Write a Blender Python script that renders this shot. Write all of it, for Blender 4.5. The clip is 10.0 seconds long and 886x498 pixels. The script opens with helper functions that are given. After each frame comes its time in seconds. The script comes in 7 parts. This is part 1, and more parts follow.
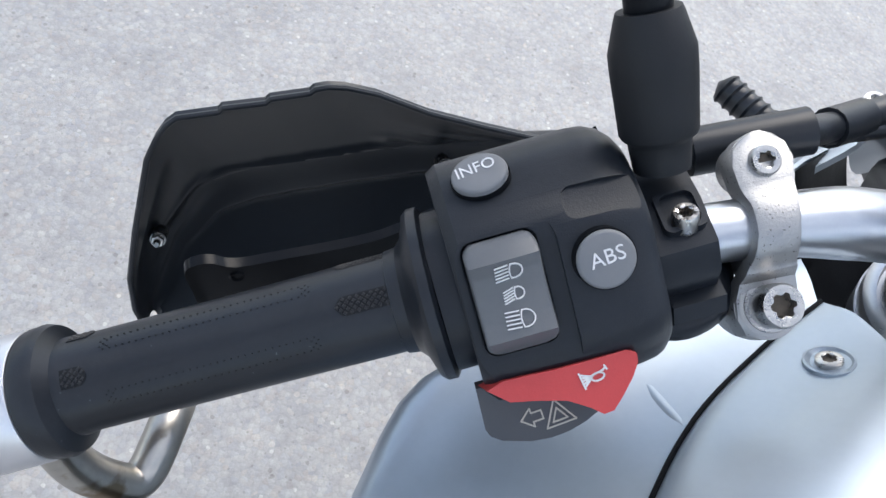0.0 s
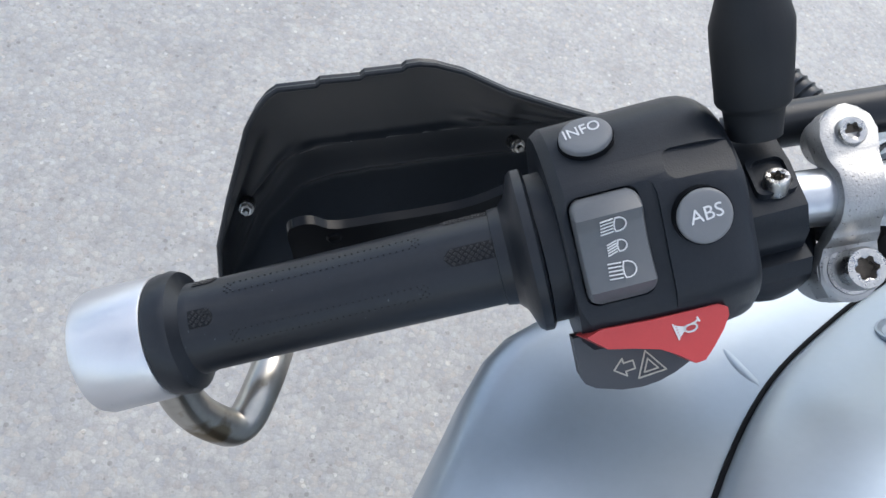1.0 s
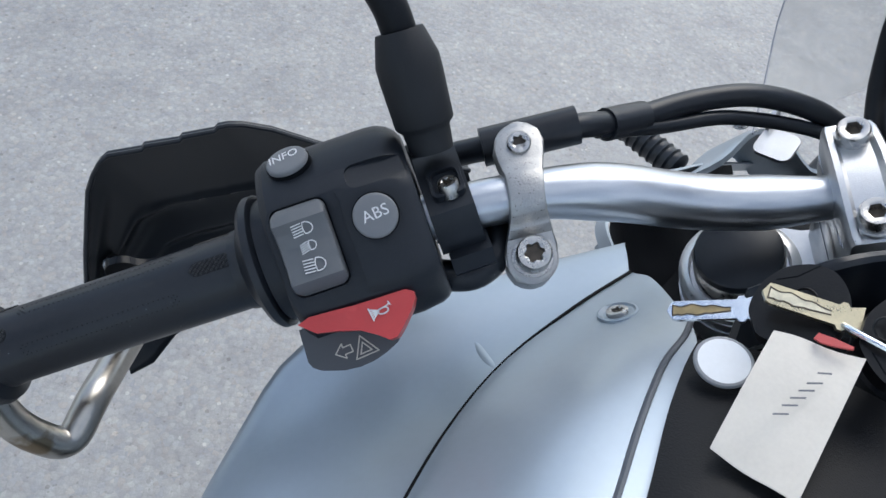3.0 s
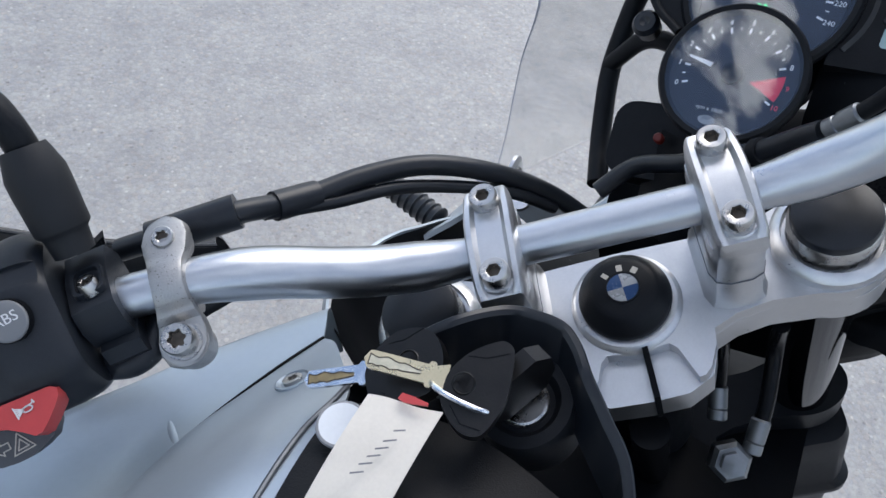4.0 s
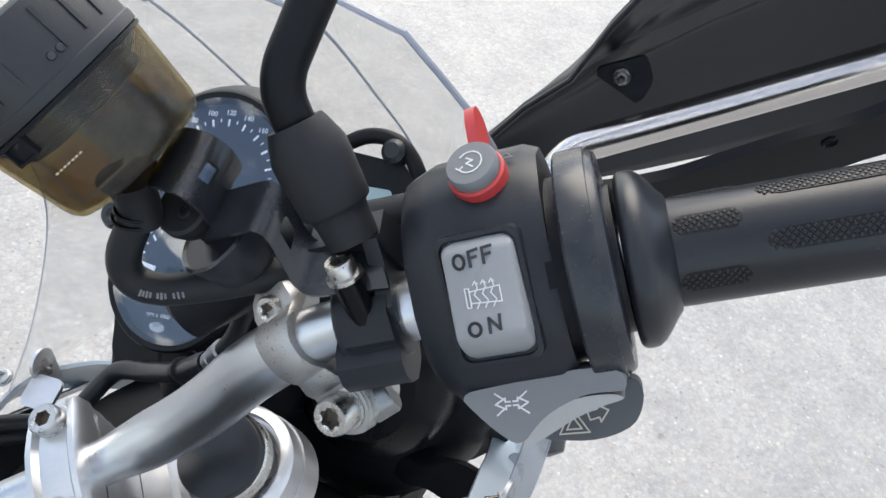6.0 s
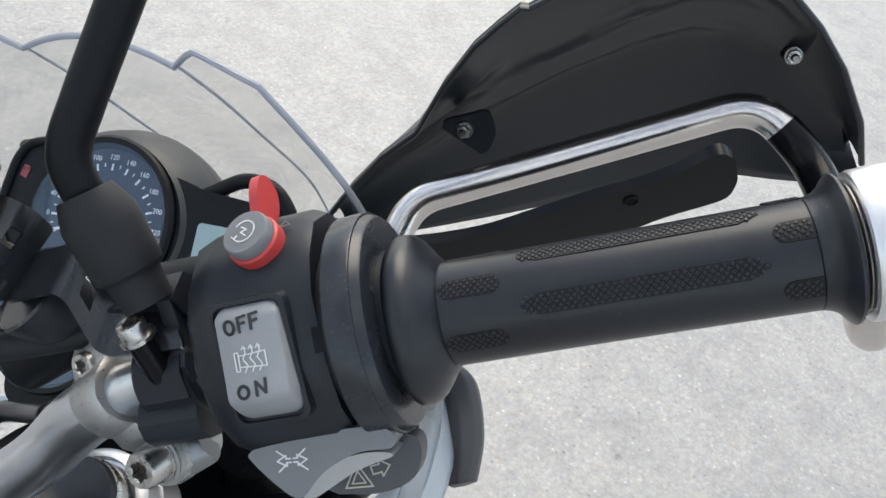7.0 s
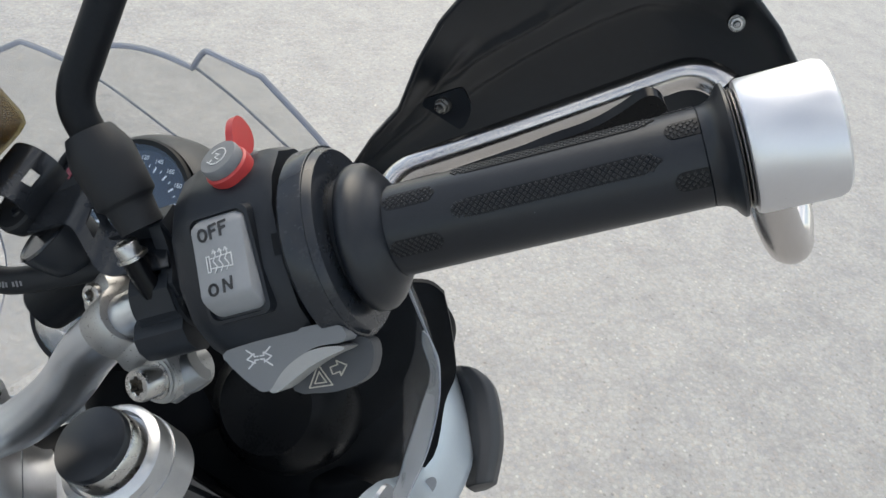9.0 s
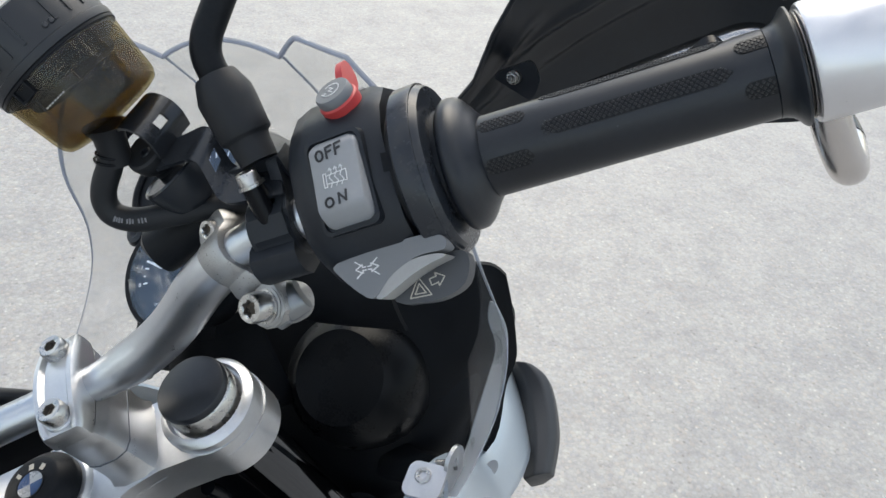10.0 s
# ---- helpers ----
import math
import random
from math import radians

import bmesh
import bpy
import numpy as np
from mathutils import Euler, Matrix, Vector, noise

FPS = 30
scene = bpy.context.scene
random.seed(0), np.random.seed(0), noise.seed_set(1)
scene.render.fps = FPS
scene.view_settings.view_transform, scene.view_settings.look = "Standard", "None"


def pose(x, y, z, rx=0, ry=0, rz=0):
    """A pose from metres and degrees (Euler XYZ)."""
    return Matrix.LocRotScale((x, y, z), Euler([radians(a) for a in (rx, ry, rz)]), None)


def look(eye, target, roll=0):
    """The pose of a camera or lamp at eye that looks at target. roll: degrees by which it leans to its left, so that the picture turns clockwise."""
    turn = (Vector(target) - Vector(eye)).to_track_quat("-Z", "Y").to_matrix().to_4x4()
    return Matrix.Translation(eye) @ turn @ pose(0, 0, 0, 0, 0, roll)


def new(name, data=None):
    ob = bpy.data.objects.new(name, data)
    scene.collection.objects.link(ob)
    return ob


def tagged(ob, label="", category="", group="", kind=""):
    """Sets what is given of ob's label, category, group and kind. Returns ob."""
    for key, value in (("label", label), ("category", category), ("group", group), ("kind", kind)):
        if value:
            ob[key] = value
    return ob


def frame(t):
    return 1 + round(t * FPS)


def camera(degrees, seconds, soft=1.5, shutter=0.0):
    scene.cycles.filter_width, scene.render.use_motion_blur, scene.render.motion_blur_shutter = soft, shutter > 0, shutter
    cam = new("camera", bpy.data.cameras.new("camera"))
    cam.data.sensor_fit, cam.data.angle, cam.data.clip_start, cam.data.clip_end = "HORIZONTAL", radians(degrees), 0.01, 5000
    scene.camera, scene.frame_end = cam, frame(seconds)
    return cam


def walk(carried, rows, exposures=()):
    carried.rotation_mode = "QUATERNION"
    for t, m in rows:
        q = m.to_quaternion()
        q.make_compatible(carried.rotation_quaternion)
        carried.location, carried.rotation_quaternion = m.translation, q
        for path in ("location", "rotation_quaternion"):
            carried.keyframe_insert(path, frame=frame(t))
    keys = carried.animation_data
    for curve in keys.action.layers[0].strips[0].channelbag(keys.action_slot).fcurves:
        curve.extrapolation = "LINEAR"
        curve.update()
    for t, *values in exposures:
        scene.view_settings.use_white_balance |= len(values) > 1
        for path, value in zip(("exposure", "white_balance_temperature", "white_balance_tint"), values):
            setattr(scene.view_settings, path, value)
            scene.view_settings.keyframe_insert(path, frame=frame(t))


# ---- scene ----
cam = camera(57.8, 10.0, soft=1.5)
PATH = [
    (0, (0.046, 0.072, 1.39), (0.472, 1.103, -0.271), 26.7),
    (0.5, (0.021, 0.059, 1.388), (0.408, 1.089, -0.282), 26.4),
    (1, (0.017, 0.046, 1.392), (0.377, 1.081, -0.281), 25.4),
    (1.5, (0.028, 0.038, 1.398), (0.375, 1.093, -0.265), 24.0),
    (2, (0.05, 0.033, 1.412), (0.392, 1.118, -0.233), 22.7),
    (2.2, (0.057, 0.027, 1.417), (0.399, 1.126, -0.219), 22.1),
    (3.3, (0.169, -0.025, 1.465), (0.449, 1.218, -0.077), 14.6),
    (3.5, (0.193, -0.028, 1.475), (0.506, 1.228, -0.05), 14.7),
    (4, (0.259, -0.027, 1.513), (0.707, 1.239, 0.031), 15.9),
    (4.5, (0.32, -0.022, 1.557), (0.917, 1.232, 0.118), 16.7),
    (5, (0.391, -0.009, 1.59), (1.108, 1.224, 0.187), 16.7),
    (5.5, (0.46, 0.014, 1.613), (1.253, 1.215, 0.225), 17.3),
    (6, (0.501, 0.015, 1.631), (1.349, 1.203, 0.264), 17.8),
    (6.2, (0.514, 0.016, 1.64), (1.386, 1.193, 0.279), 18.2),
    (7.3, (0.579, -0.021, 1.674), (1.462, 1.193, 0.353), 18.0),
    (7.5, (0.588, -0.026, 1.675), (1.459, 1.198, 0.355), 17.6),
    (8, (0.598, -0.046, 1.676), (1.442, 1.214, 0.372), 16.7),
    (8.5, (0.597, -0.069, 1.672), (1.409, 1.233, 0.39), 15.0),
    (9, (0.581, -0.091, 1.662), (1.348, 1.273, 0.417), 12.7),
    (9.5, (0.56, -0.116, 1.646), (1.295, 1.308, 0.449), 11.0),
    (10, (0.537, -0.145, 1.633), (1.242, 1.33, 0.481), 10.1),
]
walk(cam, [(t, look(eye, target, roll)) for t, eye, target, roll in PATH],
     exposures=[(0, 0.71, 6450, 10), (1.0, 0.62, 6450, 9), (2.2, 0.30, 6350, 7), (3.5, 0.27, 6220, 9), (4.5, 0.46, 6380, 11), (5.2, 0.82, 6600, 10), (5.8, 0.94, 6850, 9), (6.6, 0.88, 6950, 8), (7.5, 0.60, 7100, 7), (8.5, 0.46, 7150, 7), (10, 0.64, 6950, 7)])

# ---------------------------------------------------------------- light
SUN_ELEV, SUN_ROT = 50.0, 25.0
world = bpy.data.worlds.new("sky")
scene.world = world
world.use_nodes = True
wn, wl = world.node_tree.nodes, world.node_tree.links
sky = wn.new("ShaderNodeTexSky")
sky.sky_type = "NISHITA"
sky.sun_disc = False
sky.sun_elevation, sky.sun_rotation = radians(SUN_ELEV), radians(SUN_ROT)
sky.air_density, sky.dust_density = 1.0, 1.5
wn["Background"].inputs["Strength"].default_value = 0.15
# broken cloud over the sky
wtc = wn.new("ShaderNodeTexCoord")
wmap = wn.new("ShaderNodeMapping")
wmap.inputs["Scale"].default_value = (1.0, 1.0, 2.2)
cloud = wn.new("ShaderNodeTexNoise")
cloud.inputs["Scale"].default_value = 7.5
cloud.inputs["Detail"].default_value = 8.0
cloud.inputs["Roughness"].default_value = 0.58
cramp = wn.new("ShaderNodeValToRGB")
cramp.color_ramp.elements[0].position, cramp.color_ramp.elements[0].color = 0.53, (0, 0, 0, 1)
cramp.color_ramp.elements[1].position, cramp.color_ramp.elements[1].color = 0.60, (1, 1, 1, 1)
cmix = wn.new("ShaderNodeMixRGB")
cmix.inputs["Color2"].default_value = (13.0, 13.3, 13.8, 1)
wl.new(wtc.outputs["Generated"], wmap.inputs["Vector"])
wl.new(wmap.outputs["Vector"], cloud.inputs["Vector"])
wl.new(cloud.outputs["Fac"], cramp.inputs["Fac"])
wl.new(cramp.outputs["Color"], cmix.inputs["Fac"])
wl.new(sky.outputs["Color"], cmix.inputs["Color1"])
wl.new(cmix.outputs["Color"], wn["Background"].inputs["Color"])

sun_data = bpy.data.lights.new("sun", "SUN")
sun_data.energy, sun_data.angle, sun_data.color = 1.4, radians(45), (1.0, 0.96, 0.90)
sun = new("sun", sun_data)
sun.matrix_world = pose(0, 0, 6, 90 - SUN_ELEV, 0, 180 - SUN_ROT)

# ---------------------------------------------------------------- materials


def material(name, color, rough=0.5, metal=0.0, vary=0.06, scale=40.0, bump=0.0, bump_scale=400.0,
             rough_vary=0.08, coat=0.0, spec=0.5, wear=None, object_random=0.0):
    """Two scales of colour and gloss variation, and fine relief."""
    m = bpy.data.materials.new(name)
    m.use_nodes = True
    n, l = m.node_tree.nodes, m.node_tree.links
    p = n["Principled BSDF"]
    tc = n.new("ShaderNodeTexCoord")
    big = n.new("ShaderNodeTexNoise")
    big.inputs["Scale"].default_value, big.inputs["Detail"].default_value = scale, 4
    fine = n.new("ShaderNodeTexNoise")
    fine.inputs["Scale"].default_value, fine.inputs["Detail"].default_value = scale * 14, 3
    for t in (big, fine):
        l.new(tc.outputs["Object"], t.inputs["Vector"])
    add = n.new("ShaderNodeMath")
    add.operation = "MULTIPLY_ADD"
    add.inputs[1].default_value = 0.5
    l.new(fine.outputs["Fac"], add.inputs[0])
    l.new(big.outputs["Fac"], add.inputs[2])
    mr = n.new("ShaderNodeMapRange")
    mr.inputs["From Min"].default_value, mr.inputs["From Max"].default_value = 0.45, 1.05
    mr.inputs["To Min"].default_value, mr.inputs["To Max"].default_value = 1 - vary, 1 + vary
    l.new(add.outputs[0], mr.inputs["Value"])
    mul = n.new("ShaderNodeVectorMath")
    mul.operation = "SCALE"
    mul.inputs[0].default_value = color
    l.new(mr.outputs[0], mul.inputs["Scale"])
    out = mul.outputs[0]
    if wear:  # (color, threshold, scale): chips and stains with a shape of their own
        wt = n.new("ShaderNodeTexNoise")
        wt.inputs["Scale"].default_value, wt.inputs["Detail"].default_value = wear[2], 6
        l.new(tc.outputs["Object"], wt.inputs["Vector"])
        wr = n.new("ShaderNodeValToRGB")
        wr.color_ramp.elements[0].position, wr.color_ramp.elements[1].position = wear[1], wear[1] + 0.05
        l.new(wt.outputs["Fac"], wr.inputs["Fac"])
        mix = n.new("ShaderNodeMixRGB")
        mix.inputs["Color2"].default_value = (*wear[0], 1)
        l.new(wr.outputs["Color"], mix.inputs["Fac"])
        l.new(out, mix.inputs["Color1"])
        out = mix.outputs["Color"]
    l.new(out, p.inputs["Base Color"])
    rr = n.new("ShaderNodeMapRange")
    rr.inputs["From Min"].default_value, rr.inputs["From Max"].default_value = 0.4, 1.1
    rr.inputs["To Min"].default_value, rr.inputs["To Max"].default_value = max(rough - rough_vary, 0.02), min(rough + rough_vary, 1)
    l.new(add.outputs[0], rr.inputs["Value"])
    l.new(rr.outputs[0], p.inputs["Roughness"])
    p.inputs["Metallic"].default_value = metal
    p.inputs["Specular IOR Level"].default_value = spec
    p.inputs["Coat Weight"].default_value = coat
    p.inputs["Coat Roughness"].default_value = 0.15
    if bump:
        bt = n.new("ShaderNodeTexNoise")
        bt.inputs["Scale"].default_value, bt.inputs["Detail"].default_value = bump_scale, 3
        l.new(tc.outputs["Object"], bt.inputs["Vector"])
        b = n.new("ShaderNodeBump")
        b.inputs["Strength"].default_value, b.inputs["Distance"].default_value = bump, 0.0006
        l.new(bt.outputs["Fac"], b.inputs["Height"])
        l.new(b.outputs["Normal"], p.inputs["Normal"])
    return m


def clear(name, tint, gloss=0.02, ior=1.45, haze=0.0, graze=0.9):
    """A clear sheet: it lets light through, tinted, and mirrors the sky at its face."""
    m = bpy.data.materials.new(name)
    m.use_nodes = True
    n, l = m.node_tree.nodes, m.node_tree.links
    n.remove(n["Principled BSDF"])
    tr = n.new("ShaderNodeBsdfTransparent")
    tr.inputs["Color"].default_value = (*tint, 1)
    gl = n.new("ShaderNodeBsdfGlossy")
    gl.inputs["Roughness"].default_value = gloss
    lw = n.new("ShaderNodeLayerWeight")
    lw.inputs["Blend"].default_value = 0.5
    pw = n.new("ShaderNodeMath")
    pw.operation = "POWER"
    pw.inputs[1].default_value = 5.0
    l.new(lw.outputs["Facing"], pw.inputs[0])
    fr = n.new("ShaderNodeMapRange")
    fr.inputs["To Min"].default_value, fr.inputs["To Max"].default_value = ((ior - 1) / (ior + 1)) ** 2, graze
    l.new(pw.outputs[0], fr.inputs["Value"])
    mix = n.new("ShaderNodeMixShader")
    l.new(fr.outputs[0], mix.inputs[0])
    l.new(tr.outputs[0], mix.inputs[1])
    l.new(gl.outputs[0], mix.inputs[2])
    last = mix.outputs[0]
    if haze:
        df = n.new("ShaderNodeBsdfDiffuse")
        df.inputs["Color"].default_value = (0.75, 0.76, 0.78, 1)
        hm = n.new("ShaderNodeMixShader")
        hm.inputs[0].default_value = haze
        l.new(last, hm.inputs[1])
        l.new(df.outputs[0], hm.inputs[2])
        last = hm.outputs[0]
    l.new(last, n["Material Output"].inputs["Surface"])
    return m


def glow(name, color, strength):
    m = bpy.data.materials.new(name)
    m.use_nodes = True
    p = m.node_tree.nodes["Principled BSDF"]
    p.inputs["Base Color"].default_value = (*color, 1)
    p.inputs["Emission Color"].default_value = (*color, 1)
    p.inputs["Emission Strength"].default_value = strength
    return m


M_HOUSING = material("black_housing_plastic", (0.0130, 0.0156, 0.0202), 0.38, vary=0.2, bump=0.16, bump_scale=1800, rough_vary=0.06, spec=0.28)
M_PLASTIC = material("black_moulded_plastic", (0.0084, 0.0095, 0.0116), 0.40, vary=0.25, bump=0.2, bump_scale=900, spec=0.12)
M_GUARD = material("black_guard_plastic", (0.0150, 0.0178, 0.0222), 0.33, vary=0.2, scale=14, bump=0.06, bump_scale=1500, rough_vary=0.06, spec=0.36)
M_RUBBER = material("black_rubber", (0.0092, 0.0114, 0.0154), 0.34, vary=0.3, scale=30, bump=0.08, bump_scale=1300, rough_vary=0.07, spec=0.38,
                    wear=((0.16, 0.165, 0.18), 0.735, 420.0))
M_PAD = material("knurled_rubber", (0.0060, 0.0066, 0.0080), 0.5, vary=0.2, scale=30, spec=0.24)
M_RING = material("smooth_black_ring_plastic", (0.0155, 0.0185, 0.0238), 0.27, vary=0.15, bump=0.03, bump_scale=1500, rough_vary=0.05, spec=0.40)
M_KNURL = material("worn_knurl_rubber", (0.0180, 0.0185, 0.0205), 0.40, vary=0.3, scale=30, spec=0.34)
M_DARK = material("dark_inner_plastic", (0.0056, 0.0064, 0.0080), 0.46, vary=0.3, bump=0.12, bump_scale=500, spec=0.07,
                  wear=((0.12, 0.12, 0.13), 0.76, 130.0))
M_GLOSSBLACK = material("gloss_black_metal", (0.0045, 0.0050, 0.0062), 0.22, vary=0.2, rough_vary=0.04, spec=0.13)
M_BRACKET = material("black_painted_steel", (0.0110, 0.0130, 0.0165), 0.22, vary=0.2, rough_vary=0.06, spec=0.50)
M_LIDGREY = material("satin_black_lid_plastic", (0.0170, 0.0190, 0.0225), 0.42, vary=0.12, bump=0.12, bump_scale=1400, spec=0.42)
M_BOOT = material("matt_black_boot_rubber", (0.0102, 0.0114, 0.0136), 0.55, vary=0.2, scale=30, bump=0.10, bump_scale=1300, spec=0.30)
M_BAR = material("silver_anodised_bar", (0.50, 0.52, 0.55), 0.31, 1.0, vary=0.05, scale=60, bump=0.05, bump_scale=2500, rough_vary=0.05)
M_CAST = material("satin_cast_aluminium", (0.56, 0.565, 0.575), 0.33, 0.95, vary=0.08, scale=50, bump=0.18, bump_scale=1500)
M_CLAMP = material("speckled_cast_aluminium", (0.38, 0.376, 0.37), 0.44, 0.85, vary=0.07, scale=70, bump=0.30, bump_scale=900,
                   wear=((0.10, 0.095, 0.09), 0.640, 760.0))
M_SOCKET = material("dark_brown_metal", (0.085, 0.07, 0.055), 0.35, 0.7, vary=0.4, scale=300)
M_STEEL = material("satin_steel", (0.47, 0.46, 0.445), 0.29, 1.0, vary=0.10, scale=160, rough_vary=0.08)
M_BOLT = material("dull_steel_bolt", (0.24, 0.237, 0.23), 0.28, 1.0, vary=0.1, scale=120)
M_BRASSY = material("dulled_steel_tube", (0.44, 0.42, 0.385), 0.32, 1.0, vary=0.15, scale=20, rough_vary=0.08,
                    wear=((0.22, 0.175, 0.12), 0.60, 26.0))
M_TUBE = material("satin_steel_tube", (0.58, 0.55, 0.53), 0.21, 1.0, vary=0.05, scale=60, rough_vary=0.04)
M_CAP = material("brushed_aluminium_cap", (0.66, 0.66, 0.68), 0.34, 0.9, vary=0.03, scale=80, bump=0.06, bump_scale=2500)
M_PAINT = material("silver_blue_paint", (0.36, 0.415, 0.47), 0.41, 0.60, vary=0.05, scale=18, bump=0.03, bump_scale=3000, coat=0.25, rough_vary=0.05)
M_RED = material("red_plastic", (0.43, 0.040, 0.040), 0.42, vary=0.06, bump=0.1, bump_scale=1500)
M_ROCK = material("dark_grey_rocker", (0.098, 0.103, 0.110), 0.42, vary=0.06, bump=0.08, bump_scale=1500)
M_GREY = material("grey_button_rubber", (0.150, 0.155, 0.163), 0.5, vary=0.06, bump=0.12, bump_scale=1500)
M_LIP = material("worn_lightened_button_edge", (0.30, 0.296, 0.288), 0.36, vary=0.06, bump=0.06, bump_scale=1500)
M_GREYDARK = material("dark_grey_button_rubber", (0.055, 0.058, 0.064), 0.5, vary=0.06, bump=0.12, bump_scale=1500)
M_FAIRING = material("grey_fairing_plastic", (0.030, 0.032, 0.036), 0.45, vary=0.1, bump=0.15, bump_scale=900, spec=0.4)
M_GREYLIGHT = material("light_grey_rocker", (0.245, 0.25, 0.26), 0.45, vary=0.06, bump=0.1, bump_scale=1500)
M_WHITE = material("white_print", (0.64, 0.64, 0.64), 0.5, vary=0.04)
M_DIALWHITE = material("white_dial_print", (0.92, 0.92, 0.92), 0.5, vary=0.02)
# dark grey for the riser's split line and for shade painted in the groove
M_GROOVE = material("groove_shade_and_joint", (0.085, 0.095, 0.11), 0.40, 0.4, vary=0.1)
M_MARKER = material("black_marker_ink", (0.025, 0.025, 0.028), 0.55, vary=0.3, scale=300)
M_CREAM = material("cream_print", (0.46, 0.43, 0.37), 0.5, vary=0.05)
M_FACE = material("dial_face", (0.010, 0.014, 0.026), 0.35, vary=0.1)
M_REDPRINT = material("red_dial_print", (0.90, 0.05, 0.10), 0.45, vary=0.04)
M_GLASS = clear("gauge_glass", (0.92, 0.94, 0.97), 0.0, 1.75, graze=1.0)
M_SCREEN = clear("windscreen_plastic", (0.905, 0.908, 0.905), 0.03, 1.22, haze=0.055, graze=0.06)
M_FROST = clear("windscreen_flank", (0.72, 0.74, 0.76), 0.06, 1.3, haze=0.36, graze=0.2)
M_EDGE = clear("windscreen_edge", (0.45, 0.50, 0.60), 0.08, 1.5, haze=0.25)
M_PAPER = material("creased_paper", (0.63, 0.585, 0.515), 0.85, vary=0.07, scale=45, bump=0.35, bump_scale=120)
M_INK = material("pencil_ink", (0.16, 0.16, 0.17), 0.8, vary=0.2)
M_BRASS = material("brass_key_blade", (0.62, 0.54, 0.36), 0.30, 1.0, vary=0.12, scale=90, bump=0.04, bump_scale=700)
M_NICKEL = material("nickel_key_blade", (0.66, 0.70, 0.76), 0.22, 1.0, vary=0.08, scale=90, bump=0.02, bump_scale=700)
M_OLDBRASS = material("dirty_brass_track", (0.33, 0.25, 0.13), 0.45, 0.7, vary=0.3, scale=200)
M_PALEBRASS = material("pale_brass_track", (0.62, 0.57, 0.43), 0.35, 0.8, vary=0.25, scale=200)
M_KEYHEAD = material("black_key_head", (0.0050, 0.0050, 0.0056), 0.34, vary=0.3, bump=0.12, bump_scale=900, spec=0.3)
M_FOB = material("white_plastic_fob", (0.66, 0.68, 0.70), 0.4, vary=0.05)
M_BLUE = material("blue_enamel", (0.022, 0.055, 0.14), 0.25, vary=0.05)
M_ROUNDWHITE = material("silver_enamel", (0.34, 0.35, 0.36), 0.28, 0.3, vary=0.05)
M_GREEN = glow("green_lamp", (0.02, 0.9, 0.25), 1.4)
M_REDLED = glow("red_lamp", (0.11, 0.008, 0.005), 0.03)
M_TANK = material("matte_black_tank_cover", (0.0070, 0.0076, 0.0090), 0.5, vary=0.25, scale=20, bump=0.35, bump_scale=1100, spec=0.16)
M_LAMPBACK = material("dusty_black_lamp_cover", (0.0044, 0.0050, 0.0060), 0.30, vary=0.3, bump=0.06, bump_scale=500, spec=0.11, wear=((0.09, 0.09, 0.09), 0.735, 330.0))
M_CHROME = material("chromed_fork_tube", (0.085, 0.088, 0.094), 0.07, 1.0, vary=0.03, scale=30, rough_vary=0.03)
M_FORK = material("dull_grey_steel", (0.22, 0.23, 0.24), 0.34, 0.85, vary=0.1, scale=30)


M_AMBER = clear("smoky_amber_shell", (0.59, 0.53, 0.37), 0.16, 1.40, haze=0.02, graze=0.22)
M_SMOKE = clear("smoky_amber_rib", (0.52, 0.44, 0.27), 0.10, 1.25, haze=0.04, graze=0.10)
M_FLUID = clear("brake_fluid", (0.86, 0.75, 0.44), 0.05, 1.10, graze=0.04)


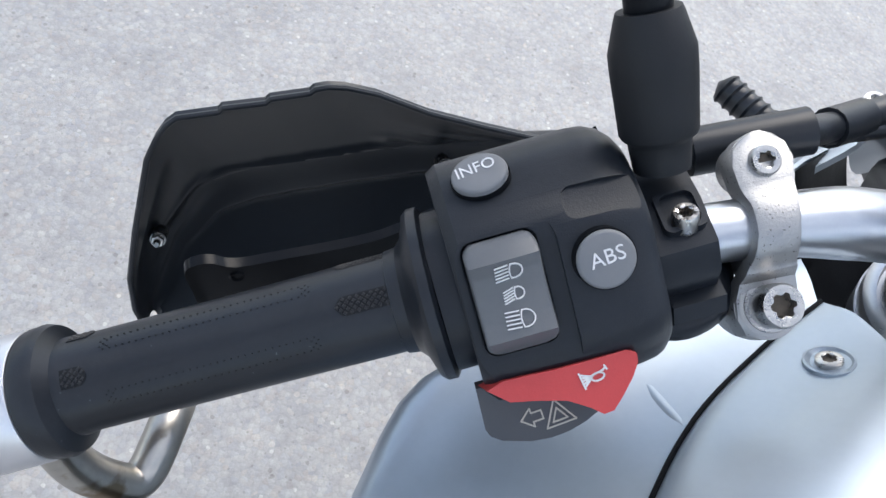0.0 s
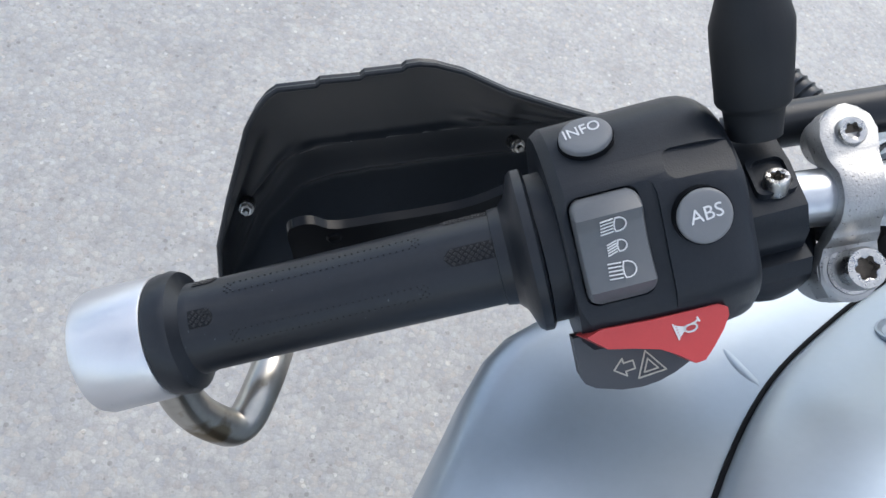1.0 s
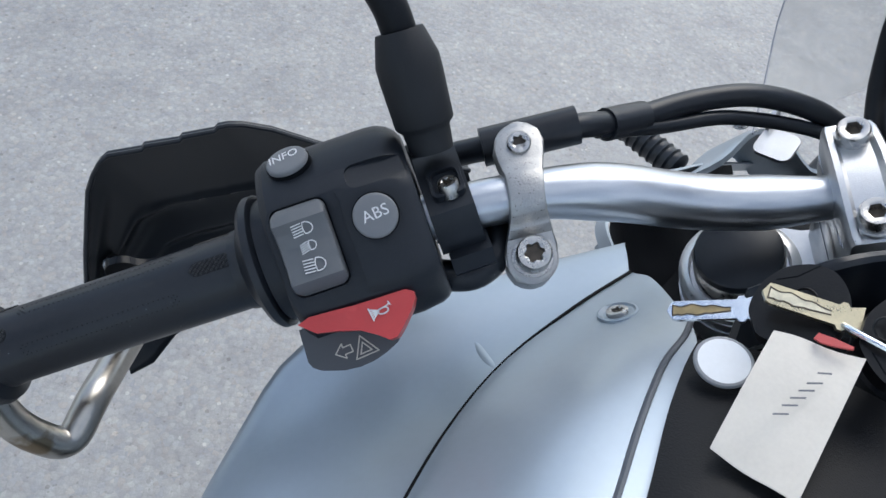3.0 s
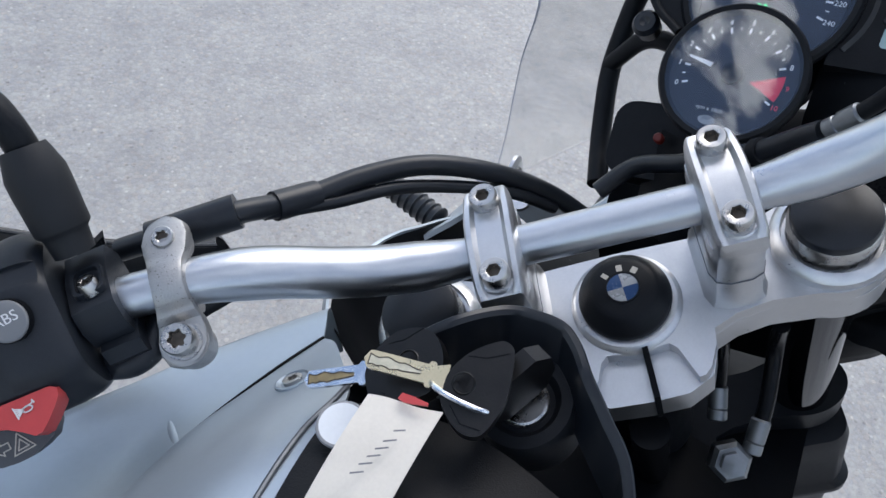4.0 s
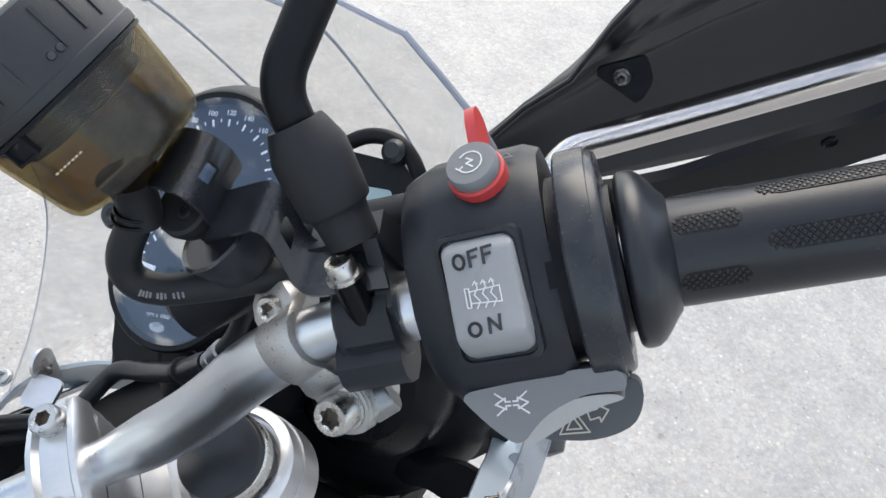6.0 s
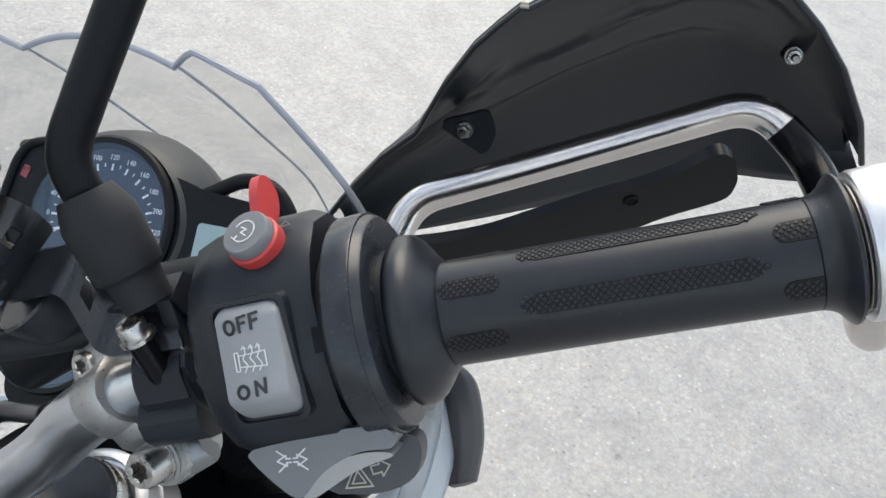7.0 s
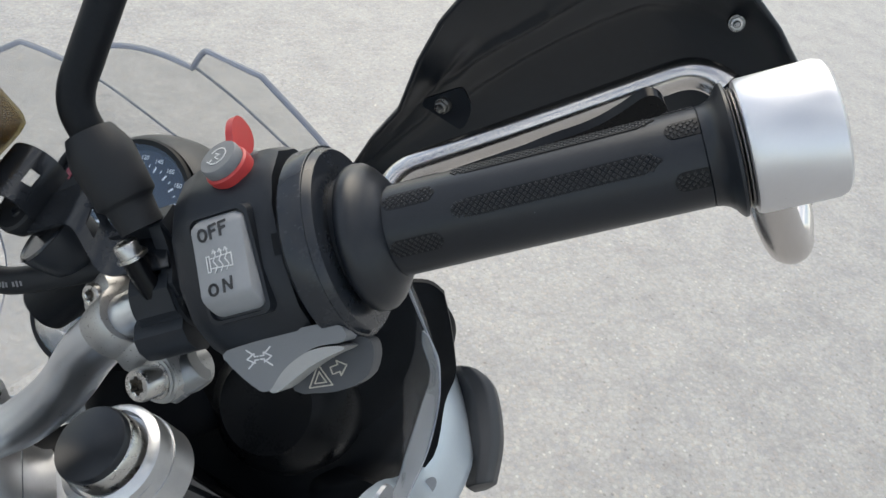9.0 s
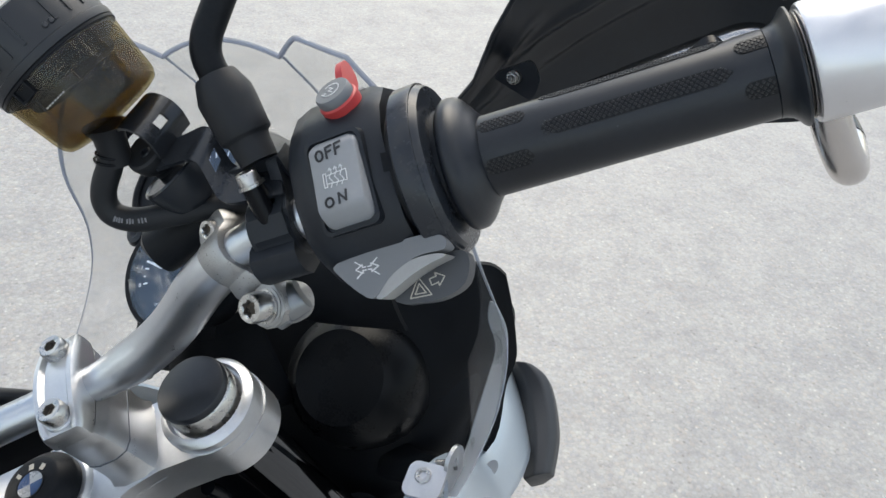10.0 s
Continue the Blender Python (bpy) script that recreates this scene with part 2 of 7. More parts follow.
def asphalt():
    m = bpy.data.materials.new("worn_asphalt")
    m.use_nodes = True
    n, l = m.node_tree.nodes, m.node_tree.links
    p = n["Principled BSDF"]
    tc = n.new("ShaderNodeTexCoord")

    def noise_tex(scale, detail, rough=0.5):
        t = n.new("ShaderNodeTexNoise")
        t.inputs["Scale"].default_value, t.inputs["Detail"].default_value, t.inputs["Roughness"].default_value = scale, detail, rough
        l.new(tc.outputs["Object"], t.inputs["Vector"])
        return t

    def ramp(src, stops):
        r = n.new("ShaderNodeValToRGB")
        e = r.color_ramp.elements
        e[0].position, e[0].color = stops[0][0], (*stops[0][1], 1)
        e[1].position, e[1].color = stops[-1][0], (*stops[-1][1], 1)
        for pos, c in stops[1:-1]:
            k = e.new(pos)
            k.color = (*c, 1)
        l.new(src, r.inputs["Fac"])
        return r

    def mixed(mode, fac, a, b):
        x = n.new("ShaderNodeMixRGB")
        x.blend_type = mode
        x.inputs["Fac"].default_value = fac
        l.new(a, x.inputs["Color1"])
        l.new(b, x.inputs["Color2"])
        return x

    def cells(scale, randomness=1.0):
        v = n.new("ShaderNodeTexVoronoi")
        v.inputs["Scale"].default_value, v.inputs["Randomness"].default_value = scale, randomness
        l.new(tc.outputs["Object"], v.inputs["Vector"])
        sp = n.new("ShaderNodeSeparateColor")
        l.new(v.outputs["Color"], sp.inputs["Color"])
        return v, sp

    # bound stones, each of its own grey, with a trace of warm and cold ones
    stones, sep = cells(95)
    grey = ramp(sep.outputs["Red"], [(0.0, (0.274, 0.274, 0.273)), (0.25, (0.299, 0.296, 0.289)), (0.6, (0.313, 0.309, 0.300)), (0.88, (0.331, 0.326, 0.314)), (1.0, (0.356, 0.350, 0.335))])
    hue = ramp(sep.outputs["Green"], [(0.0, (0.96, 0.985, 1.03)), (0.35, (1, 1, 1)), (0.75, (1, 1, 1)), (1.0, (1.05, 0.995, 0.95))])
    a = mixed("MULTIPLY", 1.0, grey.outputs["Color"], hue.outputs["Color"])
    gaps = ramp(stones.outputs["Distance"], [(0.0, (1.03, 1.03, 1.03)), (0.45, (1, 1, 1)), (0.8, (0.80, 0.80, 0.80))])
    a = mixed("MULTIPLY", 0.45, a.outputs["Color"], gaps.outputs["Color"])
    fine = noise_tex(260, 5, 0.7)
    fr = ramp(fine.outputs["Fac"], [(0.28, (0.87, 0.87, 0.87)), (0.5, (1, 1, 1)), (0.74, (1.09, 1.09, 1.085))])
    b = mixed("MULTIPLY", 1.0, a.outputs["Color"], fr.outputs["Color"])
    # polished pale stones and empty pits, scattered
    for scale, lo, col in ((80, 0.984, (1.42, 1.40, 1.36)), (55, 0.988, (1.28, 1.21, 1.14)), (72, 0.980, (0.74, 0.73, 0.72)), (150, 0.96, (0.80, 0.79, 0.78))):
        v, sp = cells(scale)
        near = n.new("ShaderNodeMath")
        near.operation = "LESS_THAN"
        near.inputs[1].default_value = 0.30
        l.new(v.outputs["Distance"], near.inputs[0])
        rare = n.new("ShaderNodeMath")
        rare.operation = "GREATER_THAN"
        rare.inputs[1].default_value = lo
        l.new(sp.outputs["Blue"], rare.inputs[0])
        both = n.new("ShaderNodeMath")
        both.operation = "MULTIPLY"
        l.new(near.outputs[0], both.inputs[0])
        l.new(rare.outputs[0], both.inputs[1])
        x = n.new("ShaderNodeMixRGB")
        x.blend_type = "MULTIPLY"
        x.inputs["Color2"].default_value = (*col, 1)
        l.new(both.outputs[0], x.inputs["Fac"])
        l.new(b.outputs["Color"], x.inputs["Color1"])
        b = x
    # patches a hand wide, and broader wear
    mid = noise_tex(38, 5, 0.66)
    mrp = ramp(mid.outputs["Fac"], [(0.28, (0.84, 0.84, 0.845)), (0.42, (0.95, 0.95, 0.95)), (0.52, (1.0, 1.0, 1.0)), (0.70, (1.08, 1.078, 1.07))])
    c1 = mixed("MULTIPLY", 1.0, b.outputs["Color"], mrp.outputs["Color"])
    broad = noise_tex(5.5, 6, 0.68)
    br = ramp(broad.outputs["Fac"], [(0.30, (0.80, 0.802, 0.81)), (0.44, (0.93, 0.93, 0.935)), (0.55, (1.02, 1.018, 1.01)), (0.72, (1.10, 1.095, 1.08))])
    c0 = mixed("MULTIPLY", 1.0, c1.outputs["Color"], br.outputs["Color"])
    # oil spots
    spot = noise_tex(9.0, 4, 0.55)
    sr = ramp(spot.outputs["Fac"], [(0.0, (1, 1, 1)), (0.70, (1, 1, 1)), (0.76, (0.70, 0.69, 0.68)), (1.0, (0.60, 0.59, 0.58))])
    d = mixed("MULTIPLY", 1.0, c0.outputs["Color"], sr.outputs["Color"])
    l.new(d.outputs["Color"], p.inputs["Base Color"])
    p.inputs["Roughness"].default_value = 0.52
    p.inputs["Specular IOR Level"].default_value = 0.55
    h = n.new("ShaderNodeMath")
    h.operation = "MULTIPLY_ADD"
    h.inputs[1].default_value = -0.6
    l.new(stones.outputs["Distance"], h.inputs[0])
    l.new(fine.outputs["Fac"], h.inputs[2])
    bmp = n.new("ShaderNodeBump")
    bmp.inputs["Strength"].default_value, bmp.inputs["Distance"].default_value = 0.35, 0.0026
    l.new(h.outputs[0], bmp.inputs["Height"])
    l.new(bmp.outputs["Normal"], p.inputs["Normal"])
    return m


M_ASPHALT = asphalt()

# ---------------------------------------------------------------- frames of reference
V = Vector
# handlebar frame: x to the bike's right along the bar, y ahead, z along the steering axis
BAR = Matrix(((0.8795, 0.0066, -0.4759, 0.4387), (-0.0702, 0.9908, -0.1159, 0.2402), (0.4707, 0.1353, 0.8718, 1.2227), (0, 0, 0, 1)))
# bike frame, in the bar's: the bars are turned 38 degrees to the left, the head raked 26 degrees
TURN_L, RAKE = radians(38), radians(26)
R_AX = V((math.cos(TURN_L), -math.sin(TURN_L), 0))
F_AX = V((math.sin(TURN_L), math.cos(TURN_L), 0))
Z_AX = V((0, 0, 1))


def columns(x, y, z, o):
    return Matrix((*zip(x, y, z, o), (0, 0, 0, 1)))


BIKE = BAR @ columns(R_AX, F_AX * math.cos(RAKE) - Z_AX * math.sin(RAKE), Z_AX * math.cos(RAKE) + F_AX * math.sin(RAKE), V((0, -0.015, 0)))


def side_frame(s):
    """The frame of one grip, in the bar's: x along the grip to the bike's right, y ahead, z up; at the switch unit's middle."""
    a, b = V((s * 0.215, -0.0185, 0.0735)), V((s * 0.5, -0.1055, 0.1115))
    x = ((b - a) * s).normalized()
    y = Z_AX.cross(x).normalized()
    return columns(x, y, x.cross(y), a + (b - a) * (0.075 / 0.285))


LEFT, RIGHT = BAR @ side_frame(-1), BAR @ side_frame(1)


def axes(origin, z, x=(1, 0, 0)):
    """A frame at origin with its z along z and its x near x."""
    z = V(z).normalized()
    x = V(x)
    x = (x - z * x.dot(z)).normalized()
    return columns(x, z.cross(x), z, V(origin))


# ---------------------------------------------------------------- mesh helpers
PLACE = {}


def part(name, bm, mat, parent=None, label="", frame_m=BAR, sharp=35):
    """One mesh object from bm, given in frame_m, under parent; its origin at its middle."""
    mid = V((0, 0, 0))
    for v in bm.verts:
        mid += v.co
    mid /= max(len(bm.verts), 1)
    bmesh.ops.translate(bm, verts=bm.verts, vec=-mid)
    bmesh.ops.recalc_face_normals(bm, faces=bm.faces)
    me = bpy.data.meshes.new(name)
    bm.to_mesh(me)
    bm.free()
    me.materials.append(mat)
    me.shade_smooth()
    me.set_sharp_from_angle(angle=radians(sharp))
    ob = new(name, me)
    at = frame_m @ Matrix.Translation(mid)
    PLACE[ob.name] = at
    if parent:
        ob.parent = parent
        ob.matrix_parent_inverse = PLACE[parent.name].inverted()
    ob.matrix_basis = at
    if label:
        ob["label"] = label
    return ob


def thing(name, at, label, category):
    ob = tagged(new(name), label, category)
    ob.empty_display_size = 0.05
    ob.matrix_basis = at
    PLACE[ob.name] = at
    return ob


def merge(*bms):
    out = bmesh.new()
    for b in bms:
        me = bpy.data.meshes.new("tmp")
        b.to_mesh(me)
        b.free()
        out.from_mesh(me)
        bpy.data.meshes.remove(me)
    return out


def moved(bm, m):
    bmesh.ops.transform(bm, matrix=m, verts=bm.verts)
    return bm


def soften(bm, width, seg=2, angle=30):
    edges = [e for e in bm.edges if len(e.link_faces) == 2 and e.calc_face_angle(0) > radians(angle)]
    bmesh.ops.bevel(bm, geom=edges, offset=width, segments=seg, profile=0.5, affect="EDGES", clamp_overlap=True)
    return bm


def loft(loops, caps=(True, True), closed=True):
    bm = bmesh.new()
    rows = [[bm.verts.new(p) for p in loop] for loop in loops]
    k = len(rows[0])
    for a, b in zip(rows, rows[1:]):
        for i in range(k if closed else k - 1):
            j = (i + 1) % k
            bm.faces.new((a[i], a[j], b[j], b[i]))
    if caps[0]:
        bm.faces.new(rows[0][::-1])
    if caps[1]:
        bm.faces.new(rows[-1])
    return bm


def lathe(profile, m=Matrix(), seg=40):
    """profile: (radius, height) from one end to the other, round m's z; a radius of 0 closes the end."""
    loops = []
    for r, h in profile:
        loops.append([m @ V((max(r, 1e-5) * math.cos(a), max(r, 1e-5) * math.sin(a), h)) for a in (2 * math.pi * i / seg for i in range(seg))])
    return loft(loops)


def curve_through(pts, n=8):
    pts = [V(p) for p in pts]
    out = []
    for i in range(len(pts) - 1):
        p0, p1, p2, p3 = pts[max(i - 1, 0)], pts[i], pts[i + 1], pts[min(i + 2, len(pts) - 1)]
        for k in range(n):
            t = k / n
            out.append(0.5 * ((2 * p1) + (p2 - p0) * t + (2 * p0 - 5 * p1 + 4 * p2 - p3) * t * t + (3 * p1 - p0 - 3 * p2 + p3) * t ** 3))
    out.append(pts[-1])
    return out


def rounded(pts, radius, n=8):
    """A polyline with its corners rounded."""
    pts = [V(p) for p in pts]
    out = [pts[0]]
    for a, b, c in zip(pts, pts[1:], pts[2:]):
        u, w = (a - b).normalized(), (c - b).normalized()
        d = min(radius, (a - b).length * 0.48, (c - b).length * 0.48)
        for k in range(n + 1):
            t = k / n
            out.append((b + u * d) * (1 - t) ** 2 + b * 2 * t * (1 - t) + (b + w * d) * t * t)
    out.append(pts[-1])
    return out


def tube(path, r, seg=18, caps=(True, True), flat=1.0, up=None):
    """r: one radius, or one for each end. flat squeezes the section along its second axis."""
    path = [V(p) for p in path]
    total = len(path) - 1
    t0 = (path[1] - path[0]).normalized()
    ref = V(up) if up else (V((0, 0, 1)) if abs(t0.z) < 0.9 else V((1, 0, 0)))
    x = t0.cross(ref).normalized()
    loops = []
    for i, p in enumerate(path):
        t = (path[min(i + 1, total)] - path[max(i - 1, 0)]).normalized()
        x = (x - t * x.dot(t)).normalized()
        y = t.cross(x)
        rad = r if not isinstance(r, (tuple, list)) else r[0] + (r[-1] - r[0]) * i / total if len(r) == 2 else r[min(i, len(r) - 1)]
        loops.append([p + (x * math.cos(a) + y * flat * math.sin(a)) * rad for a in (2 * math.pi * k / seg for k in range(seg))])
    return loft(loops, caps)


def prism(outline, z0, z1, m=Matrix(), bevel=0.0, seg=2, taper=0.0):
    """A plate: a flat outline in m's x and y, from z0 to z1."""
    c = [sum(p[k] for p in outline) / len(outline) for k in (0, 1)]
    top = [(p[0] + (c[0] - p[0]) * taper, p[1] + (c[1] - p[1]) * taper) for p in outline]
    bm = loft([[V((*p, z0)) for p in outline], [V((*p, z1)) for p in top]])
    if bevel:
        soften(bm, bevel, seg)
    return moved(bm, m)


def block(size, m=Matrix(), bevel=0.0, seg=2):
    x, y, z = (s / 2 for s in size)
    return prism([(-x, -y), (x, -y), (x, y), (-x, y)], -z, z, m, bevel, seg)


def round_rect(w, h, r, n=5):
    out = []
    for cx, cy, a0 in ((w / 2 - r, h / 2 - r, 0), (-w / 2 + r, h / 2 - r, 90), (-w / 2 + r, -h / 2 + r, 180), (w / 2 - r, -h / 2 + r, 270)):
        for i in range(n + 1):
            a = radians(a0 + 90 * i / n)
            out.append((cx + r * math.cos(a), cy + r * math.sin(a)))
    return out


def ellipse(rx, ry, n=32, a0=0.0):
    return [(rx * math.cos(a0 + 2 * math.pi * i / n), ry * math.sin(a0 + 2 * math.pi * i / n)) for i in range(n)]


def strokes(lines, width, m=Matrix(), height=0.0003):
    """Printed lines: flat ribbons along polylines in m's x and y."""
    bms = []
    for pts in lines:
        for a, b in zip(pts, pts[1:]):
            a2, b2 = V(a), V(b)
            d = (b2 - a2)
            if d.length < 1e-7:
                continue
            d.normalize()
            nrm = V((-d.y, d.x)) * width / 2
            e = d * width * 0.35
            bms.append(prism([(a2 - e - nrm)[:], (b2 + e - nrm)[:], (b2 + e + nrm)[:], (a2 - e + nrm)[:]], 0, height, m))
    return merge(*bms)


def words(text, size, m=Matrix(), height=0.0003, bold=0.0):
    """Lettering in the built-in font, middle at m's origin."""
    cu = bpy.data.curves.new("letters", "FONT")
    cu.body, cu.size, cu.align_x, cu.align_y, cu.extrude, cu.offset = text, size, "CENTER", "CENTER", height / 2, bold
    cu.resolution_u = 3
    ob = bpy.data.objects.new("letters", cu)
    scene.collection.objects.link(ob)
    dg = bpy.context.evaluated_depsgraph_get()
    me = bpy.data.meshes.new_from_object(ob.evaluated_get(dg))
    bm = bmesh.new()
    bm.from_mesh(me)
    bpy.data.meshes.remove(me)
    bpy.data.objects.remove(ob)
    bpy.data.curves.remove(cu)
    return moved(bm, m)


def carve(bm, cutters, width=0.0, seg=3, angle=30):
    """bm with the cutters taken out of it, and its edges rounded."""
    def temp(b):
        me = bpy.data.meshes.new("temp")
        bmesh.ops.recalc_face_normals(b, faces=b.faces)
        b.to_mesh(me)
        b.free()
        ob = bpy.data.objects.new("temp", me)
        scene.collection.objects.link(ob)
        return ob
    body, tools = temp(bm), [temp(c) for c in cutters]
    for c in tools:
        md = body.modifiers.new("cut", "BOOLEAN")
        md.operation, md.object, md.solver = "DIFFERENCE", c, "EXACT"
    if width:
        md = body.modifiers.new("edge", "BEVEL")
        md.width, md.segments, md.limit_method, md.angle_limit, md.harden_normals = width, seg, "ANGLE", radians(angle), False
    me = bpy.data.meshes.new_from_object(body.evaluated_get(bpy.context.evaluated_depsgraph_get()))
    out = bmesh.new()
    out.from_mesh(me)
    bpy.data.meshes.remove(me)
    for ob in [body] + tools:
        data = ob.data
        bpy.data.objects.remove(ob)
        bpy.data.meshes.remove(data)
    return out


def screw(m, r, h, socket="hex", washer=0.0):
    """A cap screw standing on m's origin along its z, with its socket cut in."""
    n = 36
    sr = r * 0.5

    def ring(rad, z, star=0.0, hexa=False):
        out = []
        for i in range(n):
            a = 2 * math.pi * i / n
            k = rad * (1 + star * math.cos(6 * a))
            if hexa:
                k = rad * math.cos(math.pi / 6) / math.cos((a % (math.pi / 3)) - math.pi / 6)
            out.append(m @ V((k * math.cos(a), k * math.sin(a), z)))
        return out

    star, hexa = (0.16, False) if socket == "torx" else (0.0, True)
    loops = []
    if washer:
        loops += [ring(washer, -0.0002), ring(washer, 0.0013), ring(r, 0.0014)]
    else:
        loops += [ring(r, 0)]
    loops += [ring(r, h * 0.86), ring(r * 0.9, h), ring(sr * 1.16, h), ring(sr * 1.05, h - 0.0003, star, hexa), ring(sr, h - min(h * 0.70, 0.0055), star, hexa)]
    return loft(loops)


def add_bolt(m, r, h, socket, parent, label, frame_m=BAR, washer=0.0, mat=None, marks=0):
    """A steel bolt with the dark brown floor of its socket as a piece of its own, and raised marks round a large head.
    """
    b = part("bolt", screw(m, r, h, socket, washer), mat or M_STEEL, parent, label, frame_m)
    sr = r * 0.5
    n = 36
    star = []
    for i in range(n):
        a = 2 * math.pi * i / n
        k = sr * 0.99 * (1 + 0.16 * math.cos(6 * a)) if socket == "torx" else sr * 0.99 * math.cos(math.pi / 6) / math.cos((a % (math.pi / 3)) - math.pi / 6)
        star.append((k * math.cos(a), k * math.sin(a)))
    part("socket", prism(star, h - min(h * 0.72, 0.0058), h - min(h * 0.52, 0.0042), m), M_SOCKET, parent, "", frame_m)
    if marks:
        bars = [block((0.0006, 0.0013, 0.0003), m @ Matrix.Rotation(radians(a), 4, "Z") @ Matrix.Translation((r * 0.74, 0, h)) @ Matrix.Rotation(radians(90), 4, "Z")) for a in (20, 34, 48, 62, 76, 150, 164, 178, 240, 254, 268, 282, 296)]
        part("bolt_marks", merge(*bars), M_STEEL, parent, "", frame_m)
    return b

# ---------------------------------------------------------------- ground
bm = bmesh.new()
bmesh.ops.create_grid(bm, x_segments=40, y_segments=40, size=400)
ground = part("ground", bm, M_ASPHALT, frame_m=Matrix())
tagged(ground, "light grey worn asphalt with pale stones showing", "asphalt", kind="structure")

# ---------------------------------------------------------------- the motorcycle
BASE = Matrix.Translation((0.45, 0.30, 0.0))
moto = thing("motorcycle", BASE, "silver-blue touring motorcycle on its side stand, bars turned", "motorcycle")

# frame and engine below the tank, down to its sump
part("engine", soften(loft([[V((x * w, y, z)) for x, y in ((-1, g0), (1, g0), (1, g1), (-1, g1))] for w, g0, g1, z in ((0.10, -0.42, -0.06, -0.175), (0.115, -0.46, -0.03, -0.30), (0.14, -0.48, -0.03, -0.45), (0.15, -0.50, -0.06, -0.70), (0.11, -0.46, -0.10, -0.86))]), 0.02, 3), M_DARK, moto, "dark engine and frame under the tank", BIKE)
# handlebar tube
L_END, R_END = side_frame(-1) @ V((-0.06, 0.0085, -0.0005)), side_frame(1) @ V((0.06, 0.0025, 0.0))
KNEES = [tuple(L_END), (-0.2, -0.0139, 0.0715), (-0.114, 0, 0), (0.116, 0, 0), (0.2, -0.0139, 0.0715), tuple(R_END)]
BAR_PATH = rounded(KNEES, 0.05, 14)


def bar_radius(x):
    a = abs(x)
    return 0.0112 + 0.0028 * min(1, max(0, (a - 0.078) / 0.025)) * min(1, max(0, (0.212 - a) / 0.03))


handlebar = part("handlebar", tube(BAR_PATH, [bar_radius(p.x) for p in BAR_PATH], 32), M_BAR, moto, "satin silver handlebar tube, bent up at both sides")

# risers
for s in (-1, 1):
    at = Matrix.Translation((s * 0.0605, 0, 0))
    # upper shell: an arched saddle with two ridges and a seat for each bolt
    loops = []
    for y, wd, z in ((-0.0350, 0.0100, 0.0070), (-0.0342, 0.0118, 0.0115), (-0.030, 0.0130, 0.0140), (-0.020, 0.0137, 0.0170), (-0.010, 0.0141, 0.0192), (0.0, 0.0142, 0.0198), (0.010, 0.0141, 0.0192), (0.020, 0.0137, 0.0170), (0.030, 0.0130, 0.0140), (0.0342, 0.0118, 0.0115), (0.0350, 0.0100, 0.0070)):
        loops.append([V((x * wd, y, zz)) for d in (0.0030 * min(1.0, max(0.0, (0.0345 - abs(y)) / 0.006)),) for x, zz in ((-1.0, -0.001), (-1.0, z * 0.62), (-0.95, z * 0.88), (-0.86, z), (-0.66, z), (-0.56, z - d * 0.66), (-0.50, z - d), (0.50, z - d), (0.56, z - d * 0.66), (0.66, z), (0.86, z), (0.95, z * 0.88), (1.0, z * 0.62), (1.0, -0.001))])
    saddle = loft(loops)
    spine = merge(*[lathe([(0.0, 0.0), (0.0094, 0.0), (0.0094, 0.0126), (0.0088, 0.0134), (0.0, 0.0134)], Matrix.Translation((0, y, 0)), 30) for y in (-0.0235, 0.0235)])
    riser = part("riser", moved(merge(saddle, spine), at), M_CAST, moto, "satin cast aluminium handlebar clamp")
    # lower post with its flared foot
    low = []
    for z, rx, ry, cy in ((-0.0018, 0.0140, 0.0345, 0), (-0.010, 0.0142, 0.0338, 0), (-0.016, 0.0142, 0.0322, -0.001), (-0.0165, 0.0145, 0.0320, -0.001), (-0.030, 0.0148, 0.0295, -0.003), (-0.050, 0.0150, 0.0275, -0.0045), (-0.058, 0.0156, 0.0280, -0.0045), (-0.0635, 0.0180, 0.0300, -0.0045)):
        low.append([V((p[0], p[1] + cy, z)) for p in round_rect(rx * 2, ry * 2, rx * 0.62, 2)])
    post = part("riser_post", moved(loft(low), at), M_CAST, riser)
    seam = [[V((p[0], p[1] - 0.0036, z)) for p in round_rect(w * 2, d * 2, w * 0.62, 2)] for z, w, d in ((-0.0352, 0.0148, 0.0290), (-0.0350, 0.01515, 0.02925), (-0.0343, 0.01515, 0.02935), (-0.0341, 0.0148, 0.0291))]
    part("split_line", moved(loft(seam), at), M_GROOVE, post)
    for y in (-0.0235, 0.0235):
        add_bolt(axes((s * 0.0605, y, 0.0132), (0, 0, 1)), 0.0078, 0.0090, "hex", riser, "polished steel socket bolt")

# top yoke: half outline from the middle, mirrored
HALF = [(0.0, -0.0745), (0.022, -0.0735), (0.037, -0.066), (0.0425, -0.052), (0.044, -0.043), (0.058, -0.037), (0.078, -0.034)]
HALF += [(0.118 + 0.0340 * math.cos(radians(t)), -0.0045 + 0.0340 * math.sin(radians(t))) for t in range(-112, 123, 9)]
HALF += [(0.082, 0.018), (0.045, 0.016), (0.0, 0.017)]
OUT = HALF + [(-x, y) for x, y in HALF[-2:0:-1]]
yoke = part("top_yoke", prism(OUT, -0.096, -0.0725, Matrix(), 0.0055, 4), M_CAST, moto, "satin cast aluminium fork top yoke")
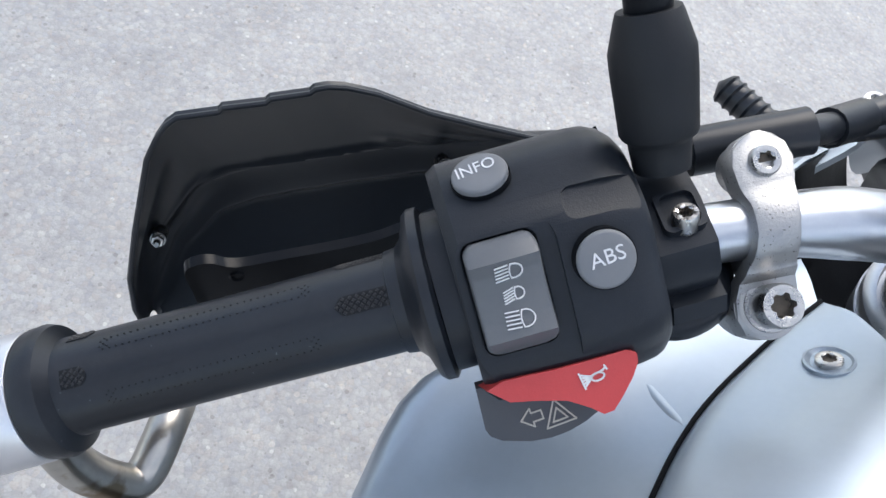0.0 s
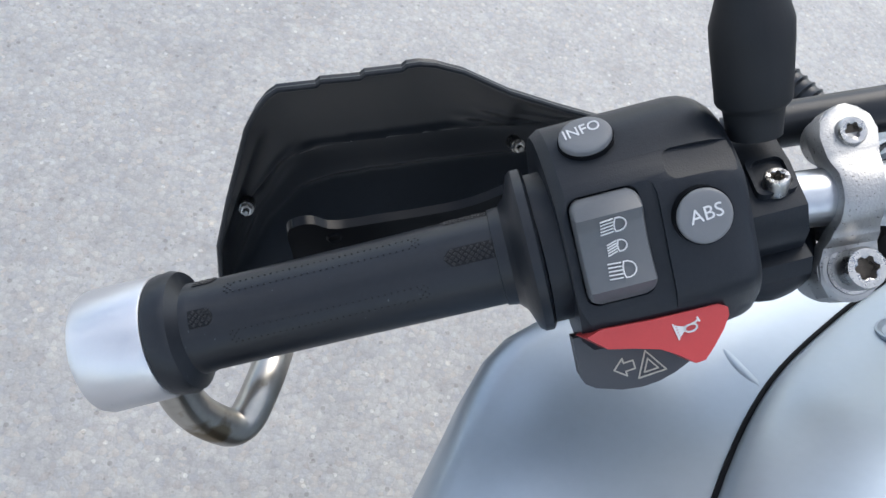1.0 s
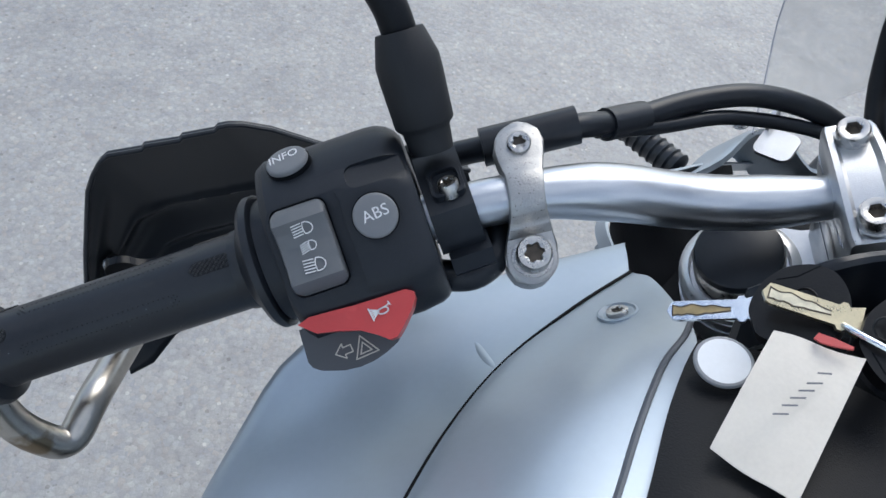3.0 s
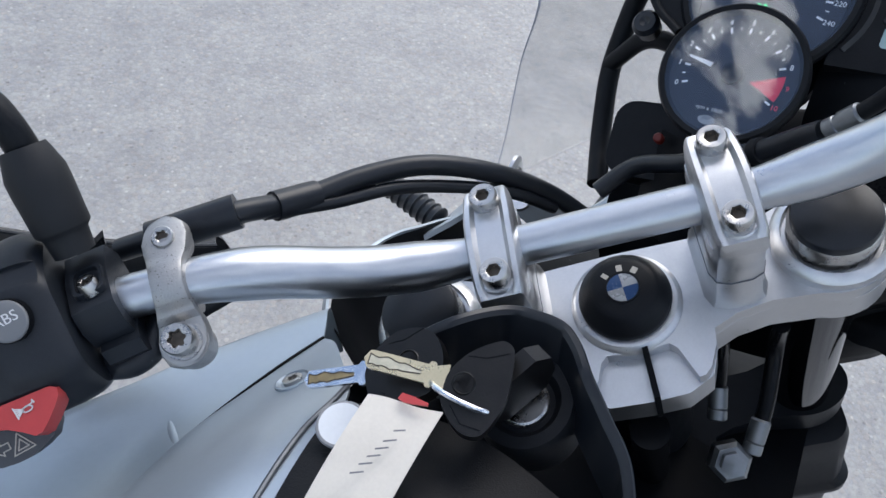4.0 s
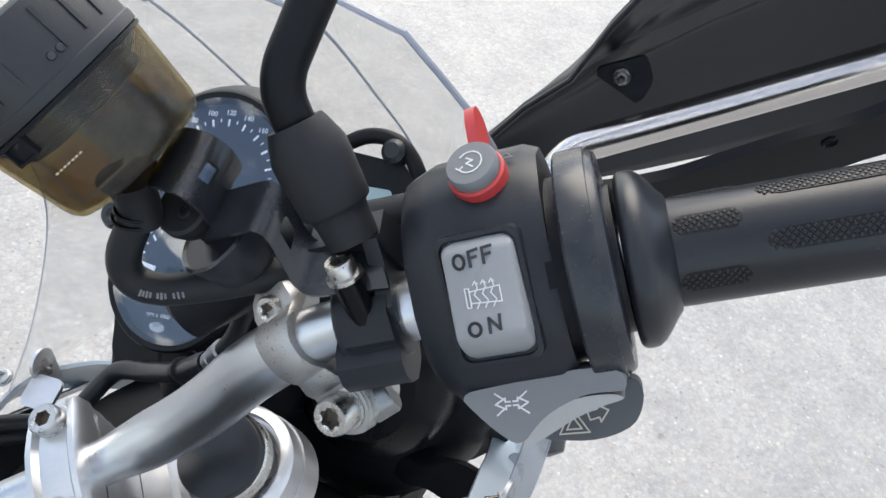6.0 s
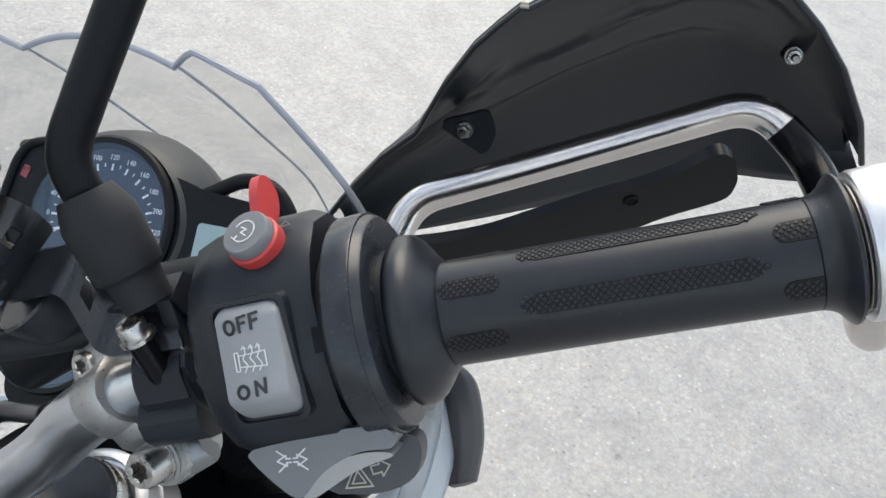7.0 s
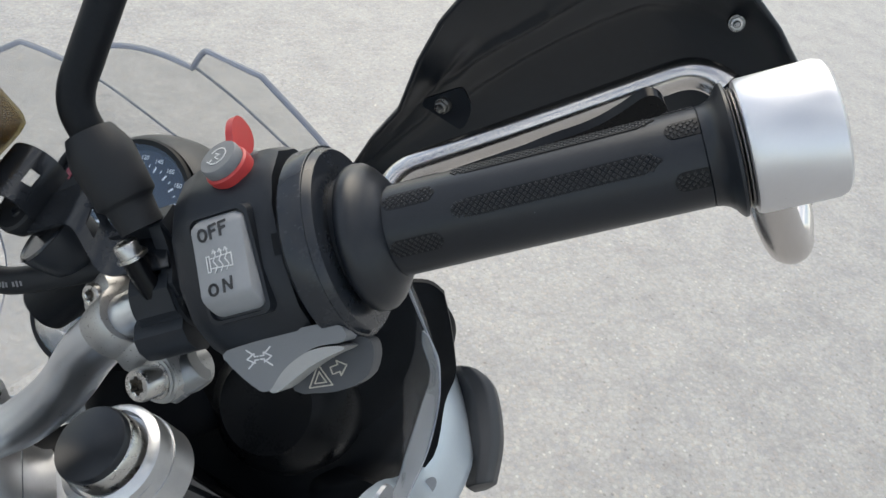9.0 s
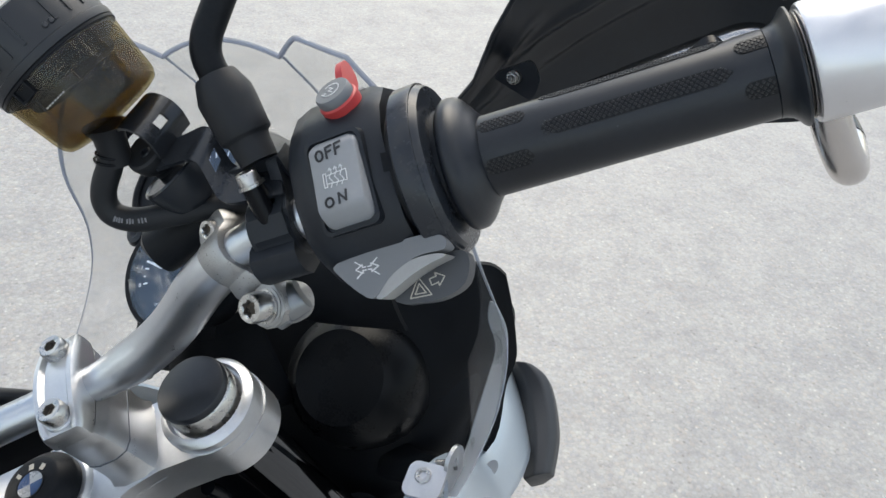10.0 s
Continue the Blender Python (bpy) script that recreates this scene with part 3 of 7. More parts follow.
# its raised upper deck, cut away to a pocket at the rear
DECK = [(0.0, -0.0480), (0.0175, -0.0465), (0.0215, -0.0500), (0.0285, -0.0690), (0.0320, -0.0685), (0.0362, -0.0645)] + [(x * 0.99, y) for x, y in HALF[3:]]
part("yoke_deck", prism(DECK + [(-x, y) for x, y in DECK[-2:0:-1]], -0.0732, -0.0625, Matrix(), 0.0052, 4), M_CAST, yoke, "raised deck with a rear pocket")
part("cable_slit", block((0.0034, 0.040, 0.034), Matrix.Translation((0.004, -0.0565, -0.0772)), 0.0008), M_DARK, yoke, "black slit through the yoke")
part("collar", lathe([(0.0325, -0.064), (0.0315, -0.0612), (0.0290, -0.0592), (0.0, -0.059)], Matrix.Translation((0, -0.0165, 0))), M_CAST, yoke)
dome = part("stem_cap", lathe([(0.0262, -0.0595), (0.0266, -0.0560), (0.0258, -0.0530), (0.0200, -0.0462), (0.0188, -0.0452), (0.0180, -0.0449), (0.0172, -0.0446), (0.0160, -0.0442), (0.0, -0.0440)], Matrix.Translation((0, -0.0155, 0))), M_PLASTIC, yoke, "domed black plastic stem cap")
# round badge: ring and four enamel quarters, no letters
BADGE = axes((0, -0.0155, -0.0442), (0, 0, 1))
for i in range(4):
    q = [(0.0, 0.0)] + [(0.0088 * math.cos(radians(90 * i + 22.5 * k / 2)), 0.0088 * math.sin(radians(90 * i + 22.5 * k / 2))) for k in range(9)]
    part("badge", prism(q, 0, 0.0004, BADGE @ Matrix.Rotation(radians(4), 4, "Z")), (M_ROUNDWHITE, M_BLUE)[i % 2], yoke, ("silver enamel quarter", "blue enamel quarter")[i % 2])
for a, wd in ((132, 0.0026), (88, 0.0034), (48, 0.0034)):
    mm = BADGE @ Matrix.Rotation(radians(a - 90), 4, "Z") @ Matrix.Translation((0, 0.0125, -0.0003))
    part("badge_mark", block((wd, 0.0040, 0.0008), mm), M_CREAM, yoke)
part("badge_ring", lathe([(0.0098, 0.0), (0.0098, 0.0007), (0.0089, 0.0007), (0.0089, 0.0)], BADGE), M_PLASTIC, yoke)

# fork legs
for s in (-1, 1):
    c = Matrix.Translation((s * 0.118, -0.0045, 0))
    fork = part("fork_leg", lathe([(0.0, -1.04), (0.0225, -1.04), (0.0225, -0.09), (0.0215, -0.05), (0.0, -0.05)], c), M_CHROME, moto, "fork leg with silver clamp and black cap")
    part("slider", lathe([(0.0, -1.03), (0.029, -1.03), (0.029, -0.372), (0.026, -0.360), (0.0, -0.360)], c), M_PLASTIC, fork, "black fork slider")
    loops = []
    for z, w, d in ((-0.352, 0.050, 0.052), (-0.356, 0.062, 0.064), (-0.372, 0.068, 0.070), (-0.470, 0.074, 0.078), (-0.478, 0.086, 0.088), (-0.492, 0.086, 0.088), (-0.500, 0.070, 0.074), (-0.620, 0.066, 0.070)):
        loops.append([V((s * 0.124 + p[0], -0.0075 + p[1], z)) for p in round_rect(w, d, 0.018, 5)])
    part("fork_guard", loft(loops), M_PLASTIC, fork, "black plastic fork guard")
    part("clamp_ring", lathe([(0.033, -0.075), (0.033, -0.0565), (0.0305, -0.0535), (0.0275, -0.0525), (0.0265, -0.058)], c), M_CAST, fork)
    part("chrome_ring", lathe([(0.0245, -0.058), (0.0245, -0.042), (0.0235, -0.0405), (0.022, -0.0405)], c), M_STEEL, fork, "polished ring below the cap")
    part("fork_cap", lathe([(0.0232, -0.043), (0.0236, -0.037), (0.0228, -0.0352), (0.0215, -0.0346), (0.0, -0.0344)], c), M_RUBBER, fork, "flat black rubber fork cap")

# lower yoke and steering stem, black, under the top one
low_out = [(x * 1.02, y * 0.8) for x, y in OUT]
lower = part("lower_yoke", prism(low_out, -0.335, -0.300, Matrix(), 0.006, 3), M_PLASTIC, moto, "black cast lower fork yoke")
part("steering_stem", lathe([(0.024, -0.300), (0.030, -0.285), (0.030, -0.115), (0.026, -0.094)], Matrix.Translation((0, -0.0165, 0)), 32), M_PLASTIC, lower)
part("stem_tube", tube([(-0.004, -0.072, -0.128), (-0.010, -0.060, -0.260)], 0.0125, 20), M_GLOSSBLACK, lower, "black gloss tube beside the stem")
for pts in ([(0.0510, -0.030, -0.105), (0.0509, -0.0285, -0.140), (0.0456, -0.040, -0.170), (0.0400, -0.058, -0.180)], [(0.0860, -0.030, -0.110), (0.0845, -0.030, -0.140), (0.0700, -0.060, -0.165), (0.0540, -0.084, -0.178)]):
    part("hose", tube(curve_through(pts, 6), 0.0052, 14), M_GLOSSBLACK, lower, "black hose")
    a, b = V(pts[-1]), V(pts[-2])
    part("hose_end", lathe([(0.0050, 0.0), (0.0064, 0.001), (0.0064, 0.007), (0.0056, 0.0078), (0.0064, 0.0086), (0.0064, 0.022), (0.0052, 0.0235)], axes(a, b - a), 18), M_FORK, lower, "dull crimped hose end")
part("hose_union", lathe([(0.0, -0.008), (0.0130, -0.008), (0.0140, -0.005), (0.0140, 0.004), (0.0110, 0.007), (0.0080, 0.007), (0.0080, 0.012), (0.0, 0.013)], axes((0.0400, -0.0860, -0.178), (0.1, -0.5, 0.85)), 6), M_FORK, lower, "grey steel hose union")

# front wheel under the fork, on the ground
WHEEL = axes((0.0, 0.0, -1.02), (1, 0, 0), (0, 0, 1))
wheel = part("front_wheel", lathe([(0.235, -0.02), (0.262, -0.045), (0.300, -0.055), (0.338, -0.040), (0.352, 0.0), (0.338, 0.040), (0.300, 0.055), (0.262, 0.045), (0.235, 0.02)], WHEEL, 64), M_RUBBER, moto, "black front tyre")
part("rim", lathe([(0.0, -0.02), (0.05, -0.025), (0.055, -0.012), (0.20, -0.010), (0.238, -0.022), (0.238, 0.022), (0.20, 0.010), (0.055, 0.012), (0.05, 0.025), (0.0, 0.02)], WHEEL, 48), M_DARK, wheel)
part("axle", lathe([(0.012, -0.125), (0.012, 0.125)], WHEEL, 16), M_FORK, wheel)

# handguard clamps on the bar


def between(table, x):
    for (x0, y0), (x1, y1) in zip(table, table[1:]):
        if x <= x1:
            return y0 + (y1 - y0) * max(0.0, (x - x0) / max(x1 - x0, 1e-9))
    return table[-1][1]


def guard_clamp(frame_m, top, rear, along, over):
    """A speckled cast clamp over the bar, between its front and rear bolt."""
    top, rear, x = V(top), V(rear), V(along).normalized()
    y = (top - rear)
    y = (y - x * y.dot(x)).normalized()
    span = (top - rear).length
    shear = (top - rear).dot(x) / span
    m = frame_m @ columns(x, y, x.cross(y), rear)
    stations = [(-0.0115, 0.0040, -0.0122), (-0.009, 0.0092, -0.0115), (-0.003, 0.0122, -0.0108), (0.004, 0.0124, -0.0104), (0.0095, 0.0112, -0.0085), (0.0125, 0.0102, -0.0040), (0.018, 0.0086, -0.0012), (0.026, 0.0082, 0.0004), (span - 0.015, 0.0090, 0.0006),
                (span - 0.007, 0.0110, -0.0004), (span, 0.0120, -0.0022), (span + 0.006, 0.0104, -0.0040), (span + 0.010, 0.0062, -0.0055), (span + 0.0118, 0.002, -0.0062)]
    # the bridge arches over the bar
    yc, zc, rr = over
    ys = sorted(set([p[0] for p in stations] + [yc + rr * math.sin(radians(a)) for a in range(-90, 91, 15)]))
    loops = []
    for yy in ys:
        h = between([(p[0], p[1]) for p in stations], yy)
        z = between([(p[0], p[2]) for p in stations], yy)
        if abs(yy - yc) < rr:
            z = max(z, zc + math.sqrt(rr * rr - (yy - yc) ** 2))
        loops.append([V((xx + shear * yy, yy, zz)) for xx, zz in ((-h, z - 0.010), (-h, z - 0.0028), (-h * 0.93, z - 0.0008), (-h * 0.7, z), (h * 0.7, z), (h * 0.93, z - 0.0008), (h, z - 0.0028), (h, z - 0.010))])
    body = loft(loops)
    lug = lathe([(0.0, -0.038), (0.0105, -0.038), (0.0118, -0.032), (0.0122, -0.0122), (0.0, -0.0122)], Matrix.Translation((0, 0, 0)), 32)
    boss = lathe([(0.0, -0.022), (0.0100, -0.022), (0.0112, -0.006), (0.0, -0.006)], Matrix.Translation((shear * span, span, 0)), 32)
    clamp = part("handguard_clamp", merge(body, lug, boss), M_CLAMP, moto, "speckled cast aluminium handguard clamp", m)
    part("seat", lathe([(0.0105, -0.0112), (0.0112, -0.0098), (0.0096, -0.0096), (0.0088, -0.0110)], Matrix(), 32), M_CLAMP, clamp, "", m)
    add_bolt(Matrix.Translation((shear * span, span, -0.0046)), 0.0056, 0.0052, "torx", clamp, "small steel star bolt", m)
    add_bolt(Matrix.Translation((0, 0, -0.0106)), 0.0081, 0.0122, "torx", clamp, "large steel star bolt", m, 0.0094, None, 1)
    part("band", lathe([(0.0113, -0.0085), (0.0140, -0.0085), (0.0140, 0.0085), (0.0113, 0.0085)], m.inverted() @ frame_m @ axes((top + rear) / 2 - (x.cross(y)) * 0.0165 + y * 0.001, x, y), 32), M_CLAMP, clamp, "", m)
    return clamp


guard_clamp(LEFT, (0.0873, 0.0163, 0.0141), (0.0771, -0.0302, -0.0047), (1, -0.05, -0.08), (0.0290, -0.0102, 0.0160))
guard_clamp(RIGHT, (-0.1056, 0.0086, 0.0055), (-0.0885, -0.0317, -0.0184), (1, 0.20, 0.42), (0.0325, -0.0064, 0.0152))

# ---------------------------------------------------------------- grips, bar ends


def grip(s, frame_m, a, b):
    """A ribbed rubber grip with its flanges and aluminium bar end, from a to b along its axis."""
    a, b = V(a), V(b)
    x = (b - a).normalized() * s
    m = frame_m @ columns(x, Z_AX.cross(x).normalized(), x.cross(Z_AX.cross(x).normalized()), a - x * s * 0.047)
    ax = axes((0, 0, 0), (s, 0, 0), (0, 1, 0))
    e0 = 0.1885 if s < 0 else 0.189
    k = 1.0 if s < 0 else 1.065  # the throttle grip is the thicker one
    flange = [(0.0318, 0.0372), (0.0318, 0.0405), (0.0302, 0.0425), (0.0225, 0.0452), (0.0196, 0.0480), (0.0190, 0.0523)] if s < 0 else [(0.0312, 0.0366), (0.0320, 0.0378), (0.0322, 0.0400), (0.0318, 0.0425), (0.0300, 0.0450), (0.0265, 0.0478), (0.0232, 0.0500), (0.0208, 0.0522)]
    if s < 0:
        tail = [(0.0183, e0 - 0.0160), (0.0186, e0 - 0.0125), (0.0212, e0 - 0.0110), (0.0240, e0 - 0.0095), (0.0252, e0 - 0.0065), (0.0247, e0 - 0.0035), (0.0249, e0 - 0.0025), (0.0243, e0), (0.0, e0)]
    else:
        tail = [(0.0192, e0 - 0.0112), (0.0189, e0 - 0.0110), (0.0193, e0 - 0.0106), (0.0196, e0 - 0.0085), (0.0205, e0 - 0.0062), (0.0222, e0 - 0.0042), (0.0245, e0 - 0.0026), (0.0256, e0 - 0.0014), (0.0254, e0 - 0.0004), (0.0245, e0), (0.0, e0)]
    body = lathe([(0.0, 0.036), (0.030, 0.036)] + flange + [(0.0183 * k, 0.0525), (0.0183 * k, 0.058),
                  (0.0180 * k, 0.110), (0.0180 * k, e0 - 0.0165)] + tail, ax, 56)
    g = part("grip", body, M_RUBBER, moto, "black rubber grip with knurled pads", m)
    # knurled pads: long and short ones in alternate rows
    rows_of_pads = []
    for j in range(12):
        a0 = (44 if s < 0 else 60) + (32 if s < 0 else 30) * (j - 5)
        rows_of_pads += [(a0, 0.0785, 0.158) if s < 0 else (a0, 0.0815, 0.163)] if j % 2 else [(a0, 0.0482, 0.0715) if s < 0 else (a0, 0.0528, 0.0756), (a0, 0.1655, 0.1778) if s > 0 else (a0, 0.1625, 0.1722)]
    for a0, x0, x1 in rows_of_pads:
        if not -40 < a0 < 175 or (s < 0 and a0 < 40) or (s > 0 and a0 < 10):
            continue
        half = 0.0036
        worn = x1 - x0 > 0.05 and s < 0
        loops = []
        for i in range(13):
            x = x0 + (x1 - x0) * i / 12
            edge = min(x - x0, x1 - x) if x0 < 0.16 else x - x0
            hw = half * math.sqrt(max(0.02, 1 - (1 - min(1, edge / half)) ** 2))
            loops.append([V((s * x, -r * math.cos(radians(a0) + y / 0.018) * k, r * math.sin(radians(a0) + y / 0.018) * k)) for y, r in ((-hw, 0.0178), (-hw * 0.96, 0.01835), (-hw * 0.4, 0.01835), (hw * 0.4, 0.01835), (hw * 0.96, 0.01835), (hw, 0.0178))])
        floor_bm = loft(loops)
        pad = bmesh.new()
        step = 0.0025
        for i in range(int((x1 - x0) / step) + 1):
            for j in range(-3, 4):
                x = x0 + (i + 0.5 * (j % 2)) * step
                y = j * 0.00118
                edge = min(x - x0, x1 - x) if x0 < 0.16 else x - x0
                if edge < 0.0006 or x > x1 - 0.0004 or abs(y) > (half - 0.0007) * math.sqrt(max(0.02, 1 - (1 - min(1, edge / half)) ** 2)):
                    continue
                if worn and edge > 0.004 and abs(y) < half - 0.0016:
                    continue
                ang = radians(a0) + y / 0.018
                e = 0.00066 if not worn else 0.0003
                n_ax, t_ax, x_ax = V((0, -math.cos(ang), math.sin(ang))), V((0, math.sin(ang), math.cos(ang))), V((1, 0, 0))
                c0 = V((s * x, 0, 0)) + n_ax * 0.0182 * k
                c1 = V((s * x, 0, 0)) + n_ax * (0.01862 if not worn else 0.0184) * k
                lo = [pad.verts.new(c0 + d * e * 1.45) for d in (x_ax, t_ax, -x_ax, -t_ax)]
                hi = [pad.verts.new(c1 + d * e * 1.0) for d in (x_ax, t_ax, -x_ax, -t_ax)]
                for q in range(4):
                    pad.faces.new((lo[q], lo[(q + 1) % 4], hi[(q + 1) % 4], hi[q]))
                pad.faces.new(hi)
        if worn:  # only the dotted outline is left
            floor_bm.free()
            tagged(part("worn_pad", pad, M_PAD, g, "", m), "dotted outline of a worn pad", kind="stuff")
            continue
        part("knurled_pad", floor_bm, M_PAD, g, "dark knurled pad", m)
        tagged(part("knurl", pad, M_KNURL, g, "", m), kind="stuff")
    if s > 0:
        for x0 in (0.1890, 0.1905):
            part("washer", lathe([(0.0, x0), (0.0226, x0), (0.0232, x0 + 0.0004), (0.0226, x0 + 0.0009), (0.0, x0 + 0.0009)], ax, 48), M_STEEL, g, "thin steel washer", m)
    c0, c1 = (0.1886, 0.2195) if s < 0 else (0.1920, 0.2240)
    part("bar_end", lathe([(0.0, c0), (0.0236, c0), (0.0244 if s < 0 else 0.0250, c0 + 0.0005), (0.0250 if s < 0 else 0.0256, c0 + 0.002), (0.0254 if s < 0 else 0.0256, c1 - 0.004), (0.0246, c1 - 0.0013), (0.0225, c1), (0.0, c1)], ax, 64), M_CAP, g, "brushed aluminium bar-end weight", m)
    return g


grip(1, RIGHT, (0.047, 0.0025, -0.0008), (0.178, -0.0015, -0.0015))
grip(-1, LEFT, (-0.047, 0.0085, 0.0), (-0.1775, 0.0135, -0.0055))

# ---------------------------------------------------------------- left switch unit
SEC_L = [(0.051, -0.020), (0.053, 0.006), (0.046, 0.0255), (0.034, 0.0365), (0.016, 0.0395), (0.002, 0.0385), (-0.0305, 0.0125), (-0.0345, 0.002), (-0.0345, -0.018), (-0.022, -0.030), (0.034, -0.030)]


def section_loft(sec, stations, bevel, seg=3):
    """A housing: one section carried along x, with a scale and shift at each station."""
    cy = sum(p[0] for p in sec) / len(sec)
    cz = sum(p[1] for p in sec) / len(sec)
    loops = [[V((u, cy + (y - cy) * k + dy, cz + (z - cz) * k + dz)) for y, z in sec] for u, k, dy, dz in stations]
    return soften(loft(loops), bevel, seg, 22)


# the rocker plane leans back
ROCK_L = axes((-0.0138, -0.0137, 0.0272), (0.0, -0.632, 0.775), (1, 0, 0))
PANEL_L = prism([(-0.035, -0.045), (0.0170, -0.045), (0.0185, -0.020), (0.0187, 0.0160), (0.0180, 0.0195), (0.0160, 0.0222), (0.0130, 0.0234), (-0.035, 0.0243)], -0.0030, 0.014, ROCK_L)
POCKET_L = prism(round_rect(0.0256, 0.0398, 0.0046, 6), -0.0075, 0.012, ROCK_L @ Matrix.Translation((0, 0.0014, 0)))
REC = axes((0.0272, 0.0082, 0.0380), (0.10, -0.10, 1), (1, -0.03, 0))
RECESS_L = prism(round_rect(0.0350, 0.0118, 0.0042, 6), -0.0022, 0.010, REC)
SEC_LR = [(p.y, p.z) for p in rounded([V((0, (SEC_L[0][0] + SEC_L[-1][0]) / 2, (SEC_L[0][1] + SEC_L[-1][1]) / 2))] + [V((0, *p)) for p in SEC_L] + [V((0, (SEC_L[0][0] + SEC_L[-1][0]) / 2, (SEC_L[0][1] + SEC_L[-1][1]) / 2))], 0.0075, 5)[1:]]
lsw_bm = loft([[V((u, 0.0044 + (y - 0.0044) * k + dy, 0.0056 + (z - 0.0056) * k + dz)) for y, z in SEC_LR] for u, k, dy, dz in ((-0.0300, 0.93, 0.001, 0), (-0.0262, 1.0, 0, 0), (0.022, 1.0, 0, 0), (0.0275, 0.985, 0, 0), (0.0318, 0.955, -0.0005, -0.0005), (0.0348, 0.91, -0.001, -0.001), (0.0368, 0.85, -0.0015, -0.0015))])
lsw = part("switch_unit", carve(lsw_bm, [PANEL_L, POCKET_L, RECESS_L], 0.0012, 3, 28), M_HOUSING, moto, "black plastic switch unit of the left grip", LEFT)


def rocker(mm, w, h, mat_mid, frame_m, parent, name, label, bulge, spread=0.0):
    """A rocker cap with a curved face."""
    n = 44
    loops = []
    for i in range(n + 1):
        t = -1 + 2 * i / n
        z = 0.0030 + bulge(t)
        y = t * h / 2
        d = max(0.0, abs(y) - (h / 2 - 0.0042)) / 0.0042
        hw = w / 2 - 0.0042 * (1 - math.sqrt(max(0.0, 1 - 0.93 * d * d)))
        loops.append([mm @ V(p) for p in ((-hw - spread * max(0.0, z), y, -0.003), (-hw, y, z - 0.0016), (-hw + 0.0005, y, z - 0.0006), (-hw + 0.0016, y, z), (hw - 0.0016, y, z), (hw - 0.0005, y, z - 0.0006), (hw, y, z - 0.0016), (hw + spread * max(0.0, z), y, -0.003))])
    return part(name, loft(loops), mat_mid, parent, label, frame_m, 33)


LEFT_FACE = [(-1.0, -0.0030), (-0.93, -0.0014), (-0.682, 0.0030), (-0.35, 0.0012), (0.1, 0.0004), (0.45, 0.0012), (0.682, 0.0030), (0.92, -0.0010), (1.0, -0.0032)]


def left_face(t):
    return between(LEFT_FACE, t)


ROCK_L2 = ROCK_L @ Matrix.Translation((0, 0.0014, -0.0014))
rock_l = rocker(ROCK_L2, 0.0240, 0.0380, M_ROCK, LEFT, lsw, "rocker", "grey headlight rocker with three beam symbols", left_face)


def beam_symbol(size, tilt):
    """A headlamp outline with five beam lines."""
    k = size
    lens = [(0.1 * k, 0.42 * k), (0.32 * k, 0.42 * k), (0.52 * k, 0.34 * k), (0.66 * k, 0.18 * k), (0.7 * k, 0.0), (0.66 * k, -0.18 * k), (0.52 * k, -0.34 * k), (0.32 * k, -0.42 * k), (0.1 * k, -0.42 * k), (0.04 * k, -0.2 * k), (0.02 * k, 0), (0.04 * k, 0.2 * k), (0.1 * k, 0.42 * k)]
    rays = [[(-0.05 * k, y * k), (-0.72 * k, (y - tilt) * k)] for y in (0.4, 0.2, 0.0, -0.2, -0.4)]
    return [lens] + rays


for y, size, tilt, mat in ((0.0090, 0.0062, 0.12, M_WHITE), (0.0013, 0.0047, 0.25, M_WHITE), (-0.0072, 0.0066, 0.0, M_WHITE)):
    t = y / 0.0181
    slope = (left_face(t + 0.1) - left_face(t - 0.1)) / (0.2 * 0.0181)
    at = ROCK_L2 @ Matrix.Translation((0.0008, y, 0.00335 + left_face(t))) @ Matrix.Rotation(math.atan(slope), 4, "X") @ Matrix.Rotation(radians(-4), 4, "Z")
    part("symbol", strokes(beam_symbol(size, tilt), 0.00044, at, 0.0004), mat, lsw, "printed headlamp symbol", LEFT)


def button(centre, normal, rx, ry, mat, parent, frame_m, label, rise=0.0026, x=(1, 0, 0)):
    m = axes(centre, normal, x)
    loops = []
    for k, z in ((1.0, -0.003), (1.0, rise * 0.55), (0.97, rise * 0.8), (0.88, rise * 0.95), (0.6, rise * 1.02), (0.001, rise * 1.05)):
        loops.append([m @ V((p[0] * k, p[1] * k, z)) for p in ellipse(rx, ry, 36)])
    b = part("button", loft(loops), mat, parent, label, frame_m, 50)
    rim = [[m @ V((p[0] * k, p[1] * k, z)) for p in ellipse(rx, ry, 36)] for k, z in ((1.055, -0.004), (1.055, 0.0003), (1.01, 0.0003), (1.01, -0.003))]
    part("button_well", loft(rim, (False, False)), M_DARK, parent, "", frame_m)
    return m


ABS_M = button((0.0177, -0.0112, 0.0330), (0.0, -0.62, 0.785), 0.0096, 0.0096, M_GREY, lsw, LEFT, "round grey button lettered ABS", 0.0020)
part("lettering", words("ABS", 0.0070, ABS_M @ Matrix.Translation((0.0004, 0.0008, 0.0022)) @ Matrix.Rotation(radians(5), 4, "Z"), 0.0003), M_WHITE, lsw, "printed letters ABS", LEFT)
INFO_M = button((-0.0128, 0.0262, 0.0398), (-0.05, 0.12, 0.99), 0.0096, 0.0080, M_GREY, lsw, LEFT, "oval grey button lettered INFO", 0.003)
part("lettering", words("INFO", 0.0060, INFO_M @ Matrix.Translation((-0.0008, 0.0016, 0.0032)) @ Matrix.Rotation(radians(5), 4, "Z"), 0.0003), M_WHITE, lsw, "printed letters INFO", LEFT)
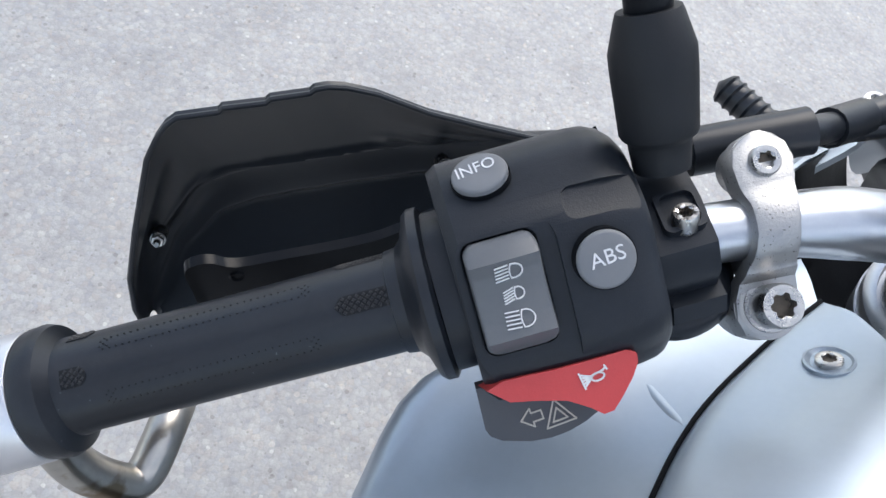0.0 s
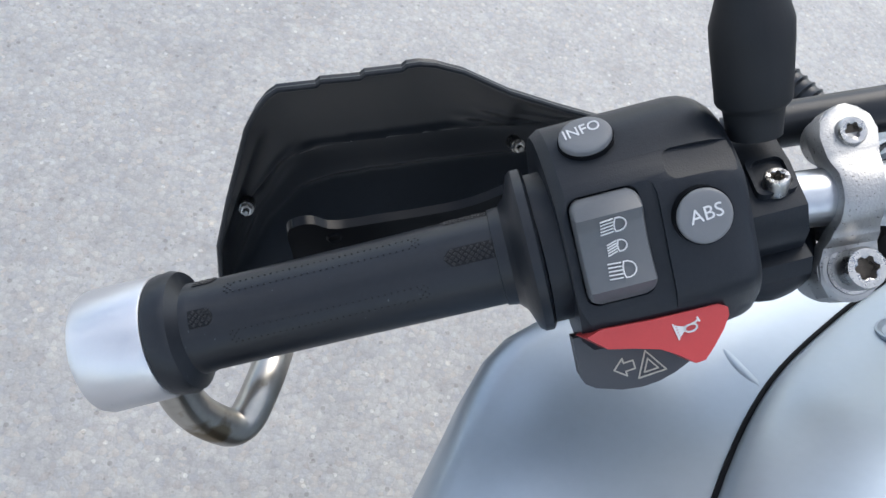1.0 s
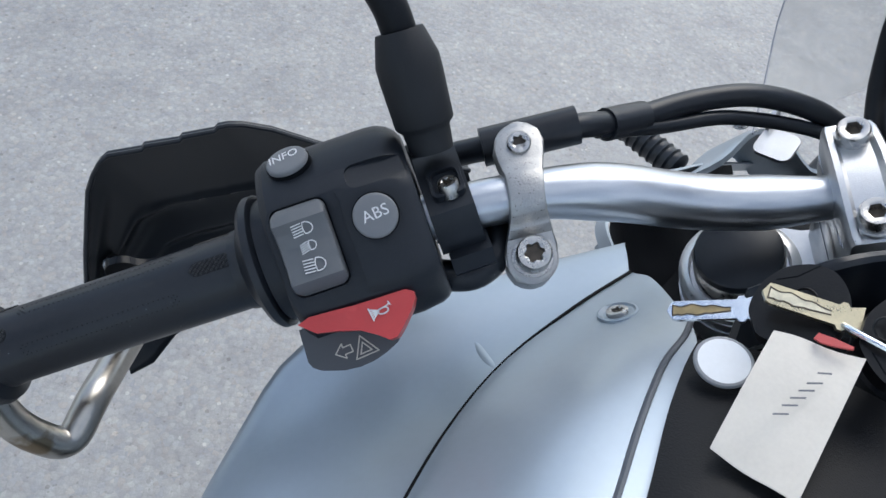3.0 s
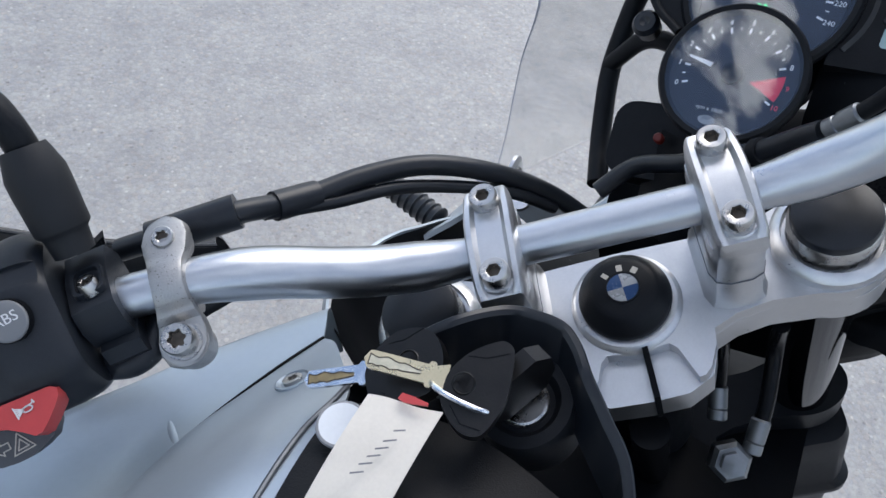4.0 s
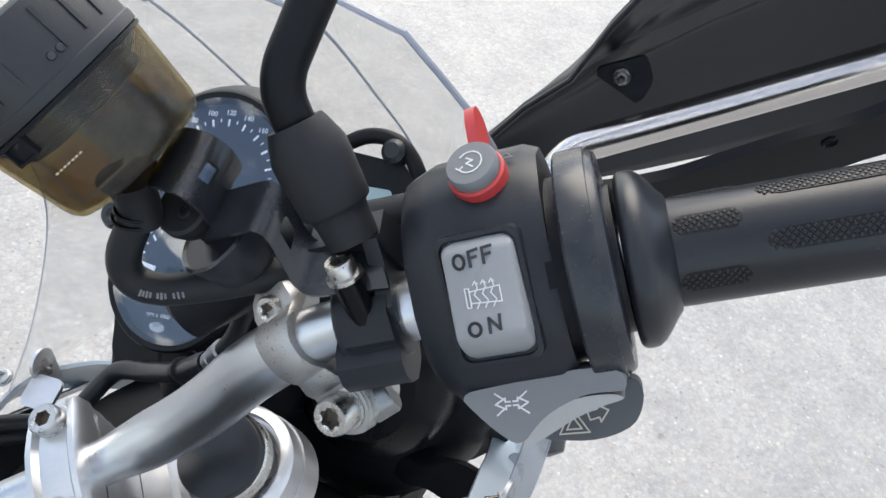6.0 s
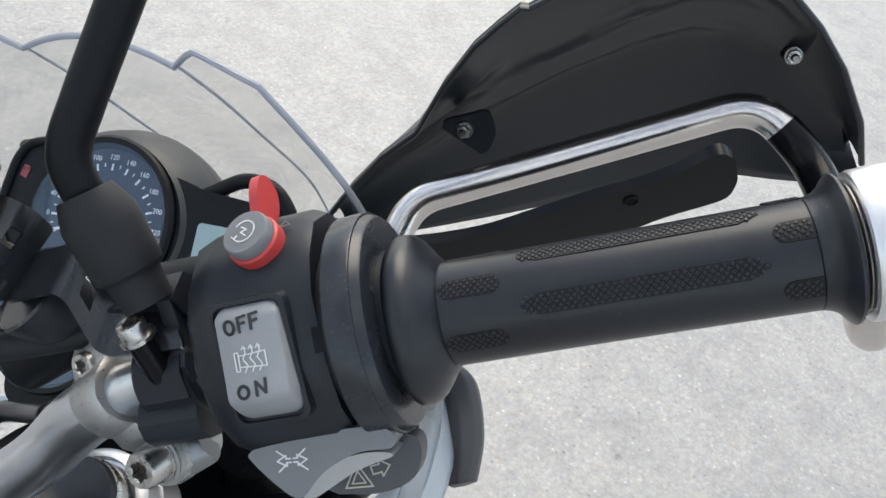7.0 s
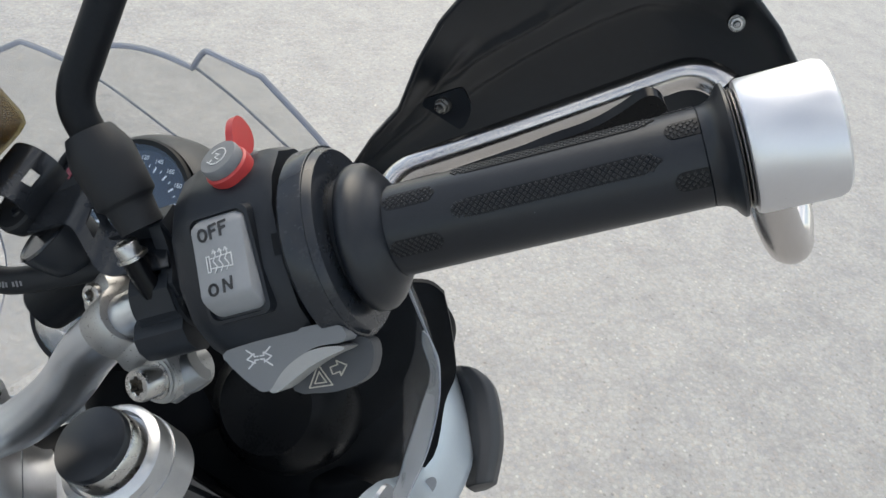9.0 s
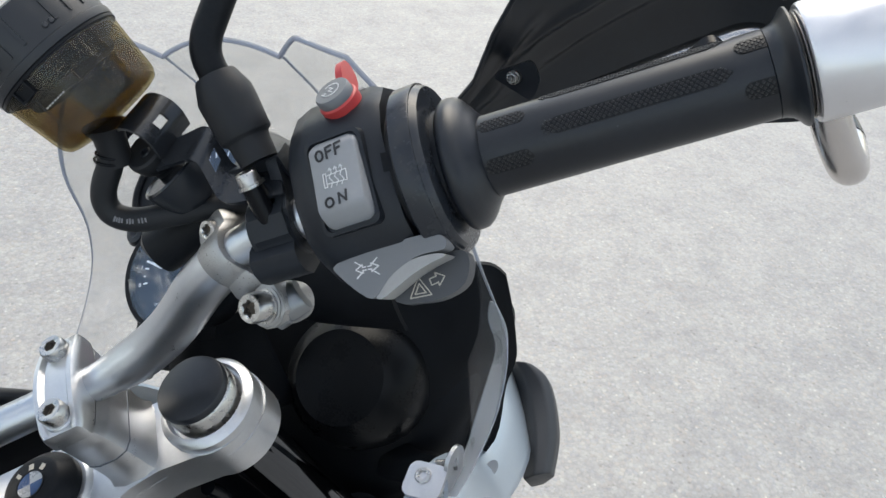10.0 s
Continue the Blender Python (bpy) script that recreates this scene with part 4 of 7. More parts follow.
# horn rocker: a red wedge; below it the grey turn-signal paddle
horn_out = [(-0.0316, 0.0030), (-0.0255, 0.0048), (-0.0150, 0.0042), (-0.005, 0.0035), (0.008, 0.0033), (0.0195, 0.0032), (0.0228, 0.0012), (0.0225, -0.0020), (0.0193, -0.0066), (0.0140, -0.0122), (0.0098, -0.0160), (0.0060, -0.0163), (0.0017, -0.0126), (-0.0055, -0.0080), (-0.0151, -0.0052), (-0.0248, -0.0030)]
HORN = axes((0.0, -0.0350, 0.0030), (0.06, -0.46, 0.86), (1, 0, 0))
horn = part("horn_button", prism(horn_out, -0.009, 0.0035, HORN, 0.0016, 3, 0.05), M_RED, lsw, "red plastic horn button", LEFT)
hornsym = [[(-0.0046, 0.0026), (-0.0040, -0.0030)]] + [[(-0.0044 + 0.0001 * k, 0.0020 - 0.0011 * k), (-0.0008, 0.0003 - 0.0001 * k)] for k in range(5)] + [[(-0.0010, 0.0005), (0.0034, 0.0011), (0.0046, 0.0017)], [(0.0044, 0.0025), (0.0049, 0.0010)]]
hornsym.append([(0.0012 + 0.0023 * math.cos(a), -0.0004 + 0.0013 * math.sin(a)) for a in (2 * math.pi * i / 14 for i in range(15))])
part("symbol", strokes(hornsym, 0.0006, HORN @ Matrix.Translation((0.0056, -0.0026, 0.0037)) @ Matrix.Rotation(radians(4), 4, "Z"), 0.0003), M_WHITE, lsw, "printed horn symbol", LEFT)
IND = axes((-0.010, -0.0385, -0.0145), (0.0, -0.55, 0.835), (1, 0, 0))
pad_out = [(-0.0232, 0.013), (-0.0238, -0.0020), (-0.0225, -0.0050), (-0.0190, -0.0075), (-0.0094, -0.0105), (-0.002, -0.0112), (0.0045, -0.0106), (0.011, -0.0088), (0.0172, -0.0060), (0.021, 0.000), (0.021, 0.013)]
ind = part("turn_signal_paddle", prism(pad_out, -0.006, 0.003, IND, 0.0016, 3), M_GREYDARK, lsw, "dark grey turn-signal paddle with arrow", LEFT)


def arrow_symbol(k, flip=1):
    p = [(-0.5, 0), (0.0, 0.42), (0.0, 0.2), (0.45, 0.2), (0.45, -0.2), (0.0, -0.2), (0.0, -0.42), (-0.5, 0)]
    return [[(x * k * flip, y * k) for x, y in p]]


def hazard_symbol(k):
    t = [(-0.55, -0.42), (0.55, -0.42), (0, 0.52), (-0.55, -0.42)]
    return [[(x * k, y * k) for x, y in t], [(x * k * 0.5, y * k * 0.5 - 0.06 * k) for x, y in t]]


part("symbol", strokes(arrow_symbol(0.0082), 0.00055, IND @ Matrix.Translation((-0.0069, -0.0022, 0.0031)) @ Matrix.Rotation(radians(4), 4, "Z"), 0.0003), M_CREAM, lsw, "printed arrow", LEFT)
part("symbol", strokes(hazard_symbol(0.0098), 0.00055, IND @ Matrix.Translation((0.0023, -0.0030, 0.0031)) @ Matrix.Rotation(radians(5), 4, "Z"), 0.0003), M_CREAM, lsw, "printed warning triangle", LEFT)

part("grip_collar", lathe([(0.0, 0.024), (0.0292, 0.024), (0.0292, 0.0372), (0.0, 0.0375)], axes((0, 0.0080, 0), (-1, 0, 0), (0, 1, 0)), 40), M_HOUSING, lsw, "", LEFT)

# ---------------------------------------------------------------- right switch unit
SEC_R = [(0.046, -0.020), (0.050, 0.006), (0.045, 0.025), (0.033, 0.038), (0.016, 0.0415), (0.002, 0.0395), (-0.020, 0.0275), (-0.034, 0.0125), (-0.038, 0.000), (-0.037, -0.018), (-0.024, -0.030), (0.034, -0.030)]
rsw = part("switch_unit", section_loft(SEC_R, [(-0.0375, 0.80, -0.001, 0), (-0.034, 0.92, 0, 0), (-0.025, 1.0, 0, 0), (0.008, 1.0, 0, 0), (0.0135, 0.94, 0, 0)], 0.0042, 3), M_HOUSING, moto, "black plastic switch unit of the right grip", RIGHT)
# round drum with a step, and the cover towards the throttle
AX_R = axes((0, 0.004, 0.0), (1, 0, 0), (0, 1, 0))
part("drum_core", lathe([(0.0, 0.011), (0.0350, 0.011), (0.0340, 0.0140), (0.0340, 0.0182), (0.0, 0.0182)], AX_R, 64), M_PLASTIC, rsw, "", RIGHT)
part("drum", lathe([(0.0, 0.0178), (0.0402, 0.0178), (0.0417, 0.0181), (0.0423, 0.0189), (0.0424, 0.0284), (0.0421, 0.0289), (0.0413, 0.0290), (0.0410, 0.0294), (0.0404, 0.0312), (0.0394, 0.0322), (0.0345, 0.0326), (0.0, 0.0328)], AX_R, 80), M_RING, rsw, "black ring of the throttle housing", RIGHT)
ROCK_R = axes((-0.0092, -0.0155, 0.0292), (-0.06, -0.575, 0.815), (1, 0, 0))


def right_face(t):
    """The rocker's face rises towards its lower end, where a tall lip falls off."""
    def raw(q):
        q = max(-1.0, min(1.0, q))
        return 0.0010 + 0.0042 * ((1 - q) / 1.6) ** 1.3 - 0.0035 * max(0, q - 0.90) / 0.10 if q > -0.58 else 0.0052 - 0.0085 * (-0.58 - q) / 0.42
    return sum(raw(t + d) for d in (-0.09, -0.045, 0, 0.045, 0.09)) / 5


rocker(ROCK_R, 0.0248, 0.0405, M_GREYLIGHT, RIGHT, rsw, "rocker", "light grey grip-heating rocker with hand-written words", right_face, 0.20)


def on_face(x, y):
    """A frame lying on the rocker's face."""
    t = y / 0.02025
    slope = (right_face(t + 0.08) - right_face(t - 0.08)) / (0.16 * 0.02025)
    return ROCK_R @ Matrix.Translation((x, y, 0.00325 + right_face(t))) @ Matrix.Rotation(math.atan(slope), 4, "X")


def ring_stroke(cx, cy, rx, ry, n=16):
    return [(cx + rx * math.cos(2 * math.pi * i / n), cy + ry * math.sin(2 * math.pi * i / n)) for i in range(n + 1)]


part("rocker_frame", loft([[ROCK_R @ V((*p, z)) for p in round_rect(w, h, 0.004, 5)] for w, h, z in ((0.030, 0.0455, -0.004), (0.0295, 0.045, 0.0018), (0.0265, 0.042, 0.0022), (0.026, 0.0415, 0.0005))], (True, True)), M_HOUSING, rsw, "", RIGHT)
off_word = [ring_stroke(-0.0050, -0.0002, 0.0018, 0.0023), [(-0.0014, -0.0025), (-0.0011, 0.0024), (0.0020, 0.0027)], [(-0.0013, 0.0002), (0.0012, 0.0004)], [(0.0033, -0.0023), (0.0037, 0.0026), (0.0068, 0.0028)], [(0.0034, 0.0002), (0.0060, 0.0005)]]
part("lettering", strokes(off_word, 0.0010, on_face(-0.0012, 0.0143) @ Matrix.Rotation(radians(3), 4, "Z"), 0.0003), M_MARKER, rsw, "hand-written word OFF", RIGHT)
on_word = [ring_stroke(-0.0034, -0.0002, 0.0020, 0.0021), [(0.0014, -0.0024), (0.0020, 0.0023), (0.0050, -0.0020), (0.0058, 0.0026)]]
part("lettering", strokes(on_word, 0.0010, on_face(-0.0016, -0.0080) @ Matrix.Rotation(radians(5), 4, "Z"), 0.0003), M_MARKER, rsw, "hand-written word ON", RIGHT)
heat = [[(-0.0062, 0.0028), (-0.0062, -0.0036), (-0.0048, -0.0036), (-0.0048, 0.0028), (-0.0062, 0.0028)], [(-0.0048, 0.0016), (0.0056, 0.0022), (0.0056, -0.0030), (-0.0048, -0.0022)]]
for x in (-0.0024, 0.0004, 0.0032):
    heat.append([(x - 0.0006, -0.0042), (x + 0.0008, -0.002), (x - 0.0008, 0.0004), (x + 0.0006, 0.0026), (x, 0.0048)])
    heat.append([(x - 0.0008, 0.0036), (x, 0.0048), (x + 0.0009, 0.0037)])
part("symbol", strokes(heat, 0.00042, on_face(0.0002, 0.0022), 0.0003), M_WHITE, rsw, "printed grip-heating symbol", RIGHT)
# starter button on its red kill switch
START = axes((-0.0058, 0.0240, 0.0392), (-0.10, 0.10, 0.99))
kill = part("kill_switch", lathe([(0.0, -0.004), (0.0096, -0.004), (0.0102, 0.0005), (0.0102, 0.0048), (0.0095, 0.0056), (0.0, 0.0056)], START, 40), M_RED, rsw, "red plastic kill switch collar with a tab", RIGHT)
# its tab is a thin upright fin; outline: height, then distance ahead
TAB = [(p.x, p.y) for p in curve_through([V((*p, 0)) for p in [(-0.0045, 0.0070), (-0.0062, 0.0150), (-0.0060, 0.0225), (-0.0032, 0.0276), (0.0018, 0.0295), (0.0060, 0.0288), (0.0084, 0.0252), (0.0083, 0.0190), (0.0064, 0.0135), (0.0048, 0.0070)]], 3)]
part("tab", prism(TAB, -0.0019, 0.0019, START @ columns(V((0, 0, 1)), V((0, 1, 0)), V((-1, 0, 0)), V((0.0002, 0, 0))), 0.0013, 3), M_RED, rsw, "red kill switch tab", RIGHT)
part("starter_button", lathe([(0.0, 0.004), (0.0088, 0.004), (0.0092, 0.0062), (0.0092, 0.0094), (0.0086, 0.0103), (0.0, 0.0106)], START, 40), M_GREY, rsw, "round grey starter button", RIGHT)
swirl = [[(0.0044 * math.cos(a), 0.0044 * math.sin(a)) for a in [radians(-150 + 24 * i) for i in range(13)]], [(-0.001, 0.002), (0.0012, 0.0004), (-0.0012, -0.0002), (0.001, -0.0022)], [(-0.0049, -0.0012), (-0.0038, -0.0022), (-0.0026, -0.0012)]]
part("symbol", strokes(swirl, 0.00045, START @ Matrix.Translation((0, 0, 0.0105)), 0.0003), M_WHITE, rsw, "printed starter symbol", RIGHT)
part("symbol", strokes([[(-0.002, -0.001), (0.0, 0.0014), (0.002, -0.001), (-0.002, -0.001)]], 0.0004, axes((0.004, 0.031, 0.0397), (0, 0.15, 1)), 0.0003), M_GREY, rsw, "", RIGHT)
# turn-signal keys
CAN = axes((-0.008, -0.0405, -0.0040), (0.0, -0.52, 0.855), (1, 0, 0))
can_out = [(p.x, p.y) for p in curve_through([V((*p, 0)) for p in [(-0.0204, 0.0030), (-0.0180, 0.0056), (-0.0020, 0.0066), (0.0186, 0.0076), (0.0300, 0.0066), (0.0352, 0.0042), (0.0364, 0.0008), (0.0345, -0.0018), (0.0290, -0.0016), (0.0230, -0.0014), (0.0160, -0.0030), (0.0085, -0.0060), (0.0025, -0.0102), (-0.0008, -0.0134), (-0.0038, -0.0146), (-0.0070, -0.0134), (-0.0125, -0.0078), (-0.0178, -0.0010), (-0.0204, 0.0030)]], 2)[:-1]]
part("cancel_key", prism(can_out, -0.008, 0.0042, CAN, 0.0024, 4, 0.0), M_GREY, rsw, "grey cancel key with crossed arrows", RIGHT)
lip = [(p.x, p.y) for p in curve_through([V((*p, 0)) for p in [(-0.0015, -0.0107), (0.0035, -0.0072), (0.0090, -0.0042), (0.0167, -0.0017), (0.0250, -0.0012), (0.0318, -0.0021), (0.0345, -0.0036), (0.0320, -0.0045), (0.0277, -0.0052), (0.0178, -0.0078), (0.0072, -0.0124), (0.0003, -0.0150), (-0.0024, -0.0138), (-0.0015, -0.0107)]], 2)[:-1]]
# worn paddle; its grey is also raised for light on its tilted top
part("key_lip", prism([(x, y - 0.0009) for x, y in lip], -0.010, 0.0040, CAN, 0.0007, 2), M_LIP, rsw, "worn shiny paddle beside the cancel key, grey lightened as if lit", RIGHT)
sym = [[(-0.0005, 0.0007), (-0.0022, 0.0007), (-0.0022, 0.0020), (-0.0058, 0), (-0.0022, -0.0020), (-0.0022, -0.0007), (-0.0005, -0.0007)], [(0.0005, 0.0007), (0.0022, 0.0007), (0.0022, 0.0020), (0.0058, 0), (0.0022, -0.0020), (0.0022, -0.0007), (0.0005, -0.0007)],
       [(-0.0056, 0.0038), (-0.0024, 0.0014)], [(-0.0056, -0.0038), (-0.0024, -0.0014)], [(0.0056, 0.0038), (0.0024, 0.0014)], [(0.0056, -0.0038), (0.0024, -0.0014)]]
part("symbol", strokes(sym, 0.00056, CAN @ Matrix.Translation((-0.0036, -0.0004, 0.0042)) @ Matrix.Rotation(radians(-4), 4, "Z"), 0.0003), M_WHITE, rsw, "printed crossed arrows", RIGHT)
IND_R = axes((0.0165, -0.0430, -0.0215), (0.02, -0.50, 0.865), (1, 0, 0))
ir_out = [(p.x, p.y) for p in curve_through([V((*p, 0)) for p in [(-0.0235, 0.0085), (-0.0235, -0.0062), (-0.0140, -0.0092), (-0.0040, -0.0104), (0.0050, -0.0092), (0.0115, -0.0060), (0.0150, 0.0000), (0.0158, 0.0045), (0.0150, 0.0078), (0.0120, 0.0095), (0.004, 0.0108), (-0.0235, 0.0085)]], 2)[:-1]]
part("turn_signal_key", prism(ir_out, -0.007, 0.003, IND_R, 0.0016, 3), M_GREYDARK, rsw, "dark grey turn-signal key with arrow", RIGHT)
part("symbol", strokes(hazard_symbol(0.0098), 0.00055, IND_R @ Matrix.Translation((-0.0105, -0.0028, 0.0031)) @ Matrix.Rotation(radians(-4), 4, "Z"), 0.0003), M_CREAM, rsw, "printed warning triangle", RIGHT)
part("symbol", strokes(arrow_symbol(0.0078, -1), 0.00055, IND_R @ Matrix.Translation((-0.0012, -0.0010, 0.0031)) @ Matrix.Rotation(radians(8), 4, "Z"), 0.0003), M_CREAM, rsw, "printed arrow", RIGHT)
part("grip_collar", lathe([(0.0, 0.031), (0.0270, 0.031), (0.0270, 0.0348), (0.0, 0.0352)], AX_R, 40), M_HOUSING, rsw, "", RIGHT)

# ---------------------------------------------------------------- mirrors and lever perches


def mirror(s, frame_m, u0, base_w, pts):
    """Mirror stalk in a rubber boot, standing on its black perch."""
    foot, top = V((u0, 0.016, base_w)), V(pts[0])
    ax = axes(foot, top - foot)
    L = (top - foot).length
    lo = 0.10 if s < 0 else 0.02
    boot = lathe([(0.0, L * lo), (0.0098, L * lo), (0.0104, L * 0.20), (0.0108, L * 0.27), (0.0114, L * 0.29), (0.0128, L * 0.31), (0.0134, L * 0.33), (0.0138, L * 0.50), (0.0143, L * 0.68), (0.0143, L * 0.80), (0.0112, L * 0.99), (0.0105, L * 1.02), (0.0085, L * 1.02), (0.0, L * 1.01)], ax, 36)
    st = part("mirror_stalk", tube(curve_through(pts, 8), 0.0078, 20), M_PLASTIC, moto, "black bent mirror stalk in a rubber boot", frame_m)
    part("boot", boot, M_BOOT, st, "black rubber boot", frame_m)
    return st


mirror(-1, LEFT, 0.0485, 0.020, [(0.0516, 0.052, 0.066), (0.051, 0.0585, 0.077), (0.047, 0.068, 0.0855), (0.036, 0.079, 0.0915), (0.010, 0.097, 0.100), (-0.03, 0.122, 0.113), (-0.09, 0.158, 0.132)])
mirror(1, RIGHT, -0.0570, 0.030, [(-0.0641, 0.0466, 0.0645), (-0.0640, 0.0525, 0.0735), (-0.0605, 0.0590, 0.0800), (-0.0520, 0.0675, 0.0865), (-0.035, 0.0835, 0.0985), (0.01, 0.124, 0.130), (0.06, 0.169, 0.165)])

# clutch perch
perch_sec = [(0.031, 0.000), (0.026, 0.0155), (0.008, 0.0185), (-0.009, 0.0165), (-0.0155, 0.008), (-0.0165, -0.004), (0.0, -0.016), (0.022, -0.014)]
perch = part("lever_perch", soften(loft([[V((u, y, z)) for y, z in perch_sec] for u in (0.0385, 0.0590)]), 0.003, 3), M_HOUSING, moto, "black cast clutch lever perch", LEFT)
well = loft([[V((0.050 + p[0], 0.0045 + p[1], z)) for p in round_rect(w, h, 0.003, 5)] for w, h, z in ((0.0155, 0.0165, 0.016), (0.015, 0.016, 0.0205), (0.012, 0.013, 0.0205), (0.0115, 0.0125, 0.0165))], (True, True))
part("bolt_well", well, M_HOUSING, perch, "", LEFT)
add_bolt(axes((0.0505, -0.0005, 0.0166), (0, 0.30, 0.95)), 0.0047, 0.0070, "torx", perch, "steel star bolt", LEFT)
low_sec = [(0.004, -0.010), (-0.012, -0.004), (-0.0215, -0.0025), (-0.025, -0.010), (-0.020, -0.020), (0.004, -0.026)]
part("perch_cap", soften(loft([[V((u, y, z)) for y, z in low_sec] for u in (0.041, 0.0605)]), 0.003, 3), M_HOUSING, perch, "", LEFT)
part("cable_boot", tube(curve_through([(0.030, -0.014, -0.020), (0.048, -0.020, -0.022), (0.062, -0.014, -0.020), (0.066, 0.006, -0.02)], 6), 0.0075, 14), M_RUBBER, perch, "", LEFT)


def blade(frame_m, v, lean, out, thick, label, name, slot):
    """A lever: a broad flat blade, outlined along and across, with an adjuster slot near its tip."""
    m = axes((0, v, 0), (0, -1, lean), (1, 0, 0))
    smooth = [(p.x, p.y) for p in curve_through([V((*p, 0)) for p in out + out[:1]], 4)[:-1]]
    lev = part(name, prism(smooth, -thick / 2, thick / 2, m, 0.0019, 4), M_GLOSSBLACK, moto, label, frame_m)
    part("dimple", lathe([(0.0026, 0.0), (0.0032, 0.0008), (0.0040, 0.0)], m @ Matrix.Translation((slot[0], slot[1], thick / 2)), 20), M_GLOSSBLACK, lev, "", frame_m)
    return lev


blade(LEFT, 0.070, 0.06, [(0.045, -0.020), (0.010, -0.036), (-0.0294, -0.0462), (-0.0558, -0.0525), (-0.0800, -0.0505), (-0.0973, -0.0474), (-0.1208, -0.0430), (-0.1290, -0.0350), (-0.1345, -0.0328), (-0.1405, -0.034), (-0.1436, -0.0400), (-0.1456, -0.0530), (-0.1476, -0.0640),
                          (-0.1445, -0.0690), (-0.1330, -0.0690), (-0.1210, -0.0710), (-0.0900, -0.0780), (-0.0500, -0.0780), (-0.010, -0.0680), (0.030, -0.050)], 0.005, "glossy black clutch lever", "clutch_lever", (-0.1235, -0.0500))

# brake master cylinder and lever
mc = part("brake_cylinder", tube([RIGHT.inverted() @ BAR @ V((0.1480, 0.0320, 0.0460)), RIGHT.inverted() @ BAR @ V((0.1500, 0.0322, 0.0468)), (-0.10, 0.044, -0.010), (-0.040, 0.040, -0.008)], [0.0120, 0.0148, 0.0148, 0.0148], 26), M_PLASTIC, moto, "black brake master cylinder", RIGHT)
part("perch_clamp", lathe([(0.0128, -0.0735), (0.0165, -0.0735), (0.0176, -0.0725), (0.0176, -0.0505), (0.0165, -0.0495), (0.0128, -0.0495)], axes((0, 0.0005, -0.001), (1, 0, 0), (0, 1, 0)), 36), M_HOUSING, mc, "black clamp round the bar", RIGHT)
part("mirror_base", soften(loft([[V((u, y, z)) for y, z in [(0.034, 0.002), (0.030, 0.026), (0.0165, 0.031), (0.0145, 0.022), (0.0145, 0.004)]] for u in (-0.0755, -0.0470)]), 0.003, 3), M_HOUSING, mc, "", RIGHT)
part("side_wall", soften(loft([[V((u, y, z)) for y, z in [(0.030, 0.0), (0.030, 0.026), (0.016, 0.030), (0.004, 0.0185), (-0.006, 0.0165), (-0.010, 0.010), (0.0, 0.0)]] for u in (-0.0545, -0.0485)]), 0.002, 3), M_HOUSING, mc, "", RIGHT)
part("front_lug", soften(loft([[V((u, y, z)) for y, z in [(0.0, 0.010), (-0.001, 0.0178), (-0.008, 0.0170), (-0.0155, 0.0090), (-0.0160, 0.004), (-0.010, 0.004)]] for u in (-0.0705, -0.0505)]), 0.003, 3), M_HOUSING, mc, "", RIGHT)
part("perch_cap", soften(loft([[V((u, y, z)) for y, z in [(-0.006, 0.002), (-0.0150, 0.0042), (-0.0215, 0.0030), (-0.0255, -0.0020), (-0.0262, -0.0090), (-0.0225, -0.0160), (-0.0130, -0.0205), (0.0, -0.0185), (0.006, -0.012)]] for u in (-0.0765, -0.0505)]), 0.0026, 3), M_HOUSING, mc, "", RIGHT)
part("stud", lathe([(0.0056, -0.019), (0.0056, 0.0)], axes((-0.0614, 0.0036, 0.0286), (-0.02, 0.48, 0.88))), M_GLOSSBLACK, mc, "", RIGHT)
add_bolt(axes((-0.0614, 0.0036, 0.0286), (-0.02, 0.48, 0.88)), 0.0056, 0.0074, "torx", mc, "steel star bolt", RIGHT, 0.0070)
part("bar_sleeve", lathe([(0.0116, -0.047), (0.0126, -0.047), (0.0126, -0.0335), (0.0116, -0.0335)], axes((0, 0, 0), (1, 0, 0), (0, 1, 0))), M_BAR, mc, "", RIGHT)
blade(RIGHT, 0.070, 0.06, [(-0.03, -0.030), (0.0193, -0.0480), (0.0551, -0.0530), (0.0844, -0.0490), (0.1124, -0.0445), (0.1300, -0.0432), (0.1420, -0.0408), (0.1530, -0.0366), (0.1605, -0.0330), (0.1660, -0.0330), (0.1700, -0.0385), (0.1712, -0.0480), (0.1709, -0.0558),
                           (0.1669, -0.0650), (0.1579, -0.0680), (0.1400, -0.0705), (0.1194, -0.0760), (0.0900, -0.0820), (0.050, -0.0820), (0.0, -0.0700)], 0.006, "glossy black brake lever with a broad tip", "brake_lever", (0.1256, -0.0510))

# brake fluid reservoir on its bracket
RES = axes((0.1743, 0.0479, 0.1353), (-0.3233, 0.5137, 0.82), (1, 0, 0))
res = part("brake_reservoir", lathe([(0.0, -0.0050), (0.0262, -0.0050), (0.0292, -0.0040), (0.0311, -0.0012), (0.0318, 0.0016), (0.0348, 0.0270), (0.0352, 0.0325), (0.0338, 0.0325), (0.0334, 0.0270), (0.0304, 0.0020), (0.0288, -0.0020), (0.0255, -0.0034), (0.0, -0.0034)], RES, 64), M_AMBER, moto, "smoky amber brake fluid reservoir with a black screw cap")
part("cap", lathe([(0.0, 0.0306), (0.0346, 0.0306), (0.0360, 0.0312), (0.0364, 0.0326), (0.0364, 0.0350), (0.0358, 0.0356), (0.0360, 0.0545), (0.0352, 0.0570), (0.0330, 0.0584), (0.0290, 0.0590), (0.0276, 0.0574), (0.0, 0.0574)], RES, 72), M_LIDGREY, res, "black screw cap")
